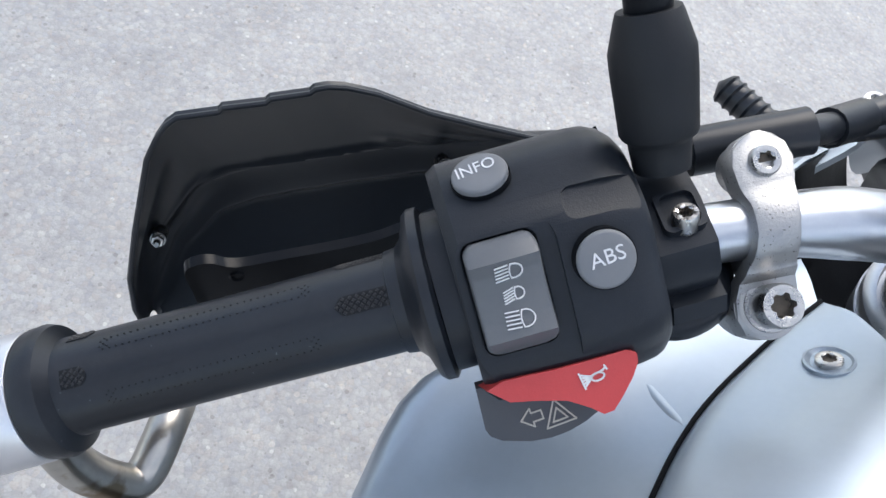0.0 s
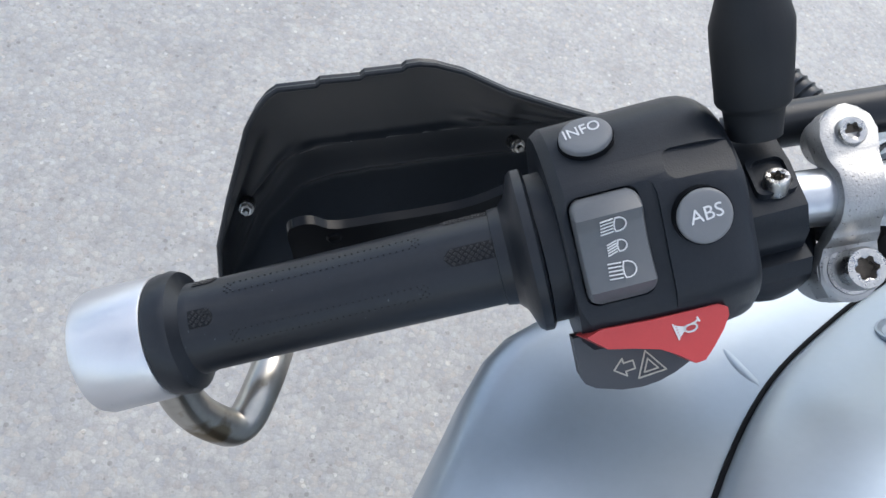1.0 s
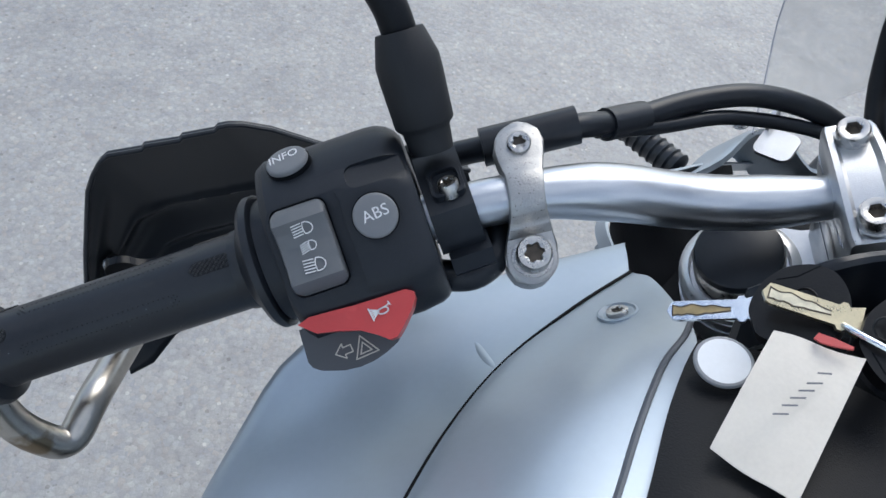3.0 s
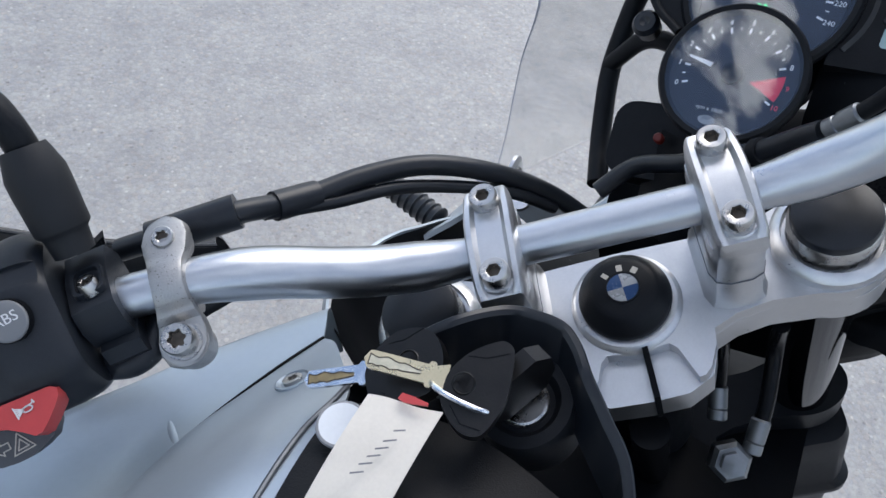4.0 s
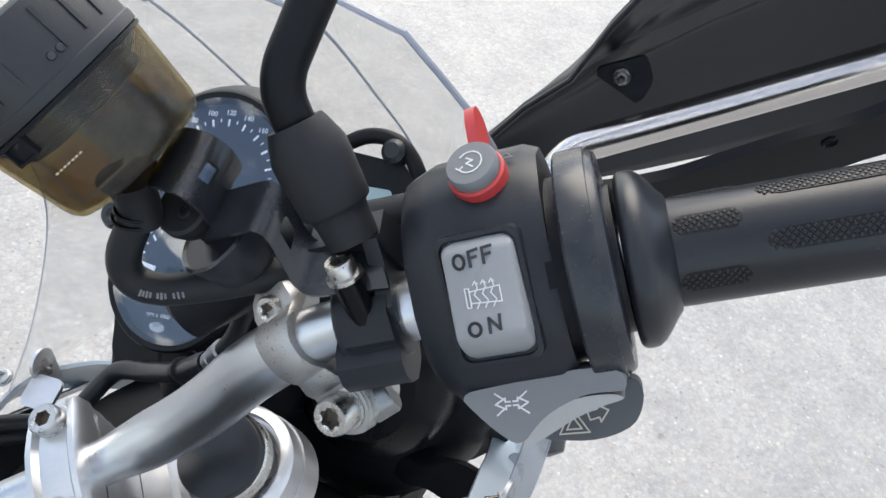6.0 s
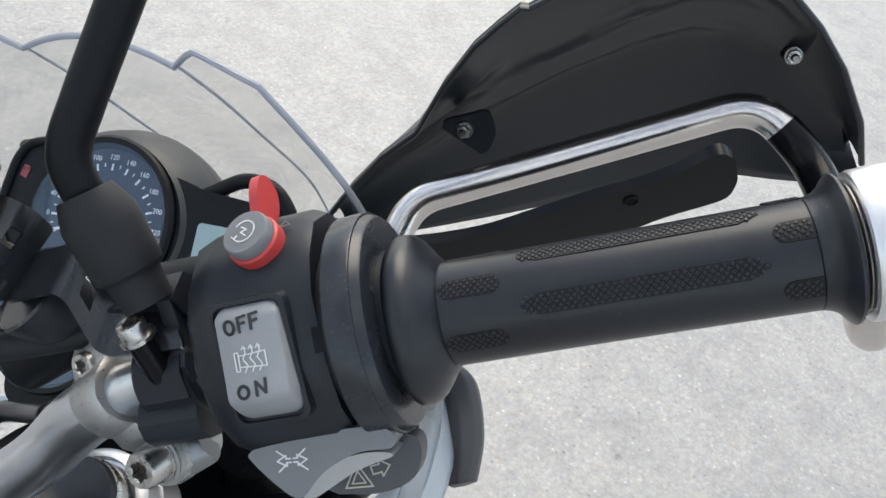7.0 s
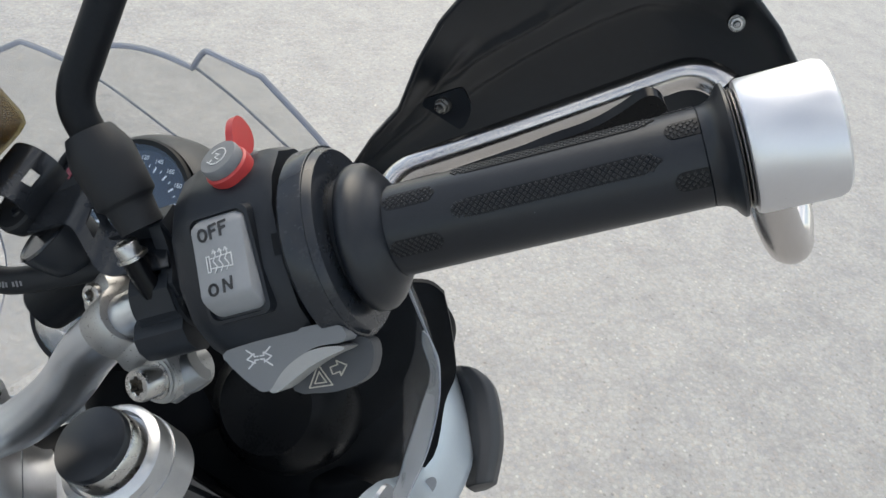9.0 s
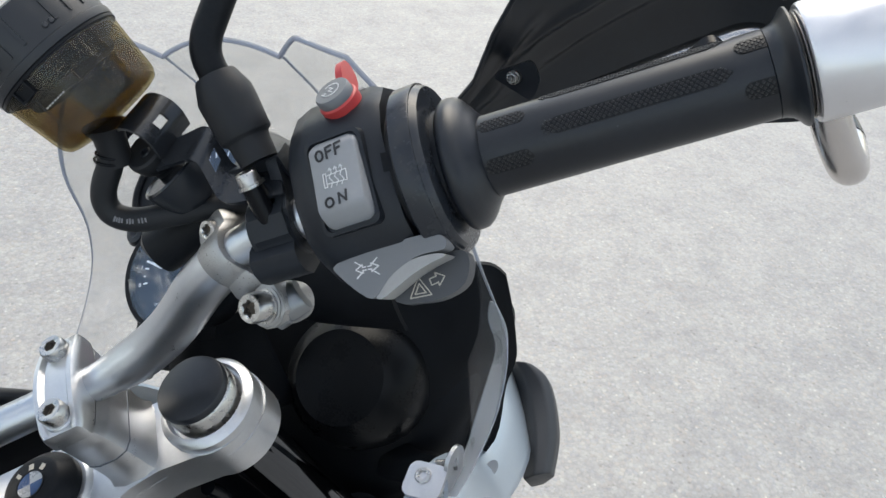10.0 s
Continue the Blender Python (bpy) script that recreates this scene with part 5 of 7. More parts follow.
for i in range(18):
    a = 60 * (i // 3) + 15 * (i % 3) + 8
    part("cap_rib", block((0.0014, 0.0016, 0.0150), RES @ Matrix.Rotation(radians(a), 4, "Z") @ Matrix.Translation((0.0358, 0, 0.0465)), 0.0006), M_LIDGREY, res)
for a in (-62, -56):
    part("cap_dimple", lathe([(0.0, 0.0), (0.0016, 0.0), (0.0012, 0.0010), (0.0, 0.0012)], RES @ Matrix.Rotation(radians(a), 4, "Z") @ axes((0.0357, 0, 0.0400), (1, 0, 0), (0, 1, 0)), 14), M_FAIRING, res)
part("seal_ring", lathe([(0.0338, 0.0292), (0.0359, 0.0292), (0.0360, 0.0306), (0.0338, 0.0306)], RES, 64), M_PLASTIC, res, "black seal under the cap")
TAB_AT = RES @ Matrix.Rotation(radians(-112), 4, "Z") @ Matrix.Translation((0.0352, 0, 0.0262)) @ Matrix.Rotation(radians(90), 4, "Z") @ Matrix.Rotation(radians(90), 4, "X")
part("cap_tab", loft([[TAB_AT @ V((*p, z)) for p in round_rect(w, h, 0.0006, 3)] for w, h, z in ((0.0105, 0.0080, -0.0016), (0.0105, 0.0080, 0.0008), (0.0085, 0.0060, 0.0010), (0.0080, 0.0055, -0.0004))]), M_PLASTIC, res, "moulded black tab")
WIN = RES @ Matrix.Rotation(radians(-92), 4, "Z") @ Matrix.Translation((0.0330, 0, 0.0120)) @ Matrix.Rotation(radians(90), 4, "Z") @ Matrix.Rotation(radians(83), 4, "X")
part("level_window", merge(*[tube([WIN @ V((*p, 0.0)) for p in round_rect(0.0225, 0.0200, 0.0022, 4) + [round_rect(0.0225, 0.0200, 0.0022, 4)[0]]], 0.0006, 6)]), M_SMOKE, res, "moulded frame of the level window")
part("level_mark", strokes([[(-0.006 + 0.0018 * i, 0.002), (-0.0054 + 0.0018 * i, 0.002)] for i in range(7)], 0.0006, WIN @ Matrix.Translation((-0.004, 0, 0.0006)), 0.0003), M_CREAM, res)
part("inner_wall", block((0.0270, 0.0012, 0.0270), RES @ Matrix.Translation((0.004, 0.006, 0.0140)), 0.0004), M_SMOKE, res, "smoky partition inside")
part("bellows", lathe([(0.0, 0.0185), (0.0200, 0.0185), (0.0252, 0.0196), (0.0268, 0.0215), (0.0262, 0.0240), (0.0300, 0.0262), (0.0318, 0.0286), (0.0, 0.0286)], RES, 48), M_PAD, res, "black rubber bellows inside")
part("fluid", lathe([(0.0, -0.0030), (0.0240, -0.0028), (0.0270, -0.0010), (0.0288, 0.0022), (0.0302, 0.0135), (0.0, 0.0135)], RES, 64), M_FLUID, res, "dark amber brake fluid")
# outlet and hose
part("outlet", lathe([(0.0, -0.012), (0.0078, -0.012), (0.0084, 0.004), (0.0120, 0.010), (0.0, 0.010)], axes((0.1672, 0.0386, 0.1215), (0.22, 0.25, 0.80)), 28), M_BOOT, res, "black outlet under the reservoir")
HOSE = curve_through([(0.1672, 0.0384, 0.1200), (0.1600, 0.0345, 0.1120), (0.1510, 0.0318, 0.1035), (0.1465, 0.0290, 0.0960), (0.1475, 0.0250, 0.0890), (0.1560, 0.0205, 0.0838), (0.1700, 0.0165, 0.0815), (0.1860, 0.0130, 0.0795), (0.2020, 0.0120, 0.0750), (0.2200, 0.0150, 0.0660), (0.2360, 0.0200, 0.0540)], 8)
part("hose", tube(HOSE, 0.0068, 20), M_BOOT, res, "black rubber brake hose")
for d in (0.0, 0.0026):
    part("hose_clip", tube([axes((0.1640 - d, 0.0368 - d * 0.4, 0.1165 - d * 0.9), (0.42, 0.22, 0.66)) @ V((0.0076 * math.cos(a), 0.0076 * math.sin(a), 0)) for a in (2 * math.pi * i / 24 for i in range(25))], 0.0008, 6), M_GLOSSBLACK, res, "thin wire hose clip")
for k in range(12):
    i = 34 + k
    hp, hd = HOSE[i], (HOSE[i + 1] - HOSE[i - 1]).normalized()
    hn = V((-0.10, -0.72, 0.62))
    hn = (hn - hd * hn.dot(hd)).normalized()
    if k not in (4, 8):
        part("hose_print", block((0.0009, 0.0030 - 0.0006 * (k % 2), 0.0003), axes(hp + hn * 0.0069, hn, hd)), M_INK, res)
# bent steel bracket from the perch bolt up to the strap, with a square hole in its leg
front = rounded([(0.2420, -0.0272, 0.0985), (0.2108, -0.0175, 0.0995), (0.2071, 0.0080, 0.1142), (0.1850, 0.0150, 0.1120)], 0.0075, 7)
back = rounded([(0.2440, -0.0085, 0.1005), (0.2225, -0.0005, 0.1030), (0.2192, 0.0240, 0.1178), (0.1990, 0.0320, 0.1120)], 0.0075, 7)
brk = bmesh.new()
rows_b = []
path_b = list(zip(front, back))
fine_b = []
for (p, q), (p2, q2) in zip(path_b, path_b[1:]):
    steps = max(1, round((p2 - p).length / 0.0022))
    fine_b += [(p + (p2 - p) * k / steps, q + (q2 - q) * k / steps) for k in range(steps)]
fine_b.append(path_b[-1])
rows_b = [[brk.verts.new(p + (q - p) * k / 8) for k in range(9)] for p, q in fine_b]
leg = [i for i, (p, q) in enumerate(fine_b) if -0.0075 < p.y < -0.0005]
cells = [brk.faces.new((rows_b[i][k], rows_b[i + 1][k], rows_b[i + 1][k + 1], rows_b[i][k + 1])) for i in range(len(rows_b) - 1) for k in range(8) if not (i in leg and 3 <= k <= 5)]
bmesh.ops.recalc_face_normals(brk, faces=brk.faces)
bmesh.ops.solidify(brk, geom=cells, thickness=0.0020)
part("bracket", brk, M_BRACKET, res, "bent black steel bracket", BAR, 50)
# arched strap with an oval slot, its far end under the reservoir
sa, su = V((0.62, 0.78, -0.08)).normalized(), V((0.78, -0.62, 0.0)).normalized()
sw = su.cross(sa).normalized()
sw = sw if sw.z > 0 else -sw
strap = bmesh.new()
sec = [(0.0135 * math.cos(radians(t)), 0.0135 * math.sin(radians(t))) for t in range(186, -1, -6)] + [(0.0135, -0.0030), (0.0130, -0.0070)]
grid = [[strap.verts.new(V((0.1800, 0.0292, 0.1192)) + su * p + sw * q + sa * (-0.0015 + 0.028 * k / 14)) for k in range(15)] for p, q in sec]
cells = [strap.faces.new((grid[i][k], grid[i + 1][k], grid[i + 1][k + 1], grid[i][k + 1])) for i in range(len(sec) - 1) for k in range(14) if not (24 <= i <= 27 and 5 <= k <= 8)]
bmesh.ops.recalc_face_normals(strap, faces=strap.faces)
bmesh.ops.solidify(strap, geom=cells, thickness=0.0017)
part("clamp_band", strap, M_BRACKET, res, "black steel strap with a slot", BAR, 50)
# rubber plug under the strap, and the round rubber cup below it
PLUG = axes((0.1805, 0.0330, 0.1120), (-0.20, -0.10, 0.97))
plug = part("rubber_plug", lathe([(0.0, -0.026), (0.0075, -0.026), (0.0080, -0.012), (0.0112, -0.008), (0.0122, -0.002), (0.0118, 0.0005), (0.0105, 0.0015), (0.0, 0.0017)], PLUG, 32), M_BOOT, res, "black rubber plug under the strap")
part("plug_eye", lathe([(0.0014, 0.0016), (0.0017, 0.0026), (0.0028, 0.0026), (0.0032, 0.0014)], PLUG @ Matrix.Translation((0.001, -0.003, 0)), 20), M_RUBBER, res)
CUP = axes((0.1890, 0.0235, 0.0900), (-0.30, 0.30, 0.90))
part("rubber_cup", lathe([(0.0, -0.012), (0.0120, -0.012), (0.0160, -0.008), (0.0182, 0.004), (0.0186, 0.0085), (0.0170, 0.0092), (0.0155, 0.0060), (0.0, 0.0050)], CUP, 36), M_HOUSING, res, "black rubber cup under the bracket")
part("cup_rim", lathe([(0.0166, 0.0088), (0.0178, 0.0098), (0.0190, 0.0088), (0.0178, 0.0078)], CUP, 36), M_BRACKET, res)

# ---------------------------------------------------------------- handguards


LEFT_EDGES = ([(-0.070, -0.160), (-0.040, -0.138), (-0.010, -0.112), (0.019, -0.085), (0.042, -0.058), (0.056, -0.0465), (0.064, -0.0425), (0.070, -0.0415), (0.073, -0.0435), (0.092, -0.0395), (0.095, -0.0415), (0.115, -0.0365),
               (0.118, -0.0385), (0.137, -0.0330), (0.143, -0.0350), (0.151, -0.0410), (0.160, -0.050), (0.187, -0.092), (0.208, -0.128), (0.217, -0.152), (0.221, -0.175)],
              [(-0.070, -0.235), (-0.02, -0.245), (0.02, -0.250), (0.06, -0.255), (0.10, -0.250), (0.14, -0.235), (0.18, -0.215), (0.205, -0.222), (0.221, -0.208)])
RIGHT_EDGES = ([(-0.066, -0.152), (-0.036, -0.123), (-0.007, -0.097), (0.023, -0.072), (0.049, -0.041), (0.070, -0.021), (0.084, -0.012), (0.0965, -0.005), (0.100, -0.007), (0.122, -0.001), (0.125, -0.003), (0.150, 0.002), (0.175, 0.002), (0.195, -0.010), (0.212, -0.030),
                (0.225, -0.052), (0.236, -0.078), (0.246, -0.115), (0.250, -0.150)],
               [(-0.066, -0.196), (-0.036, -0.190), (0.0, -0.194), (0.05, -0.197), (0.10, -0.198), (0.15, -0.197), (0.20, -0.196), (0.225, -0.188), (0.240, -0.178), (0.250, -0.160)])


# the two folds across each shell: height along its length
GUARD_FOLDS = {-1: ([(-0.05, -0.162), (0.0, -0.147), (0.0605, -0.131), (0.110, -0.119), (0.1665, -0.110), (0.22, -0.107)], [(-0.05, -0.205), (0.0, -0.190), (0.0665, -0.172), (0.120, -0.161), (0.18, -0.149), (0.22, -0.144)]),
               1: ([(-0.02, -0.076), (0.0217, -0.0743), (0.0614, -0.073), (0.1158, -0.0603), (0.1502, -0.047), (0.20, -0.030), (0.25, -0.02)], [(0.0, -0.120), (0.0286, -0.1096), (0.0533, -0.104), (0.1087, -0.0854), (0.143, -0.0798), (0.20, -0.070), (0.25, -0.06)])}


def handguard(s, frame_m, studs, edges, tube_pts):
    """A deep black plastic shell ahead of the grip with its steel tube. u runs outwards."""
    first, last = edges[0][0][0], edges[0][-1][0]

    def P(u, v, w):
        return V((s * u, v, w))
    top, low = edges
    us = [u for u, _ in top]
    loops_o, loops_i = [], []
    NV = 84
    folds = GUARD_FOLDS[s]
    for u in us:
        wt, wb = between(top, u), between(low, u)
        wrap = 0.042 * max(0, (u - last + 0.1) / 0.1) ** 2
        f1, f2 = between(folds[0], u), between(folds[1], u)
        fade = min(1.0, max(0.0, (last - (0.010 if s < 0 else 0.035) - u) / 0.03))
        ro, ri = [], []
        for k in range(NV + 1):
            t = k / NV
            w = wt + (wb - wt) * t
            # the upper flange stands proud, then come two stepped folds; the foot curls back
            step1 = 0.0085 / (1 + math.exp(-(w - f1) * 360)) + 0.0035 * math.exp(-((w - f1 - 0.004) / 0.004) ** 2)
            step2 = -0.0050 / (1 + math.exp((w - f2) * 450)) + 0.0015 * math.exp(-((w - f2) / 0.003) ** 2)
            v = 0.158 - wrap + 0.018 * math.sin(math.pi * min(1, t * 1.05)) - (step1 + step2) * fade - (0.050 if s < 0 else 0.0) * max(0, t - 0.65) ** 1.5
            ro.append(P(u, v + 0.0032, w))
            ri.append(P(u, v, w))
        loops_o.append(ro)
        loops_i.append(ri)
    rings = [o + i[::-1] for o, i in zip(loops_o, loops_i)]
    shell = part("handguard", loft(rings), M_GUARD, moto, "black moulded plastic handguard with a stepped top edge", frame_m, 40)
    part("rim_bead", tube([r[0] + V((0, -0.001, 0)) for r in loops_i], 0.0017, 8), M_GUARD, shell, "", frame_m)
    for u, v, w in studs:
        at = axes(P(u, v, w), (s * -0.1, -0.75, 0.62))
        stud = part("stud", lathe([(0.0, -0.004), (0.0020, -0.004), (0.0020, 0.0088), (0.0015, 0.0096), (0.0, 0.0096)], at, 14), M_BOLT, shell, "dull steel stud with its nut", frame_m)
        part("nut", lathe([(0.0, 0.001), (0.0036, 0.001), (0.0039, 0.0016), (0.0039, 0.0042), (0.0034, 0.0050), (0.0, 0.0050)], at, 6), M_STEEL, stud, "", frame_m)
        part("washer", lathe([(0.0, -0.012), (0.0048, -0.012), (0.0048, 0.0004), (0.0044, 0.0010), (0.0, 0.0010)], at, 24), M_BOLT, stud, "", frame_m)
    if s > 0:
        part("mounting_plate", prism([(p.x, p.y) for p in rounded([V((*p, 0)) for p in [(-0.014, -0.015), (0.008, -0.014), (0.016, -0.004), (0.015, 0.010), (-0.012, 0.010), (-0.014, -0.015)]], 0.004, 4)[1:-1]], -0.003, 0.001, axes(P(0.0485, 0.1485, -0.083), (0.0, -0.85, 0.5), (1, 0, 0)), 0.001), M_GUARD, shell, "", frame_m)
    run = rounded([P(*p) for p in tube_pts], 0.022, 8)
    steel = part("handguard_tube", tube(run, 0.0088, 24), M_TUBE if s > 0 else M_BRASSY, shell, "bright steel handguard tube" if s > 0 else "dulled steel handguard tube", frame_m)
    if s > 0:  # black overtube from the bend to the bar end, standing in for dark reflection
        bend = [p for p in run if p.x > 0.2035 and 0.025 < p.y < 0.122]
        part("sleeve", tube(bend, 0.0091, 24), M_GLOSSBLACK, steel, "dark reflection on the tube's bend, drawn as a black overtube", frame_m)
    return shell


handguard(1, RIGHT, ((0.0485, 0.146, -0.0770), (0.2195, 0.148, -0.0860)), RIGHT_EDGES, [(-0.020, 0.060, -0.110), (-0.006, 0.098, -0.102), (0.012, 0.120, -0.094), (0.196, 0.126, -0.088), (0.214, 0.100, -0.104), (0.216, 0.030, -0.094), (0.205, -0.010, -0.072), (0.199, -0.008, -0.040), (0.198, 0.0, -0.010)])
handguard(-1, LEFT, ((0.0156, 0.158, -0.154), (0.1865, 0.141, -0.1205)), LEFT_EDGES, [(-0.02, 0.070, -0.125), (0.01, 0.088, -0.120), (0.138, 0.092, -0.108), (0.156, 0.070, -0.098), (0.171, 0.010, -0.070), (0.187, -0.010, -0.076), (0.198, -0.006, -0.046), (0.195, 0.006, -0.012)])

# knurled collar between the right clamp and its tube
col = part("spacer", lathe([(0.0, 0.0), (0.0100, 0.0), (0.0100, 0.006), (0.0094, 0.0066), (0.0094, 0.0080), (0.0100, 0.0086), (0.0100, 0.018), (0.0090, 0.0195), (0.0, 0.0195)], axes((-0.0880, -0.0245, -0.0365), (0.92, 0.38, 0.02)), 28), M_FORK, moto, "dull steel spacer at the clamp", RIGHT)

# ---------------------------------------------------------------- tank and side panels (bike frame: x right, y ahead, z up)


def surface(rows, thick, seg_u=4):
    """A panel through rows of points, smoothed along and across, with thickness downwards."""
    fine = [curve_through(r, seg_u) for r in rows]
    cols = [curve_through([r[k] for r in fine], seg_u) for k in range(len(fine[0]))]
    grid = [[cols[k][j] for k in range(len(cols))] for j in range(len(cols[0]))]
    bm = bmesh.new()
    top = [[bm.verts.new(p) for p in r] for r in grid]
    low = [[bm.verts.new(p + thick) for p in r] for r in grid]
    nr, nc = len(grid), len(grid[0])
    for i in range(nr - 1):
        for j in range(nc - 1):
            bm.faces.new((top[i][j], top[i][j + 1], top[i + 1][j + 1], top[i + 1][j]))
            bm.faces.new((low[i][j], low[i + 1][j], low[i + 1][j + 1], low[i][j + 1]))
    for i in range(nr - 1):
        bm.faces.new((top[i][0], top[i + 1][0], low[i + 1][0], low[i][0]))
        bm.faces.new((top[i][-1], low[i][-1], low[i + 1][-1], top[i + 1][-1]))
    for j in range(nc - 1):
        bm.faces.new((top[0][j], low[0][j], low[0][j + 1], top[0][j + 1]))
        bm.faces.new((top[-1][j], top[-1][j + 1], low[-1][j + 1], low[-1][j]))
    return bm


DOWN = V((0, 0, -0.003))
for s in (-1, 1):
    # upper panel between the black cover and the seam
    upper = part("tank_panel", surface([[V((s * r, g, h)) for r, g, h in row] for row in (
        [(0.139, -0.083, -0.072), (0.136, -0.0845, -0.0700), (0.125, -0.088, -0.064), (0.106, -0.102, -0.057), (0.086, -0.118, -0.051)],
        [(0.146, -0.125, -0.073), (0.142, -0.1255, -0.0700), (0.124, -0.127, -0.0625), (0.100, -0.132, -0.050), (0.073, -0.140, -0.043)],
        [(0.1495, -0.180, -0.074), (0.1455, -0.180, -0.0665), (0.126, -0.180, -0.058), (0.095, -0.180, -0.043), (0.061, -0.182, -0.037)],
        [(0.1405, -0.235, -0.073), (0.1360, -0.2345, -0.0625), (0.118, -0.232, -0.053), (0.084, -0.227, -0.038), (0.045, -0.228, -0.034)],
        [(0.120, -0.300, -0.074), (0.1150, -0.299, -0.0610), (0.098, -0.292, -0.050), (0.066, -0.286, -0.034), (0.027, -0.284, -0.031)])], DOWN), M_PAINT, moto, "satin silver-blue tank panel", BIKE, 60)
    SCREW = axes((s * 0.1225, -0.1245, -0.0612), (s * 0.40, 0.10, 0.91))
    part("screw_dish", lathe([(0.0105, -0.0010), (0.0104, 0.0006), (0.0094, 0.0009), (0.0072, -0.0010), (0.0, -0.0010)], SCREW, 32), M_PAINT, upper, "", BIKE)
    add_bolt(SCREW @ Matrix.Translation((0, 0, -0.0010)), 0.0056, 0.0026, "torx", upper, "recessed steel screw", BIKE)
    part("seam", tube(curve_through([V((s * r, g, h + 0.0005)) for r, g, h in ((0.1398, -0.083, -0.0728), (0.1468, -0.125, -0.0738), (0.1503, -0.180, -0.0748), (0.1413, -0.235, -0.0738), (0.1210, -0.300, -0.0748))], 6), 0.0013, 8), M_DARK, upper, "dark seam between the panels", BIKE)
    # outer shroud with its crease, falling away at the outside
    shroud = part("side_shroud", surface([[V((s * r, g, h)) for r, g, h in row] for row in (
        [(0.1405, -0.083, -0.0745), (0.150, -0.070, -0.075), (0.158, -0.060, -0.077), (0.160, -0.055, -0.083), (0.161, -0.05, -0.12)],
        [(0.1475, -0.125, -0.0755), (0.164, -0.118, -0.078), (0.186, -0.108, -0.081), (0.193, -0.104, -0.090), (0.197, -0.095, -0.14)],
        [(0.1510, -0.180, -0.0765), (0.176, -0.178, -0.083), (0.210, -0.168, -0.085), (0.224, -0.164, -0.095), (0.236, -0.156, -0.17)],
        [(0.1420, -0.235, -0.0755), (0.180, -0.236, -0.088), (0.232, -0.232, -0.093), (0.256, -0.228, -0.104), (0.268, -0.225, -0.20)],
        [(0.1220, -0.300, -0.0765), (0.165, -0.298, -0.092), (0.214, -0.294, -0.100), (0.238, -0.290, -0.114), (0.262, -0.283, -0.21)],
        [(0.1100, -0.360, -0.0800), (0.150, -0.356, -0.098), (0.190, -0.352, -0.110), (0.212, -0.350, -0.126), (0.242, -0.340, -0.22)])], DOWN), M_PAINT, moto, "satin silver-blue side shroud", BIKE, 60)

    # soft crease across the shroud, running out at the seam
    part("shroud_crease", tube(curve_through([(s * 0.1500, -0.1838, -0.0806), (s * 0.1570, -0.1808, -0.0820), (s * 0.1640, -0.1777, -0.0837), (s * 0.1763, -0.1712, -0.0869), (s * 0.186, -0.166, -0.0898)], 4), [0.0022] + [0.0040] * 15 + [0.0030], 14), M_PAINT, shroud, "soft crease", BIKE, 60)

# pressed groove in each upper panel beside the cover; its shade is painted dark
for s in (-1, 1):
    gro = curve_through([(s * 0.0880, -0.116, -0.0508), (s * 0.0835, -0.1319, -0.0458), (s * 0.0808, -0.1532, -0.0420), (s * 0.0750, -0.1750, -0.0385), (s * 0.0670, -0.200, -0.0365), (s * 0.0570, -0.228, -0.0350), (s * 0.0410, -0.276, -0.0315)], 6)
    part("groove", tube(gro, 0.0016, 8), M_GROOVE, bpy.data.objects["tank_panel" if s < 0 else "tank_panel.001"], "pressed groove, its shade drawn as a dark line", BIKE)

# black cover over the tank's nose, sloping down round the ignition lock
cover = part("tank_cover", surface([[V(p) for p in row] for row in (
    [(-0.077, -0.131, -0.044), (-0.045, -0.118, -0.042), (0.0, -0.115, -0.040), (0.045, -0.118, -0.050), (0.066, -0.110, -0.075)],
    [(-0.0715, -0.155, -0.037), (-0.040, -0.155, -0.033), (0.0, -0.155, -0.031), (0.040, -0.155, -0.038), (0.066, -0.150, -0.058)],
    [(-0.0625, -0.185, -0.034), (-0.038, -0.190, -0.029), (0.0, -0.190, -0.027), (0.036, -0.190, -0.031), (0.0625, -0.185, -0.036)],
    [(-0.0475, -0.225, -0.0305), (-0.028, -0.230, -0.026), (0.0, -0.230, -0.025), (0.028, -0.230, -0.026), (0.0475, -0.225, -0.0305)],
    [(-0.030, -0.280, -0.0275), (-0.016, -0.285, -0.024), (0.0, -0.285, -0.024), (0.016, -0.285, -0.024), (0.030, -0.280, -0.0275)])], V((0, 0, -0.006))), M_TANK, moto, "matte black plastic tank cover", BIKE, 60)
# ignition lock
LOCK = axes((-0.001, -0.0865, -0.036), (0, -0.40, 0.92))
lock = part("ignition_lock", lathe([(0.0, -0.03), (0.0255, -0.03), (0.0255, -0.003), (0.0240, 0.0), (0.0185, 0.0005), (0.0150, -0.004), (0.0, -0.004)], LOCK, 48), M_PLASTIC, moto, "round black ignition lock with a polished barrel", BIKE)
part("barrel", lathe([(0.0, -0.006), (0.0125, -0.006), (0.0125, -0.0005), (0.0115, 0.0003), (0.0, 0.0003)], LOCK, 36), M_STEEL, lock, "", BIKE)
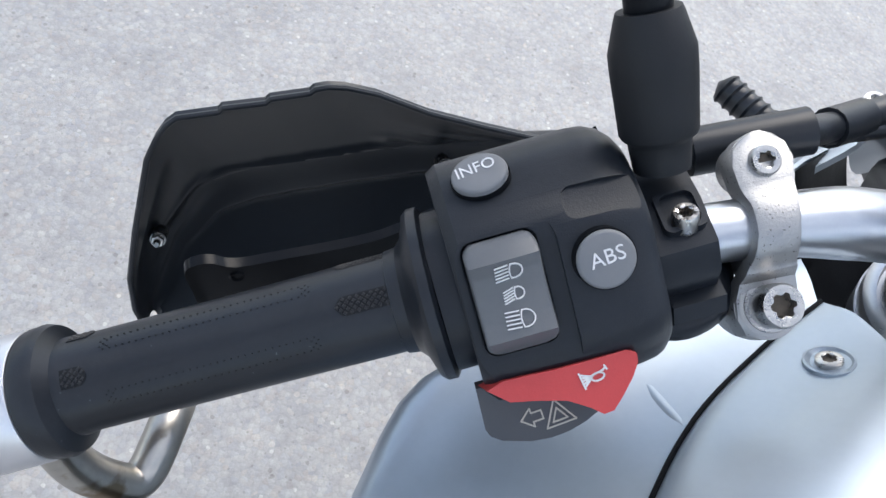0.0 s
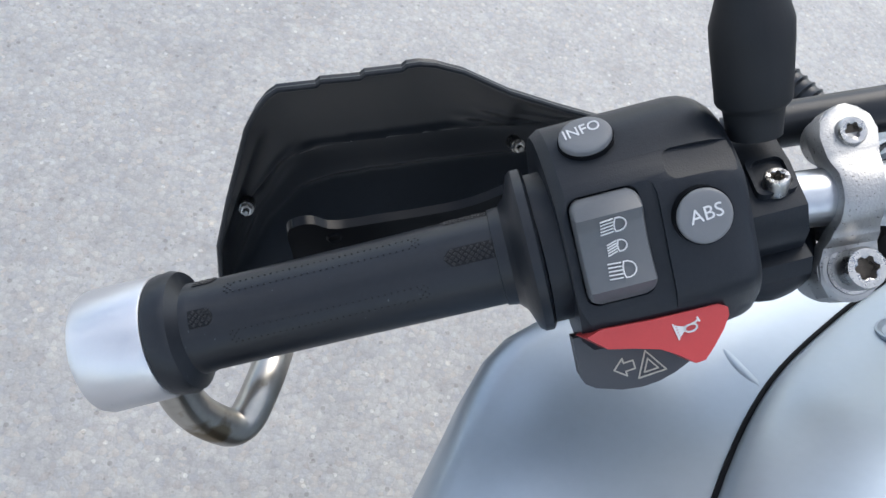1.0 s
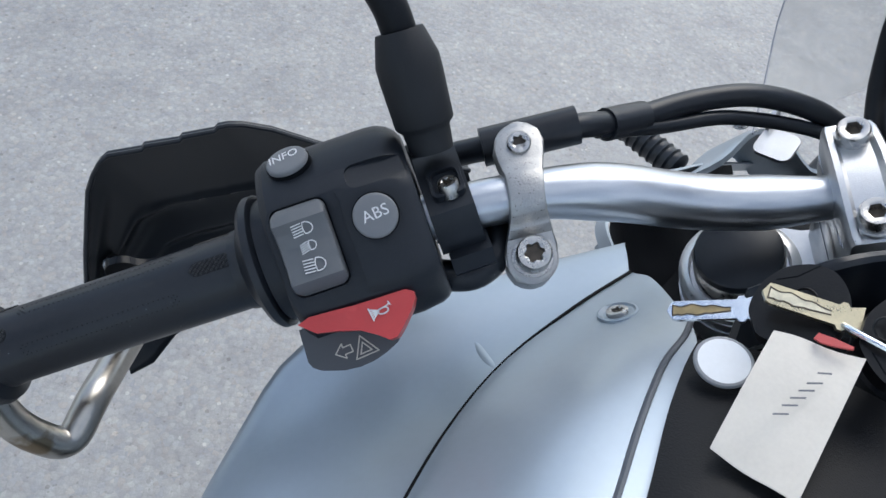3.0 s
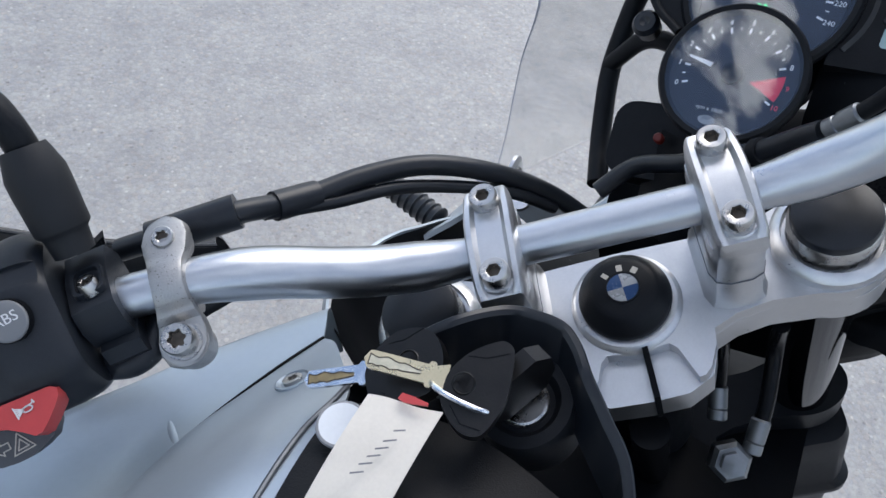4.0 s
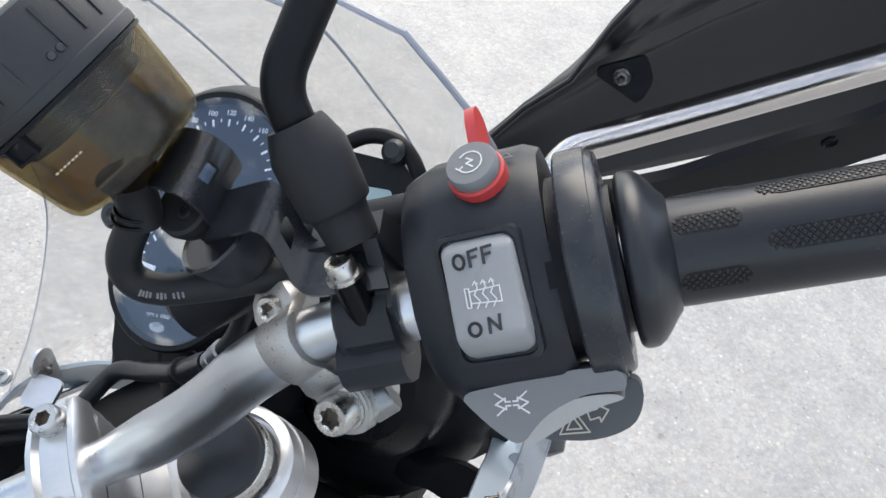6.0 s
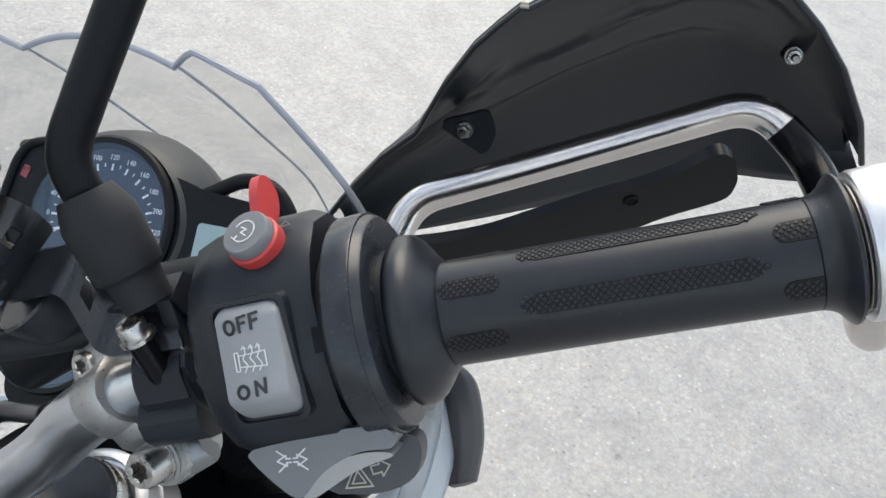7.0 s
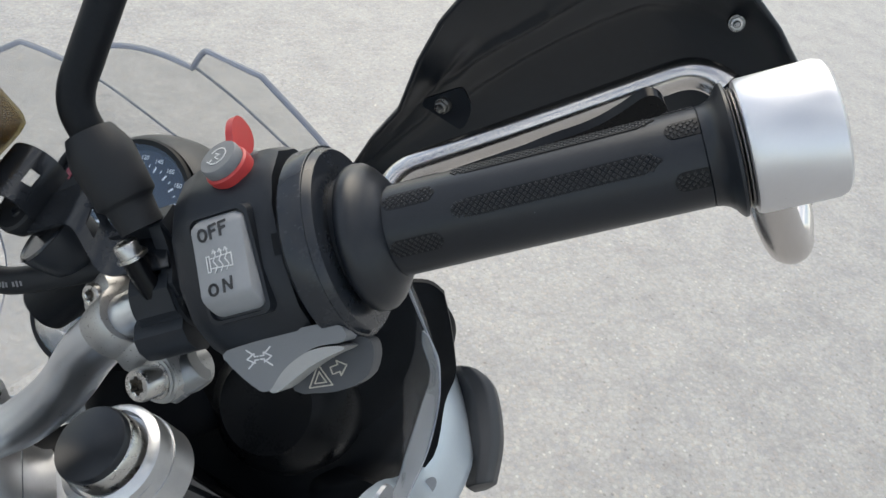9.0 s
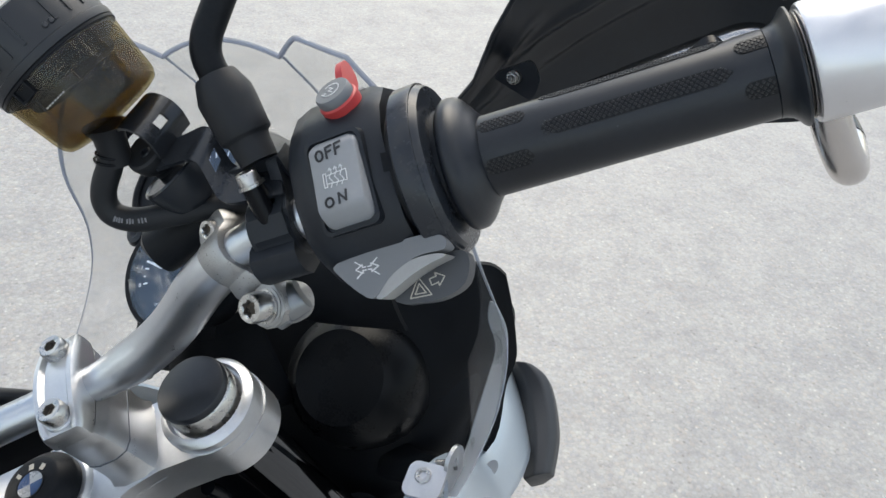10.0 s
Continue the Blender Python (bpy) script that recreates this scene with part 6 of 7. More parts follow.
# raised rubber collar round the lock's front
arc = curve_through([(-0.070, -0.104, -0.030), (-0.043, -0.090, -0.0055), (-0.0260, -0.066, -0.0060), (-0.010, -0.0605, -0.0058), (0.004, -0.0605, -0.0060), (0.0155, -0.067, -0.0085), (0.026, -0.076, -0.0135), (0.040, -0.083, -0.026), (0.055, -0.090, -0.042), (0.068, -0.108, -0.060)], 6)
loops = []
for i, p in enumerate(arc):
    t = (arc[min(i + 1, len(arc) - 1)] - arc[max(i - 1, 0)]).normalized()
    o = t.cross(V((0, -0.4, 0.92))).normalized() * -0.0028
    loops.append([p - o, p - o * 0.3 + V((0, 0, 0.0015)), p + o * 0.6 + V((0, 0, 0.0012)), p + o, p + o * 1.6 + V((0, -0.004, -0.034)), p - o * 1.2 + V((0, -0.002, -0.034))])
part("lock_collar", loft(loops), M_RUBBER, lock, "raised black rubber collar", BIKE)

# ---------------------------------------------------------------- instruments
DIAL_N = V((0, -0.735, 0.678))
TACH = axes((-0.0105, 0.1925, 0.0165), DIAL_N)
SPEEDO = axes((-0.0135, 0.2545, 0.0545), DIAL_N)
cluster = part("instrument_panel", lathe([(0.0, -0.062), (0.040, -0.062), (0.046, -0.052), (0.046, -0.040), (0.0, -0.040)], SPEEDO @ Matrix.Translation((0.0, -0.035, 0)), 40), M_PLASTIC, moto, "black twin-dial instrument panel", BIKE)
part("tachometer_housing", lathe([(0.0, -0.045), (0.034, -0.045), (0.043, -0.02), (0.0482, -0.004), (0.0482, 0.0035), (0.0468, 0.0055), (0.0435, 0.005), (0.0412, 0.0), (0.0, 0.0)], TACH, 64), M_PLASTIC, cluster, "round black dial housing", BIKE)
hood_rows = []
for r_h, z_h in ((0.0600, -0.0010), (0.0640, -0.0060), (0.0690, -0.0180), (0.0720, -0.0340), (0.0700, -0.0500)):
    hood_rows.append([SPEEDO @ V((r_h * math.cos(radians(a)) * (1.0 + 0.10 * max(0.0, math.cos(radians(a)))), r_h * math.sin(radians(a)), z_h)) for a in range(-30, 131, 10)])
part("dial_hood", surface(hood_rows, V((0, 0.003, -0.002)), 2), M_FAIRING, cluster, "grey plastic hood round the large dial", BIKE, 60)
part("speedometer_housing", lathe([(0.0, -0.050), (0.040, -0.050), (0.055, -0.022), (0.0605, -0.008), (0.0605, -0.0015), (0.0585, 0.001), (0.0545, 0.0005), (0.0515, -0.005), (0.0, -0.005)], SPEEDO, 64), M_PLASTIC, cluster, "round black dial housing", BIKE)


def dial(m, r, lo, hi, a_lo, a_hi, step, minor, nums, size, needle_at, lift, r_face):
    face = part("dial_face", lathe([(0.0, lift), (r_face, lift), (r_face, lift + 0.0003), (0.0, lift + 0.0003)], m, 56), M_FACE, cluster, "dark blue-black dial face", BIKE)
    ticks, ticks_red = [], []
    count = int(round((hi - lo) / minor))
    for i in range(count + 1):
        val = lo + i * minor
        a = radians(a_lo + (a_hi - a_lo) * (val - lo) / (hi - lo))
        major = abs(val / step - round(val / step)) < 1e-6
        r1, r0 = r * 0.84, r * (0.74 if major else 0.79)
        ticks.append(prism([(r0, -0.0007 if major else -0.0003), (r1, -0.0007 if major else -0.0003), (r1, 0.0007 if major else 0.0003), (r0, 0.0007 if major else 0.0003)], lift + 0.0004, lift + 0.0007, m @ Matrix.Rotation(a, 4, "Z")))
    part("scale_marks", merge(*ticks), M_DIALWHITE, cluster, "printed scale", BIKE)
    for val in nums:
        a = radians(a_lo + (a_hi - a_lo) * (val - lo) / (hi - lo))
        rr = r * (0.93 if size < 0.006 else 0.92)
        mm = m @ Matrix.Translation((rr * math.cos(a), rr * math.sin(a), lift + 0.0006))
        part("numeral", words(str(val), size, mm, 0.0002), M_REDPRINT if val in (9, 10) else M_DIALWHITE, cluster, "", BIKE)
    a = radians(a_lo + (a_hi - a_lo) * (needle_at - lo) / (hi - lo))
    part("needle", prism([(0.38 * r, -0.0016), (0.80 * r, -0.0007), (0.80 * r, 0.0007), (0.38 * r, 0.0016)], lift + 0.0022, lift + 0.0030, m @ Matrix.Rotation(a, 4, "Z")), M_DIALWHITE, cluster, "white needle", BIKE)
    part("needle_hub", lathe([(0.0, lift), (0.0075, lift), (0.007, lift + 0.0035), (0.0, lift + 0.004)], m, 28), M_PLASTIC, cluster, "", BIKE)
    return face


dial(TACH, 0.0390, 0, 10, 202.6, -25, 1, 0.5, range(0, 11), 0.0050, 1.45, 0.0, 0.0412)
red = [(0.30 * 0.0435 * math.cos(radians(-18)), 0.20 * 0.0435 * math.sin(radians(-18)))] + [(0.0332 * math.cos(radians(x)), 0.0332 * math.sin(radians(x))) for x in (11, 4, -4, -12, -20)]
part("red_sector", prism(red, 0.0004, 0.0009, TACH), M_REDPRINT, cluster, "red sector of the rev counter", BIKE)
part("lettering", words("rpm x 1000", 0.0038, TACH @ Matrix.Translation((-0.006, -0.026, 0.0005)), 0.0002), M_WHITE, cluster, "printed words", BIKE)
part("logo_mark", prism(ellipse(0.0058, 0.0032, 24), 0.0003, 0.0006, TACH @ Matrix.Translation((-0.005, -0.0335, 0))), M_ROUNDWHITE, cluster, "", BIKE)
dial(SPEEDO, 0.0490, 0, 240, 199, -18.6, 20, 10, range(0, 241, 20), 0.0052, 1, -0.005, 0.0515)
part("lettering", words("km/h", 0.0036, SPEEDO @ Matrix.Translation((0.0, 0.018, -0.0044)), 0.0002), M_WHITE, cluster, "printed words", BIKE)
part("neutral_lamp", words("N", 0.0080, SPEEDO @ Matrix.Translation((-0.0022, -0.0135, -0.0042)), 0.0004, 0.0006), M_GREEN, cluster, "lit green neutral lamp", BIKE)
tg = part("glass", lathe([(0.0, 0.0044), (0.0438, 0.0044), (0.0438, 0.0050), (0.0, 0.0050)], TACH, 56), M_GLASS, cluster, "clear dial glass", BIKE)
sg = part("glass", lathe([(0.0, 0.0), (0.055, 0.0), (0.055, 0.0006), (0.0, 0.0006)], SPEEDO, 56), M_GLASS, cluster, "clear dial glass", BIKE)
tg.visible_shadow = sg.visible_shadow = False
# display beside the speedometer and the warning-lamp panel
warn = [(-0.052, 0.050), (-0.070, 0.046), (-0.0785, 0.034), (-0.0835, -0.004), (-0.0800, -0.018), (-0.0700, -0.030), (-0.0500, -0.042), (-0.040, -0.036), (-0.046, 0.0)]
part("warning_panel", prism(warn, -0.030, -0.002, SPEEDO, 0.003, 3), M_PLASTIC, cluster, "black warning-lamp panel", BIKE)
part("warning_rim", tube([SPEEDO @ V((p.x, p.y, -0.001)) for p in rounded([V((*p, 0)) for p in warn[:7]], 0.008, 4)], 0.0032, 10), M_PLASTIC, cluster, "", BIKE)
part("warning_lamp", prism(round_rect(0.0065, 0.0085, 0.001), -0.0022, -0.0012, SPEEDO @ Matrix.Translation((-0.0690, 0.0250, 0)) @ Matrix.Rotation(radians(-14), 4, "Z")), material("unlit_red_lamp", (0.16, 0.02, 0.03), 0.3, vary=0.1), cluster, "unlit red warning lamp", BIKE)
disp = [(0.050, -0.042), (0.125, -0.038), (0.139, -0.026), (0.141, 0.020), (0.130, 0.030), (0.075, 0.034), (0.050, 0.040)]
part("display_panel", prism(disp, -0.030, -0.004, SPEEDO, 0.004, 3), M_PLASTIC, cluster, "black display panel", BIKE)
part("display_glass", prism(round_rect(0.050, 0.036, 0.003), -0.0042, -0.0036, SPEEDO @ Matrix.Translation((0.102, -0.006, 0))), material("lcd_glass", (0.26, 0.36, 0.38), 0.10, vary=0.05), cluster, "pale blue display", BIKE)
part("display_arm", tube(rounded([SPEEDO @ V(p) for p in ((0.070, 0.030, -0.012), (0.104, 0.046, -0.004), (0.126, 0.044, -0.004), (0.142, 0.026, -0.008), (0.146, -0.005, -0.016))], 0.012, 5), 0.0052, 12), M_PLASTIC, cluster, "black bent holder arm", BIKE)
part("arm_boss", lathe([(0.0, -0.010), (0.008, -0.010), (0.008, 0.002), (0.005, 0.005), (0.0, 0.005)], SPEEDO @ Matrix.Translation((0.124, 0.036, 0)), 20), M_RUBBER, cluster, "", BIKE)
part("rubber_bush", lathe([(0.0, -0.012), (0.0095, -0.012), (0.0105, 0.0), (0.008, 0.004), (0.004, 0.0045), (0.0, 0.002)], SPEEDO @ Matrix.Translation((-0.0790, -0.0380, -0.010)), 24), M_RUBBER, cluster, "black rubber bush", BIKE)
part("back_panel", surface([[V(p) for p in row] for row in (
    [(0.030, 0.262, 0.030), (0.075, 0.255, 0.045), (0.115, 0.250, 0.052), (0.150, 0.258, 0.040)],
    [(0.034, 0.232, 0.004), (0.075, 0.225, 0.012), (0.115, 0.222, 0.016), (0.155, 0.232, 0.004)],
    [(0.034, 0.222, -0.015), (0.075, 0.216, -0.013), (0.115, 0.216, -0.012), (0.158, 0.230, -0.016)],
    [(0.034, 0.228, -0.032), (0.075, 0.222, -0.031), (0.115, 0.222, -0.030), (0.160, 0.236, -0.036)])], V((0, 0.006, -0.004))), M_DARK, cluster, "", BIKE)
part("lamp_housing", prism(round_rect(0.062, 0.060, 0.016, 5), -0.036, -0.006, axes((-0.0680, 0.2060, -0.0560), DIAL_N) @ Matrix.Rotation(radians(8), 4, "Z"), 0.009, 4), M_PLASTIC, cluster, "rounded black lamp housing", BIKE)
part("alarm_lamp", lathe([(0.0, -0.006), (0.0038, -0.006), (0.0038, 0.0), (0.0026, 0.0014), (0.0, 0.0018)], axes((-0.0565, 0.1973, -0.0475), DIAL_N), 20), M_REDLED, cluster, "small red lamp", BIKE)
part("under_panel", surface([[V(p) for p in row] for row in (
    [(-0.060, 0.215, -0.050), (-0.03, 0.190, -0.040), (0.01, 0.180, -0.035), (0.045, 0.205, -0.030)],
    [(-0.066, 0.205, -0.085), (-0.03, 0.175, -0.070), (0.01, 0.170, -0.068), (0.045, 0.215, -0.070)],
    [(-0.070, 0.205, -0.12), (-0.03, 0.165, -0.115), (0.01, 0.165, -0.112), (0.045, 0.225, -0.12)])], V((0, 0.004, -0.004))), M_DARK, cluster, "", BIKE)
part("holder", tube(rounded([(-0.100, 0.300, 0.075), (-0.128, 0.295, 0.010), (-0.136, 0.276, -0.045), (-0.122, 0.240, -0.090), (-0.105, 0.205, -0.110)], 0.02, 6), 0.0085, 14), M_PLASTIC, cluster, "black bent instrument holder", BIKE)
part("holder", tube(rounded([(-0.136, 0.276, -0.040), (-0.100, 0.262, 0.000), (-0.060, 0.250, 0.0)], 0.02, 6), 0.0075, 12), M_PLASTIC, cluster, "", BIKE)

# ---------------------------------------------------------------- windscreen: rows from the top down: edge point and middle point
SCREEN = [((0.130, 0.262, 0.166), (0.286, 0.166)), ((0.175, 0.263, 0.111), (0.325, 0.128)), ((0.199, 0.266, 0.055), (0.375, 0.070)), ((0.209, 0.279, -0.005), (0.425, 0.010)),
          ((0.224, 0.276, -0.060), (0.450, -0.035)), ((0.212, 0.215, -0.100), (0.470, -0.080)), ((0.1945, 0.160, -0.116), (0.480, -0.11))]
DRIFT = curve_through([V((d, 0, 0)) for d in (0, 0, 0, 0, 0, 0.011, 0.0145)], 4)  # the screen sits slightly askew at its foot
NC = 72


def crest(x):
    """Height of the top edge: an arch in the middle, a notch at each side of it, then a shoulder."""
    a = abs(x)
    if a < 0.058:
        return 0.0140 * (1 - (a / 0.058) ** 2) - 0.0060
    if a < 0.084:
        k = (a - 0.058) / 0.026
        return -0.0060 + 0.0175 * (0.65 * k + 0.35 * math.sin(k * math.pi / 2))
    return 0.0115 * max(0.0, 1 - (a - 0.084) / 0.046) ** 1.3


rows = []
edge_rows = curve_through([V((*e,)) for e, c in SCREEN], 4)
mid_rows = curve_through([V((0, *c)) for e, c in SCREEN], 4)
FLARE = curve_through([e for e, c in SCREEN[:3]] + [(0.2110, 0.277, -0.008), (0.2325, 0.2590, -0.053), (0.2300, 0.2310, -0.099), (0.2235, 0.1900, -0.123)], 4)  # the right edge
for e, f, c, d in zip(edge_rows, FLARE, mid_rows, DRIFT):
    rows.append([V((g.x * abs(t) * (1 if t > 0 else -1) + (d.x * -t if t < 0 else 0), c.y + (g.y - c.y) * t * t, c.z + (g.z - c.z) * t * t)) for t, g in ((-1 + 2 * i / NC, e if 2 * i < NC else f) for i in range(NC + 1))])
rows[0] = [p + V((0, -0.4, 1)) * crest(p.x) for p in rows[0]]
bm = bmesh.new()
back = [[bm.verts.new(p) for p in r] for r in rows]
front = [[bm.verts.new(p + V((0, 0.003, 0.002))) for p in r] for r in rows]
for i in range(len(rows) - 1):
    for j in range(NC):
        bm.faces.new((back[i][j], back[i][j + 1], back[i + 1][j + 1], back[i + 1][j]))
        bm.faces.new((front[i][j], front[i + 1][j], front[i + 1][j + 1], front[i][j + 1]))
screen = part("windscreen", bm, M_SCREEN, moto, "clear plastic windscreen with a notched top edge", BIKE, 60)
screen.visible_shadow = False
# frosted strip folded in behind the right edge
out_pts = curve_through([(0.2200, 0.2720, -0.0240), (0.2286, 0.2670, -0.0385), (0.2325, 0.2600, -0.0500), (0.2319, 0.2531, -0.0741), (0.2300, 0.2321, -0.0989), (0.2283, 0.2057, -0.1083), (0.2225, 0.1891, -0.1239), (0.2170, 0.1760, -0.1330)], 5)
in_pts = curve_through([(0.2140, 0.2780, -0.0270), (0.2010, 0.3000, -0.0590), (0.2085, 0.2930, -0.0805), (0.2116, 0.2643, -0.0910), (0.2111, 0.2334, -0.1091), (0.2076, 0.2232, -0.1256), (0.2060, 0.1980, -0.1330), (0.2050, 0.1800, -0.1370)], 5)
fl = part("screen_flank", loft([[p, p + (q - p) * 0.5 + V((0.0010, -0.0010, 0.0005)), q, q + V((0.0006, 0.0010, 0)), p + (q - p) * 0.5 + V((0.0016, 0.0, 0.0005)), p + V((0.0006, 0.0010, 0))] for p, q in zip(out_pts, in_pts)]), M_FROST, screen, "frosted bent flank of the screen", BIKE, 60)
fl.visible_shadow = False
part("flank_edge", tube(in_pts, 0.0007, 6), M_EDGE, fl, "polished inner edge", BIKE)
for side in (-1, 1):
    crease = []
    for r in rows[:21]:
        q = NC / 2 * (1 + side * 0.0585 / r[-1].x)
        j = min(int(q), NC - 1)
        crease.append(r[j] + (r[j + 1] - r[j]) * (q - j))
    part("screen_crease", tube([p + V((0, 0.0012, 0.001)) for p in crease], 0.0011, 6), M_EDGE, screen, "crease in the clear plastic", BIKE)
rim_pts = [r[-1] for r in rows[::-1]][:-1] + rows[0][::-1] + [r[0] for r in rows][1:]
low_n = len(rows) - 4
part("screen_edge", tube([p + V((0, 0.0015, 0.001)) for p in rim_pts], [0.0007 + 0.0014 * min(1.0, max(0.0, min(i, len(rim_pts) - 1 - i) - low_n * 0.45) / (low_n * 0.4)) for i in range(len(rim_pts))], 8), M_EDGE, screen, "bluish polished edge", BIKE)
for s in (-1, 1):
    at = V((-0.1765, 0.1945, -0.1175)) if s < 0 else V((0.2100, 0.1900, -0.1140))
    arch_out = [(-0.0125, -0.026), (0.0125, -0.026), (0.0125, 0.0)] + [(0.0125 * math.cos(radians(a)), 0.002 + 0.0125 * math.sin(radians(a))) for a in range(0, 181, 15)] + [(-0.0125, 0.0)]
    stand = axes(at + V((s * 0.0018, 0, 0)), (s, -0.10, -0.10 * s if s > 0 else 0.05), (0, 1, 0))
    if stand.col[1].z < 0:
        arch_out = [(x, -y) for x, y in arch_out][::-1]
    tab = prism(arch_out, -0.0015, 0.0015, stand, 0.0007)
    foot = prism(round_rect(0.030, 0.027, 0.007, 6), -0.0016, 0.0016, axes((at.x - s * 0.0125, 0.1690 if s > 0 else 0.1745, -0.1165 if s > 0 else -0.1250), (0, -0.38, 0.92)), 0.0008)
    part("screen_tab", merge(tab, foot), M_CAST, screen, "grey screen tab", BIKE)
    nut = axes(at, (s * -0.85, -0.45, 0.1))
    part("screen_bolt", merge(lathe([(0.0, -0.004), (0.0055, -0.004), (0.0055, 0.003), (0.0, 0.003)], nut, 6), lathe([(0.0, 0.0), (0.0026, 0.0), (0.0026, 0.012), (0.0, 0.012)], nut, 14)), M_BOLT, screen, "dull steel screen nut", BIKE)
    # side cowl carrying the screen
    cowl = part("side_cowl", surface([[V((s * r, g, h)) for r, g, h in row] for row in (
        [(0.209, 0.020, -0.142), (0.215, 0.020, -0.150), (0.224, 0.020, -0.166)],
        [(0.200, 0.073, -0.128), (0.208, 0.073, -0.134), (0.222, 0.073, -0.156)],
        [(0.187, 0.130, -0.126), (0.195, 0.130, -0.131), (0.217, 0.130, -0.153)],
        [(0.186, 0.184, -0.124), (0.194, 0.184, -0.1295), (0.215, 0.184, -0.153)],
        [(0.178, 0.240, -0.156), (0.190, 0.240, -0.168), (0.209, 0.240, -0.196)],
        [(0.162, 0.313, -0.220), (0.182, 0.313, -0.237), (0.200, 0.313, -0.266)],
        [(0.150, 0.420, -0.230), (0.166, 0.420, -0.255), (0.182, 0.420, -0.297)],
        [(0.1365, 0.490, -0.252), (0.139, 0.490, -0.258), (0.142, 0.490, -0.266)])], V((s * -0.002, 0, -0.004))), M_PAINT, moto, "satin silver-blue side cowl", BIKE, 60)
    part("cowl_recess", prism(ellipse(0.009, 0.0055, 20), -0.002, 0.0008, axes((s * 0.182, 0.313, -0.237), (s * 0.55, -0.45, 0.7), (0, 1, 0))), M_FORK, cowl, "", BIKE)
    stem = [(0.0, 0.0)]
    for k in range(9):
        stem += [(0.0115, 0.004 + k * 0.008), (0.0130, 0.006 + k * 0.008), (0.0115, 0.0085 + k * 0.008)]
    part("signal_stem", lathe(stem + [(0.0, 0.079)], axes((s * 0.218, 0.185, -0.188), (s * 0.85, -0.10, -0.10)) if s > 0 else axes((-0.225, 0.150, -0.165), (-0.85, 0.1, 0.2)), 24), M_RUBBER, cowl, "ribbed black rubber signal stem", BIKE)
    part("cowl_screw", screw(axes((s * 0.1955, 0.1720, -0.1155), (0, -0.38, 0.92)), 0.0062, 0.0035, "torx", 0.0075), M_STEEL, cowl, "steel screw", BIKE)

# dark inner fairing and headlamp back
inner = part("inner_fairing", surface([[V(p) for p in row] for row in (
    [(-0.115, 0.268, -0.125), (-0.08, 0.290, -0.10), (0.0, 0.330, -0.07), (0.10, 0.330, -0.06), (0.166, 0.360, -0.070), (0.172, 0.402, -0.100)],
    [(-0.12, 0.255, -0.20), (-0.08, 0.250, -0.19), (0.0, 0.240, -0.18), (0.09, 0.245, -0.18), (0.165, 0.290, -0.16), (0.180, 0.402, -0.130)],
    [(-0.12, 0.27, -0.26), (-0.08, 0.27, -0.28), (0.0, 0.26, -0.28), (0.09, 0.262, -0.26), (0.150, 0.31, -0.235), (0.160, 0.40, -0.200)])], V((0, 0.006, 0))), M_DARK, moto, "dark inner fairing", BIKE, 60)
part("headlamp_back", lathe([(0.0, 0.02), (0.040, 0.02), (0.056, 0.004), (0.062, -0.02), (0.062, -0.06)], axes((0.088, 0.250, -0.105), (0.1, -0.80, 0.6)), 48), M_LAMPBACK, inner, "round black headlamp back", BIKE)
part("floor", surface([[V(p) for p in row] for row in (
    [(-0.15, -0.10, -0.14), (-0.10, -0.10, -0.15), (0.0, -0.10, -0.16), (0.125, -0.06, -0.17)],
    [(-0.16, 0.00, -0.16), (-0.10, 0.00, -0.20), (0.0, 0.0, -0.24), (0.128, 0.0, -0.24)],
    [(-0.17, 0.12, -0.17), (-0.10, 0.12, -0.22), (0.0, 0.12, -0.26), (0.115, 0.12, -0.27)],
    [(-0.18, 0.24, -0.20), (-0.10, 0.24, -0.24), (0.0, 0.24, -0.285), (0.100, 0.24, -0.285)],
    [(-0.17, 0.36, -0.26), (-0.10, 0.36, -0.30), (0.0, 0.36, -0.33), (0.090, 0.34, -0.33)])], V((0, 0, -0.01))), M_DARK, inner, "", BIKE)
for s in (-1, 1):
    # dark grey side piece lying on the cowl's outer edge
    edge = [(0.132, 0.492, -0.250), (0.150, 0.4621, -0.2770), (0.172, 0.4182, -0.2970), (0.180, 0.392, -0.3236)]
    outer = [(0.165, 0.4794, -0.2351), (0.186, 0.4750, -0.2520), (0.204, 0.4420, -0.2893), (0.2095, 0.3988, -0.3122)]
    rings = []
    for (a, b) in zip(curve_through(edge, 5), curve_through(outer, 5)):
        m_ = (a + b) / 2
        up, dn = V((0, -0.010, 0.010)), V((0, 0.020, -0.030))
        rings.append([V((s * p.x, p.y, p.z)) for p in (a, a + (b - a) * 0.25 + up * 0.5, m_ + up, a + (b - a) * 0.85 + up * 0.7, b, b + dn * 0.5, m_ + dn, a + dn)])
    part("front_signal", carve(loft(rings), [], 0.006, 4, 20), M_FAIRING, moto, "dark grey plastic side piece of the fairing", BIKE, 50)
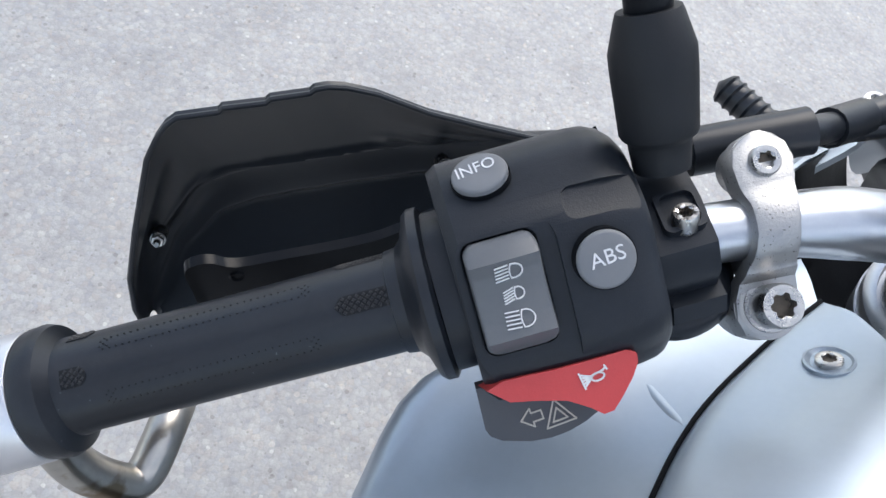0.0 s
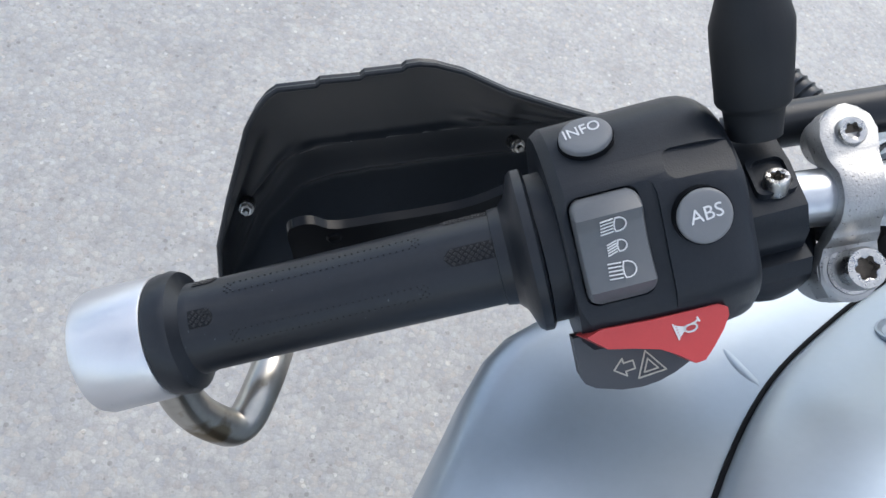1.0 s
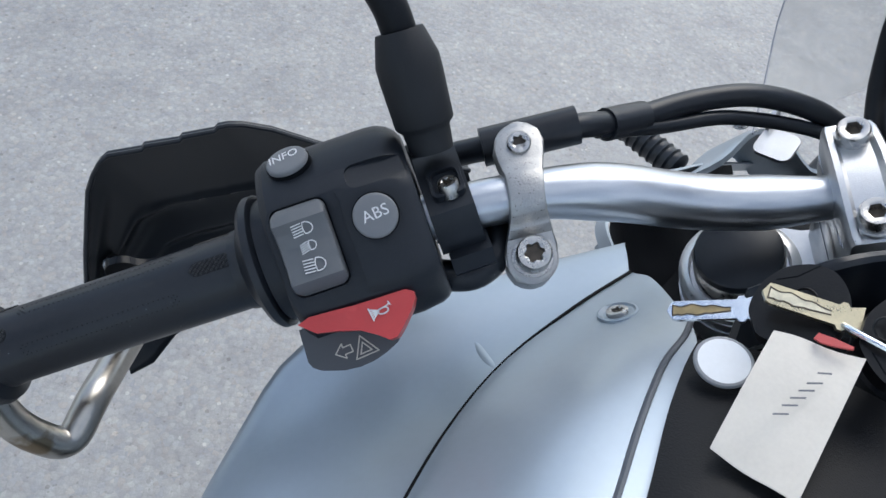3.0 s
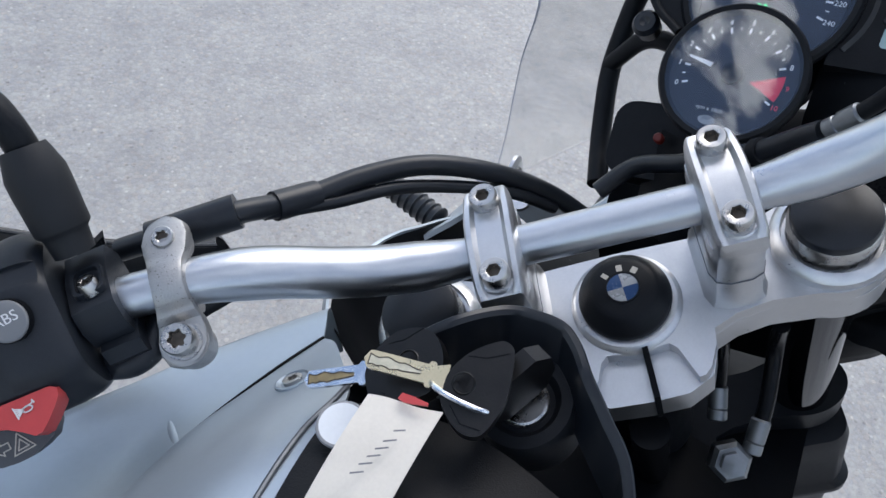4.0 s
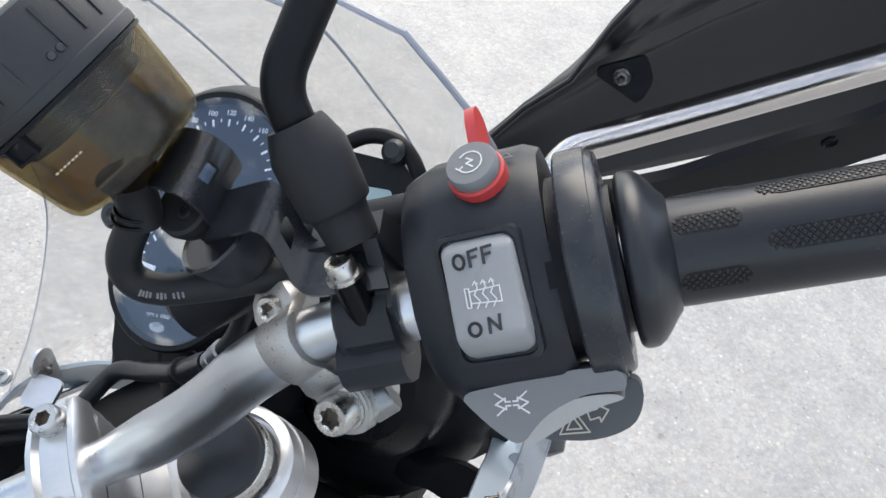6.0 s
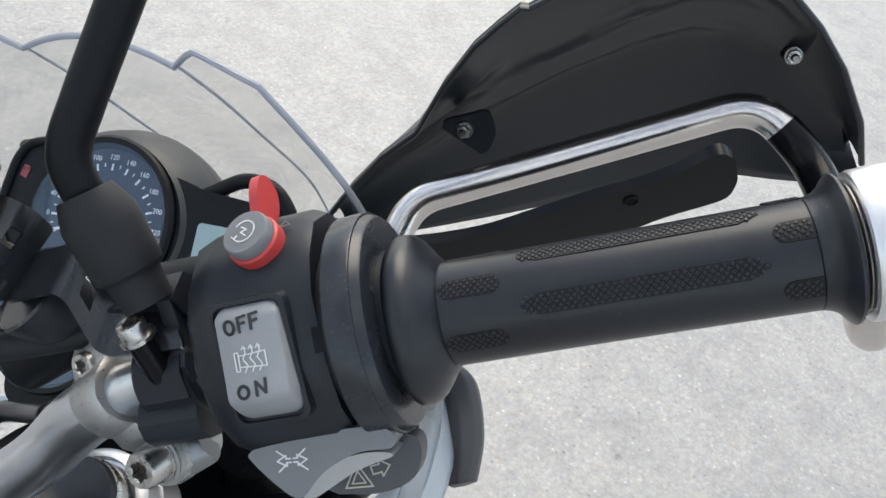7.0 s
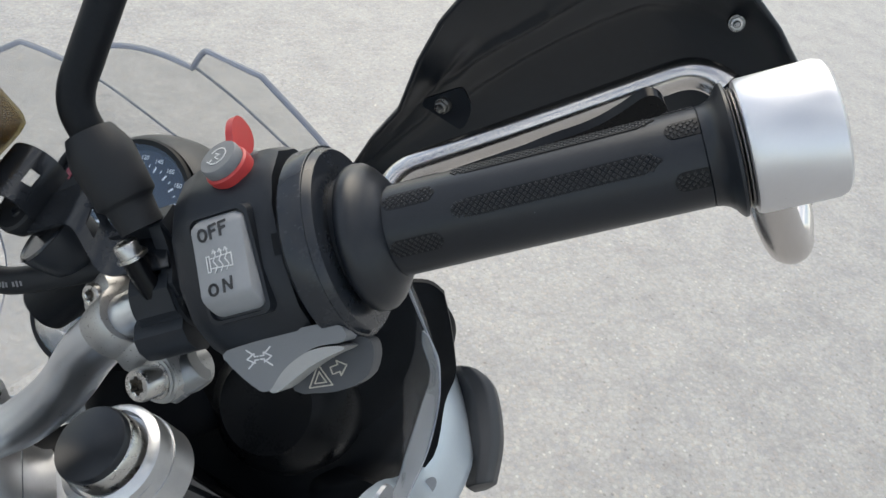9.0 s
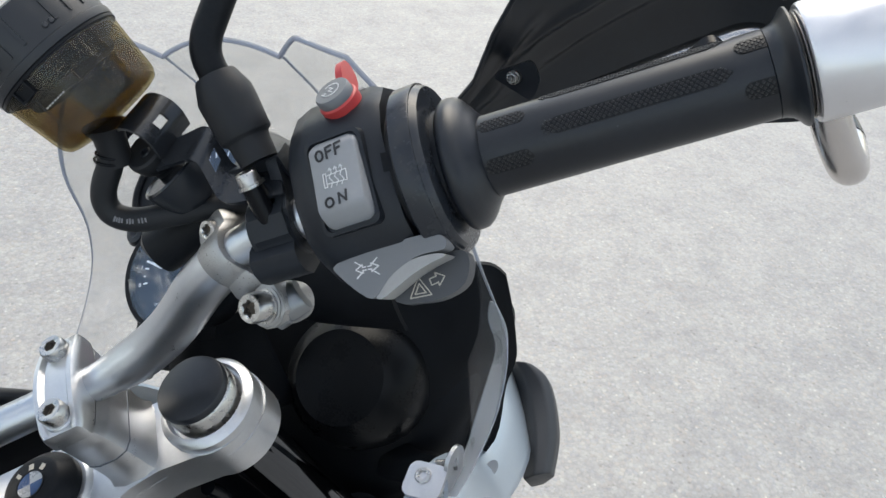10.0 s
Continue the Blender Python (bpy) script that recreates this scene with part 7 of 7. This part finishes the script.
# black inner wall at the right, beside the headlamp
part("inner_wall", surface([[V(p) for p in row] for row in (
    [(0.120, 0.300, -0.030), (0.160, 0.340, -0.036), (0.182, 0.357, -0.042), (0.1945, 0.360, -0.053)],
    [(0.120, 0.280, -0.085), (0.160, 0.310, -0.085), (0.185, 0.345, -0.084), (0.1977, 0.360, -0.0834)],
    [(0.120, 0.262, -0.125), (0.158, 0.295, -0.122), (0.184, 0.338, -0.120), (0.1990, 0.360, -0.1197)],
    [(0.120, 0.262, -0.150), (0.155, 0.290, -0.147), (0.180, 0.338, -0.143), (0.1971, 0.360, -0.1423)],
    [(0.110, 0.262, -0.190), (0.150, 0.290, -0.182), (0.175, 0.325, -0.172), (0.1890, 0.350, -0.1670)],
    [(0.100, 0.265, -0.230), (0.135, 0.295, -0.225), (0.160, 0.320, -0.220), (0.181, 0.330, -0.217)],
    [(0.090, 0.270, -0.275), (0.110, 0.300, -0.275), (0.125, 0.320, -0.272), (0.140, 0.330, -0.271)])], V((-0.002, 0.005, 0))), M_DARK, inner, "", BIKE)
# black liner curving down along the cowl
arch = curve_through([(0.095, 0.250, -0.205), (0.113, 0.24, -0.2037), (0.1305, 0.24, -0.2029), (0.1506, 0.24, -0.2146), (0.1691, 0.24, -0.2371), (0.1874, 0.24, -0.2821), (0.196, 0.24, -0.334)], 4)
part("inner_arch", surface([arch[::2], [p + V((0.008, 0.002, 0.018)) for p in arch[::2]], [V((min(p.x + 0.030, 0.207), p.y + 0.010, p.z + 0.030)) for p in arch[::2]]], V((0, 0.004, 0)), 3), M_DARK, inner, "", BIKE)
# left fairing lip: a silver edge with its black inside
lip = curve_through([(-0.165, -0.055, -0.090), (-0.190, -0.025, -0.100), (-0.200, 0.002, -0.1046), (-0.200, 0.030, -0.1035), (-0.200, 0.060, -0.109), (-0.200, 0.090, -0.121), (-0.200, 0.122, -0.1335), (-0.200, 0.170, -0.156), (-0.200, 0.249, -0.197)], 5)
part("fairing_lip", loft([[p, p + V((-0.0025, 0, 0.0005)), p + V((-0.012, 0.004, -0.012)), p + V((-0.010, 0.004, -0.014))] for p in lip]), M_PAINT, moto, "silver-blue fairing lip", BIKE, 50)
part("lip_inside", surface([[p + V((0.001, 0, -0.001)) for p in lip[::6]], [p + V((0.020, 0.004, -0.045)) for p in lip[::6]], [p + V((0.060, 0.004, -0.080)) for p in lip[::6]], [p + V((0.110, 0.004, -0.095)) for p in lip[::6]]], V((0, 0, -0.004))), M_DARK, moto, "black inside of the fairing", BIKE)

# ---------------------------------------------------------------- cables
part("wiring_loom", tube(curve_through([(-0.255, 0.020, 0.060), (-0.225, 0.020, 0.062), (-0.190, 0.029, 0.054), (-0.166, 0.049, 0.026), (-0.130, 0.068, 0.008), (-0.095, 0.078, -0.010), (-0.060, 0.085, -0.045), (-0.033, 0.098, -0.100), (-0.010, 0.105, -0.16)], 6), 0.0065, 16), M_RUBBER, moto, "black taped wiring loom")
part("wiring_loom", tube(curve_through([(-0.18, 0.035, 0.040), (-0.150, 0.052, 0.012), (-0.11, 0.066, -0.010), (-0.060, 0.078, -0.055), (-0.033, 0.092, -0.110)], 6), 0.0042, 14), M_RUBBER, moto, "black taped wiring loom")
part("connector", tube([(-0.235, 0.020, 0.062), (-0.188, 0.030, 0.054)], 0.0098, 18), M_RUBBER, moto, "black rubber connector sleeve")
part("tape", tube([(-0.176, 0.041, 0.036), (-0.158, 0.055, 0.019)], 0.0088, 14), M_RUBBER, moto)
part("wiring_loom", tube(curve_through([(0.0, 0.110, -0.13), (0.03, 0.115, -0.118), (0.06, 0.095, -0.100), (0.095, 0.066, -0.065), (0.118, 0.050, -0.038), (0.1265, 0.0435, -0.0278)], 6), 0.0066, 14), M_RUBBER, moto, "black wiring loom ahead of the bar")
line = part("brake_line", tube(curve_through([(0.142, 0.0376, -0.0105), (0.150, 0.036, -0.002), (0.160, 0.034, 0.012), (0.172, 0.034, 0.030)], 6), 0.0048, 14), M_PLASTIC, moto, "black brake line with a grey fitting")
part("fitting", lathe([(0.0048, 0.0), (0.0058, 0.0008), (0.0058, 0.0070), (0.0052, 0.0076), (0.0052, 0.0100), (0.0062, 0.0106), (0.0062, 0.0215), (0.0052, 0.0228)], axes((0.1277, 0.0429, -0.0265), (0.0157, -0.0058, 0.0175)), 20), M_FORK, line, "dull grey crimped fitting")
part("loom_clip", lathe([(0.0066, -0.0035), (0.0084, -0.0030), (0.0084, 0.0030), (0.0066, 0.0035)], axes((0.0985, 0.0635, -0.0610), (0.6, -0.45, 0.66)), 18), M_PLASTIC, moto)

# ---------------------------------------------------------------- keys, ring, tag


def key(m, blade_mat, track_mat, label, outline, emblem):
    """A flat key along m's x with a milled groove; the head round m's origin."""
    k = thing("key", BIKE @ m, label, "key")
    W = BIKE @ m
    shape = rounded([V((*p, 0)) for p in outline + outline[:1]], 0.004, 4)
    head = part("head", prism([(p.x, p.y) for p in shape[1:-1]], -0.0042, 0.0042, Matrix(), 0.0018, 3), M_KEYHEAD, k, "black plastic key head", W)
    for line in ([(-0.008, 0.0115), (0.000, 0.0125), (0.009, 0.0170)], [(-0.010, -0.0120), (-0.004, -0.0185), (0.005, -0.0190)]):
        part("seam", strokes([line], 0.0005, Matrix.Translation((0, 0, 0.0042)), 0.0002), M_DARK, head, "", W)
    blade_out = [(-0.0535, 0.0), (-0.0515, 0.0040), (-0.0495, 0.0044), (-0.0245, 0.0044), (-0.0235, 0.0060), (-0.0215, 0.0060), (-0.0205, 0.0046), (-0.0150, 0.0066), (-0.0150, -0.0066), (-0.0205, -0.0046), (-0.0215, -0.0060), (-0.0235, -0.0060), (-0.0245, -0.0044), (-0.0495, -0.0044), (-0.0515, -0.0036)]
    blade_ = part("blade", prism(blade_out, -0.0011, 0.0011, Matrix(), 0.0003, 1), blade_mat, k, "milled metal key blade", W)
    upper = [(-0.0510 + 0.0020 * i, 0.0014 + (0.0011, 0.0004, 0.0001, 0.0007, 0.0013, 0.0009, 0.0002, 0.0000, 0.0005, 0.0002, -0.0004, -0.0008, -0.0008)[i]) for i in range(13)]
    lower = [(-0.0510 + 0.0020 * i, -0.0016 - (0.0008, 0.0004, 0.0008, 0.0002, 0.0004, 0.0010, 0.0006, 0.0001, 0.0003, 0.0000, -0.0002, -0.0004, -0.0006)[i]) for i in range(13)]
    part("milled_track", prism(upper + lower[::-1], 0.0010, 0.00125, Matrix()), track_mat, blade_, "wavy milled track", W)
    part("track_edge", strokes([upper, [lower[0], upper[0]], lower], 0.00055, Matrix.Translation((0, 0, 0.0012)), 0.0002), M_SOCKET, blade_, "", W)
    part("emblem", lathe([(0.0042, 0.0), (0.0048, 0.0006), (0.0054, 0.0)], Matrix.Translation((*emblem, 0.0042)), 24), M_KEYHEAD, head, "", W)
    return k


def three_point(tip, head, up):
    x = (V(head) - V(tip)).normalized()
    return axes(head, V(up) - x * V(up).dot(x), x)


HEAD_1 = [(-0.0164, -0.0071), (-0.0144, 0.0038), (-0.0093, 0.0121), (-0.0021, 0.0184), (0.0058, 0.0228), (0.0109, 0.0200), (0.0126, 0.0088), (0.0127, -0.0038), (0.0100, -0.0133), (0.0053, -0.0222), (-0.0024, -0.0228), (-0.0090, -0.0185), (-0.0146, -0.0116)]
HEAD_2 = [(-0.0200, -0.0090), (-0.0195, 0.0010), (-0.0137, 0.0113), (-0.0048, 0.0175), (0.0065, 0.0183), (0.0150, 0.0140), (0.0189, 0.0054), (0.0193, -0.0039), (0.0132, -0.0150), (-0.0036, -0.0180), (-0.0150, -0.0150)]
key(three_point((-0.0578, -0.1337, 0.0009), (-0.0065, -0.1150, -0.0050), (0.05, -0.45, 0.9)), M_BRASS, M_PALEBRASS, "brass key with black plastic head hanging at the ignition lock", HEAD_1, (-0.007, -0.001))
key(three_point((-0.0952, -0.1447, -0.0282), (-0.0440, -0.1190, -0.0110), (0.0, -0.45, 0.9)), M_NICKEL, M_OLDBRASS, "nickel key with black plastic head on the ring", HEAD_2, (0.002, 0.002))
lk = thing("key", BIKE @ LOCK, "black-headed key standing in the ignition lock", "key")
part("head", prism([(-0.012, 0.004), (0.012, 0.004), (0.0195, 0.014), (0.0195, 0.026), (0.012, 0.034), (-0.010, 0.034), (-0.0185, 0.026), (-0.0185, 0.014)], -0.0045, 0.0045, BIKE.inverted() @ BIKE @ Matrix.Rotation(radians(70), 4, "Z") @ Matrix.Rotation(radians(90), 4, "X"), 0.0025, 3), M_KEYHEAD, lk, "black plastic key head", BIKE @ LOCK)
part("blade", block((0.008, 0.0022, 0.012), Matrix.Rotation(radians(70), 4, "Z") @ Matrix.Translation((0, 0, 0.0)), 0.0003), M_NICKEL, lk, "", BIKE @ LOCK)
RING_M = axes((-0.0115, -0.1205, -0.0085), (0.05, 0.62, 0.78), (1, 0.42, 0.12))
ring = part("key_ring", tube([(0.0158 * math.cos(2 * math.pi * i / 40), 0.0105 * math.sin(2 * math.pi * i / 40), 0) for i in range(41)], 0.0014, 10), M_NICKEL, None, "", BIKE @ RING_M)
tagged(ring, "bright split ring holding the keys together", "key ring")
# paper tag: a limp sheet with a faint pencilled line
TL, TR, BL, BR = V((-0.0444, -0.1456, -0.0040)), V((-0.0122, -0.1346, -0.0080)), V((-0.0392, -0.1985, -0.0220)), V((-0.0057, -0.1991, -0.0205))
tagbm = bmesh.new()
NX, NY = 10, 16
topv, lowv = [], []
for j in range(NY + 1):
    for i in range(NX + 1):
        a, b = i / NX, j / NY
        p = (TL * (1 - a) + TR * a) * (1 - b) + (BL * (1 - a) + BR * a) * b + V((0, 0, 0.0018 * math.sin(3.0 * b + 1.2 * a) + 0.0008 * math.sin(7 * a + 2 * b) + 0.0020 * (1 - abs(2 * a - 1)) * math.sin(math.pi * b)))
        topv.append(tagbm.verts.new(p))
        lowv.append(tagbm.verts.new(p - V((0, 0, 0.0003))))
for j in range(NY):
    for i in range(NX):
        q = [j * (NX + 1) + i, j * (NX + 1) + i + 1, (j + 1) * (NX + 1) + i + 1, (j + 1) * (NX + 1) + i]
        tagbm.faces.new([topv[k] for k in q])
        tagbm.faces.new([lowv[k] for k in q[::-1]])
tag = part("paper_tag", tagbm, M_PAPER, None, "", BIKE, 60)
tagged(tag, "creased cream paper tag with faint pencil marks", "tag")
TAGM = columns((TR - TL).normalized(), -(BL - TL).normalized(), (TR - TL).cross(-(BL - TL)).normalized(), (TL + TR + BL + BR) / 4 + V((0, 0, 0.0058)))
part("pencil_mark", strokes([[(0.0085, 0.0150), (0.0045, 0.0135)], [(0.0072, 0.0100), (0.0028, 0.0080)], [(0.0058, 0.0060), (0.0014, 0.0040)], [(0.0044, 0.0020), (0.0000, 0.0000)], [(0.0030, -0.0020), (-0.0014, -0.0040)], [(0.0016, -0.0065), (-0.0028, -0.0085)]], 0.0007, TAGM, 0.0002), M_INK, tag, "faint pencilled line", BIKE)
fob = part("key_fob", prism(ellipse(0.0108, 0.0104, 28), -0.0016, 0.0016, axes((-0.0570, -0.1525, -0.0265), (0.05, -0.2, 0.95), (1, -0.3, 0)), 0.001), M_FOB, None, "", BIKE)
FOB_M = axes((-0.0570, -0.1525, -0.0265), (0.05, -0.2, 0.95), (1, -0.3, 0))
part("rim", tube([FOB_M @ V((0.0112 * math.cos(2 * math.pi * i / 32), 0.0108 * math.sin(2 * math.pi * i / 32), 0.0004)) for i in range(33)], 0.0013, 8), M_GREYLIGHT, fob, "grey rim of the fob", BIKE)
tagged(fob, "white oval plastic key fob lying under the tag", "key fob")
clip = part("tag_clip", prism([(-0.0070, -0.0012), (-0.0045, -0.0022), (0.0, -0.0020), (0.0070, -0.0008), (0.0070, 0.0004), (0.0, 0.0014), (-0.0060, 0.0016)], -0.0005, 0.0005, axes((-0.0240, -0.1395, -0.0010), (0, -0.3, 0.95), (1, 0.2, 0)), 0.0006), M_RED, None, "", BIKE)
tagged(clip, "small red plastic clip on the paper tag", "clip")
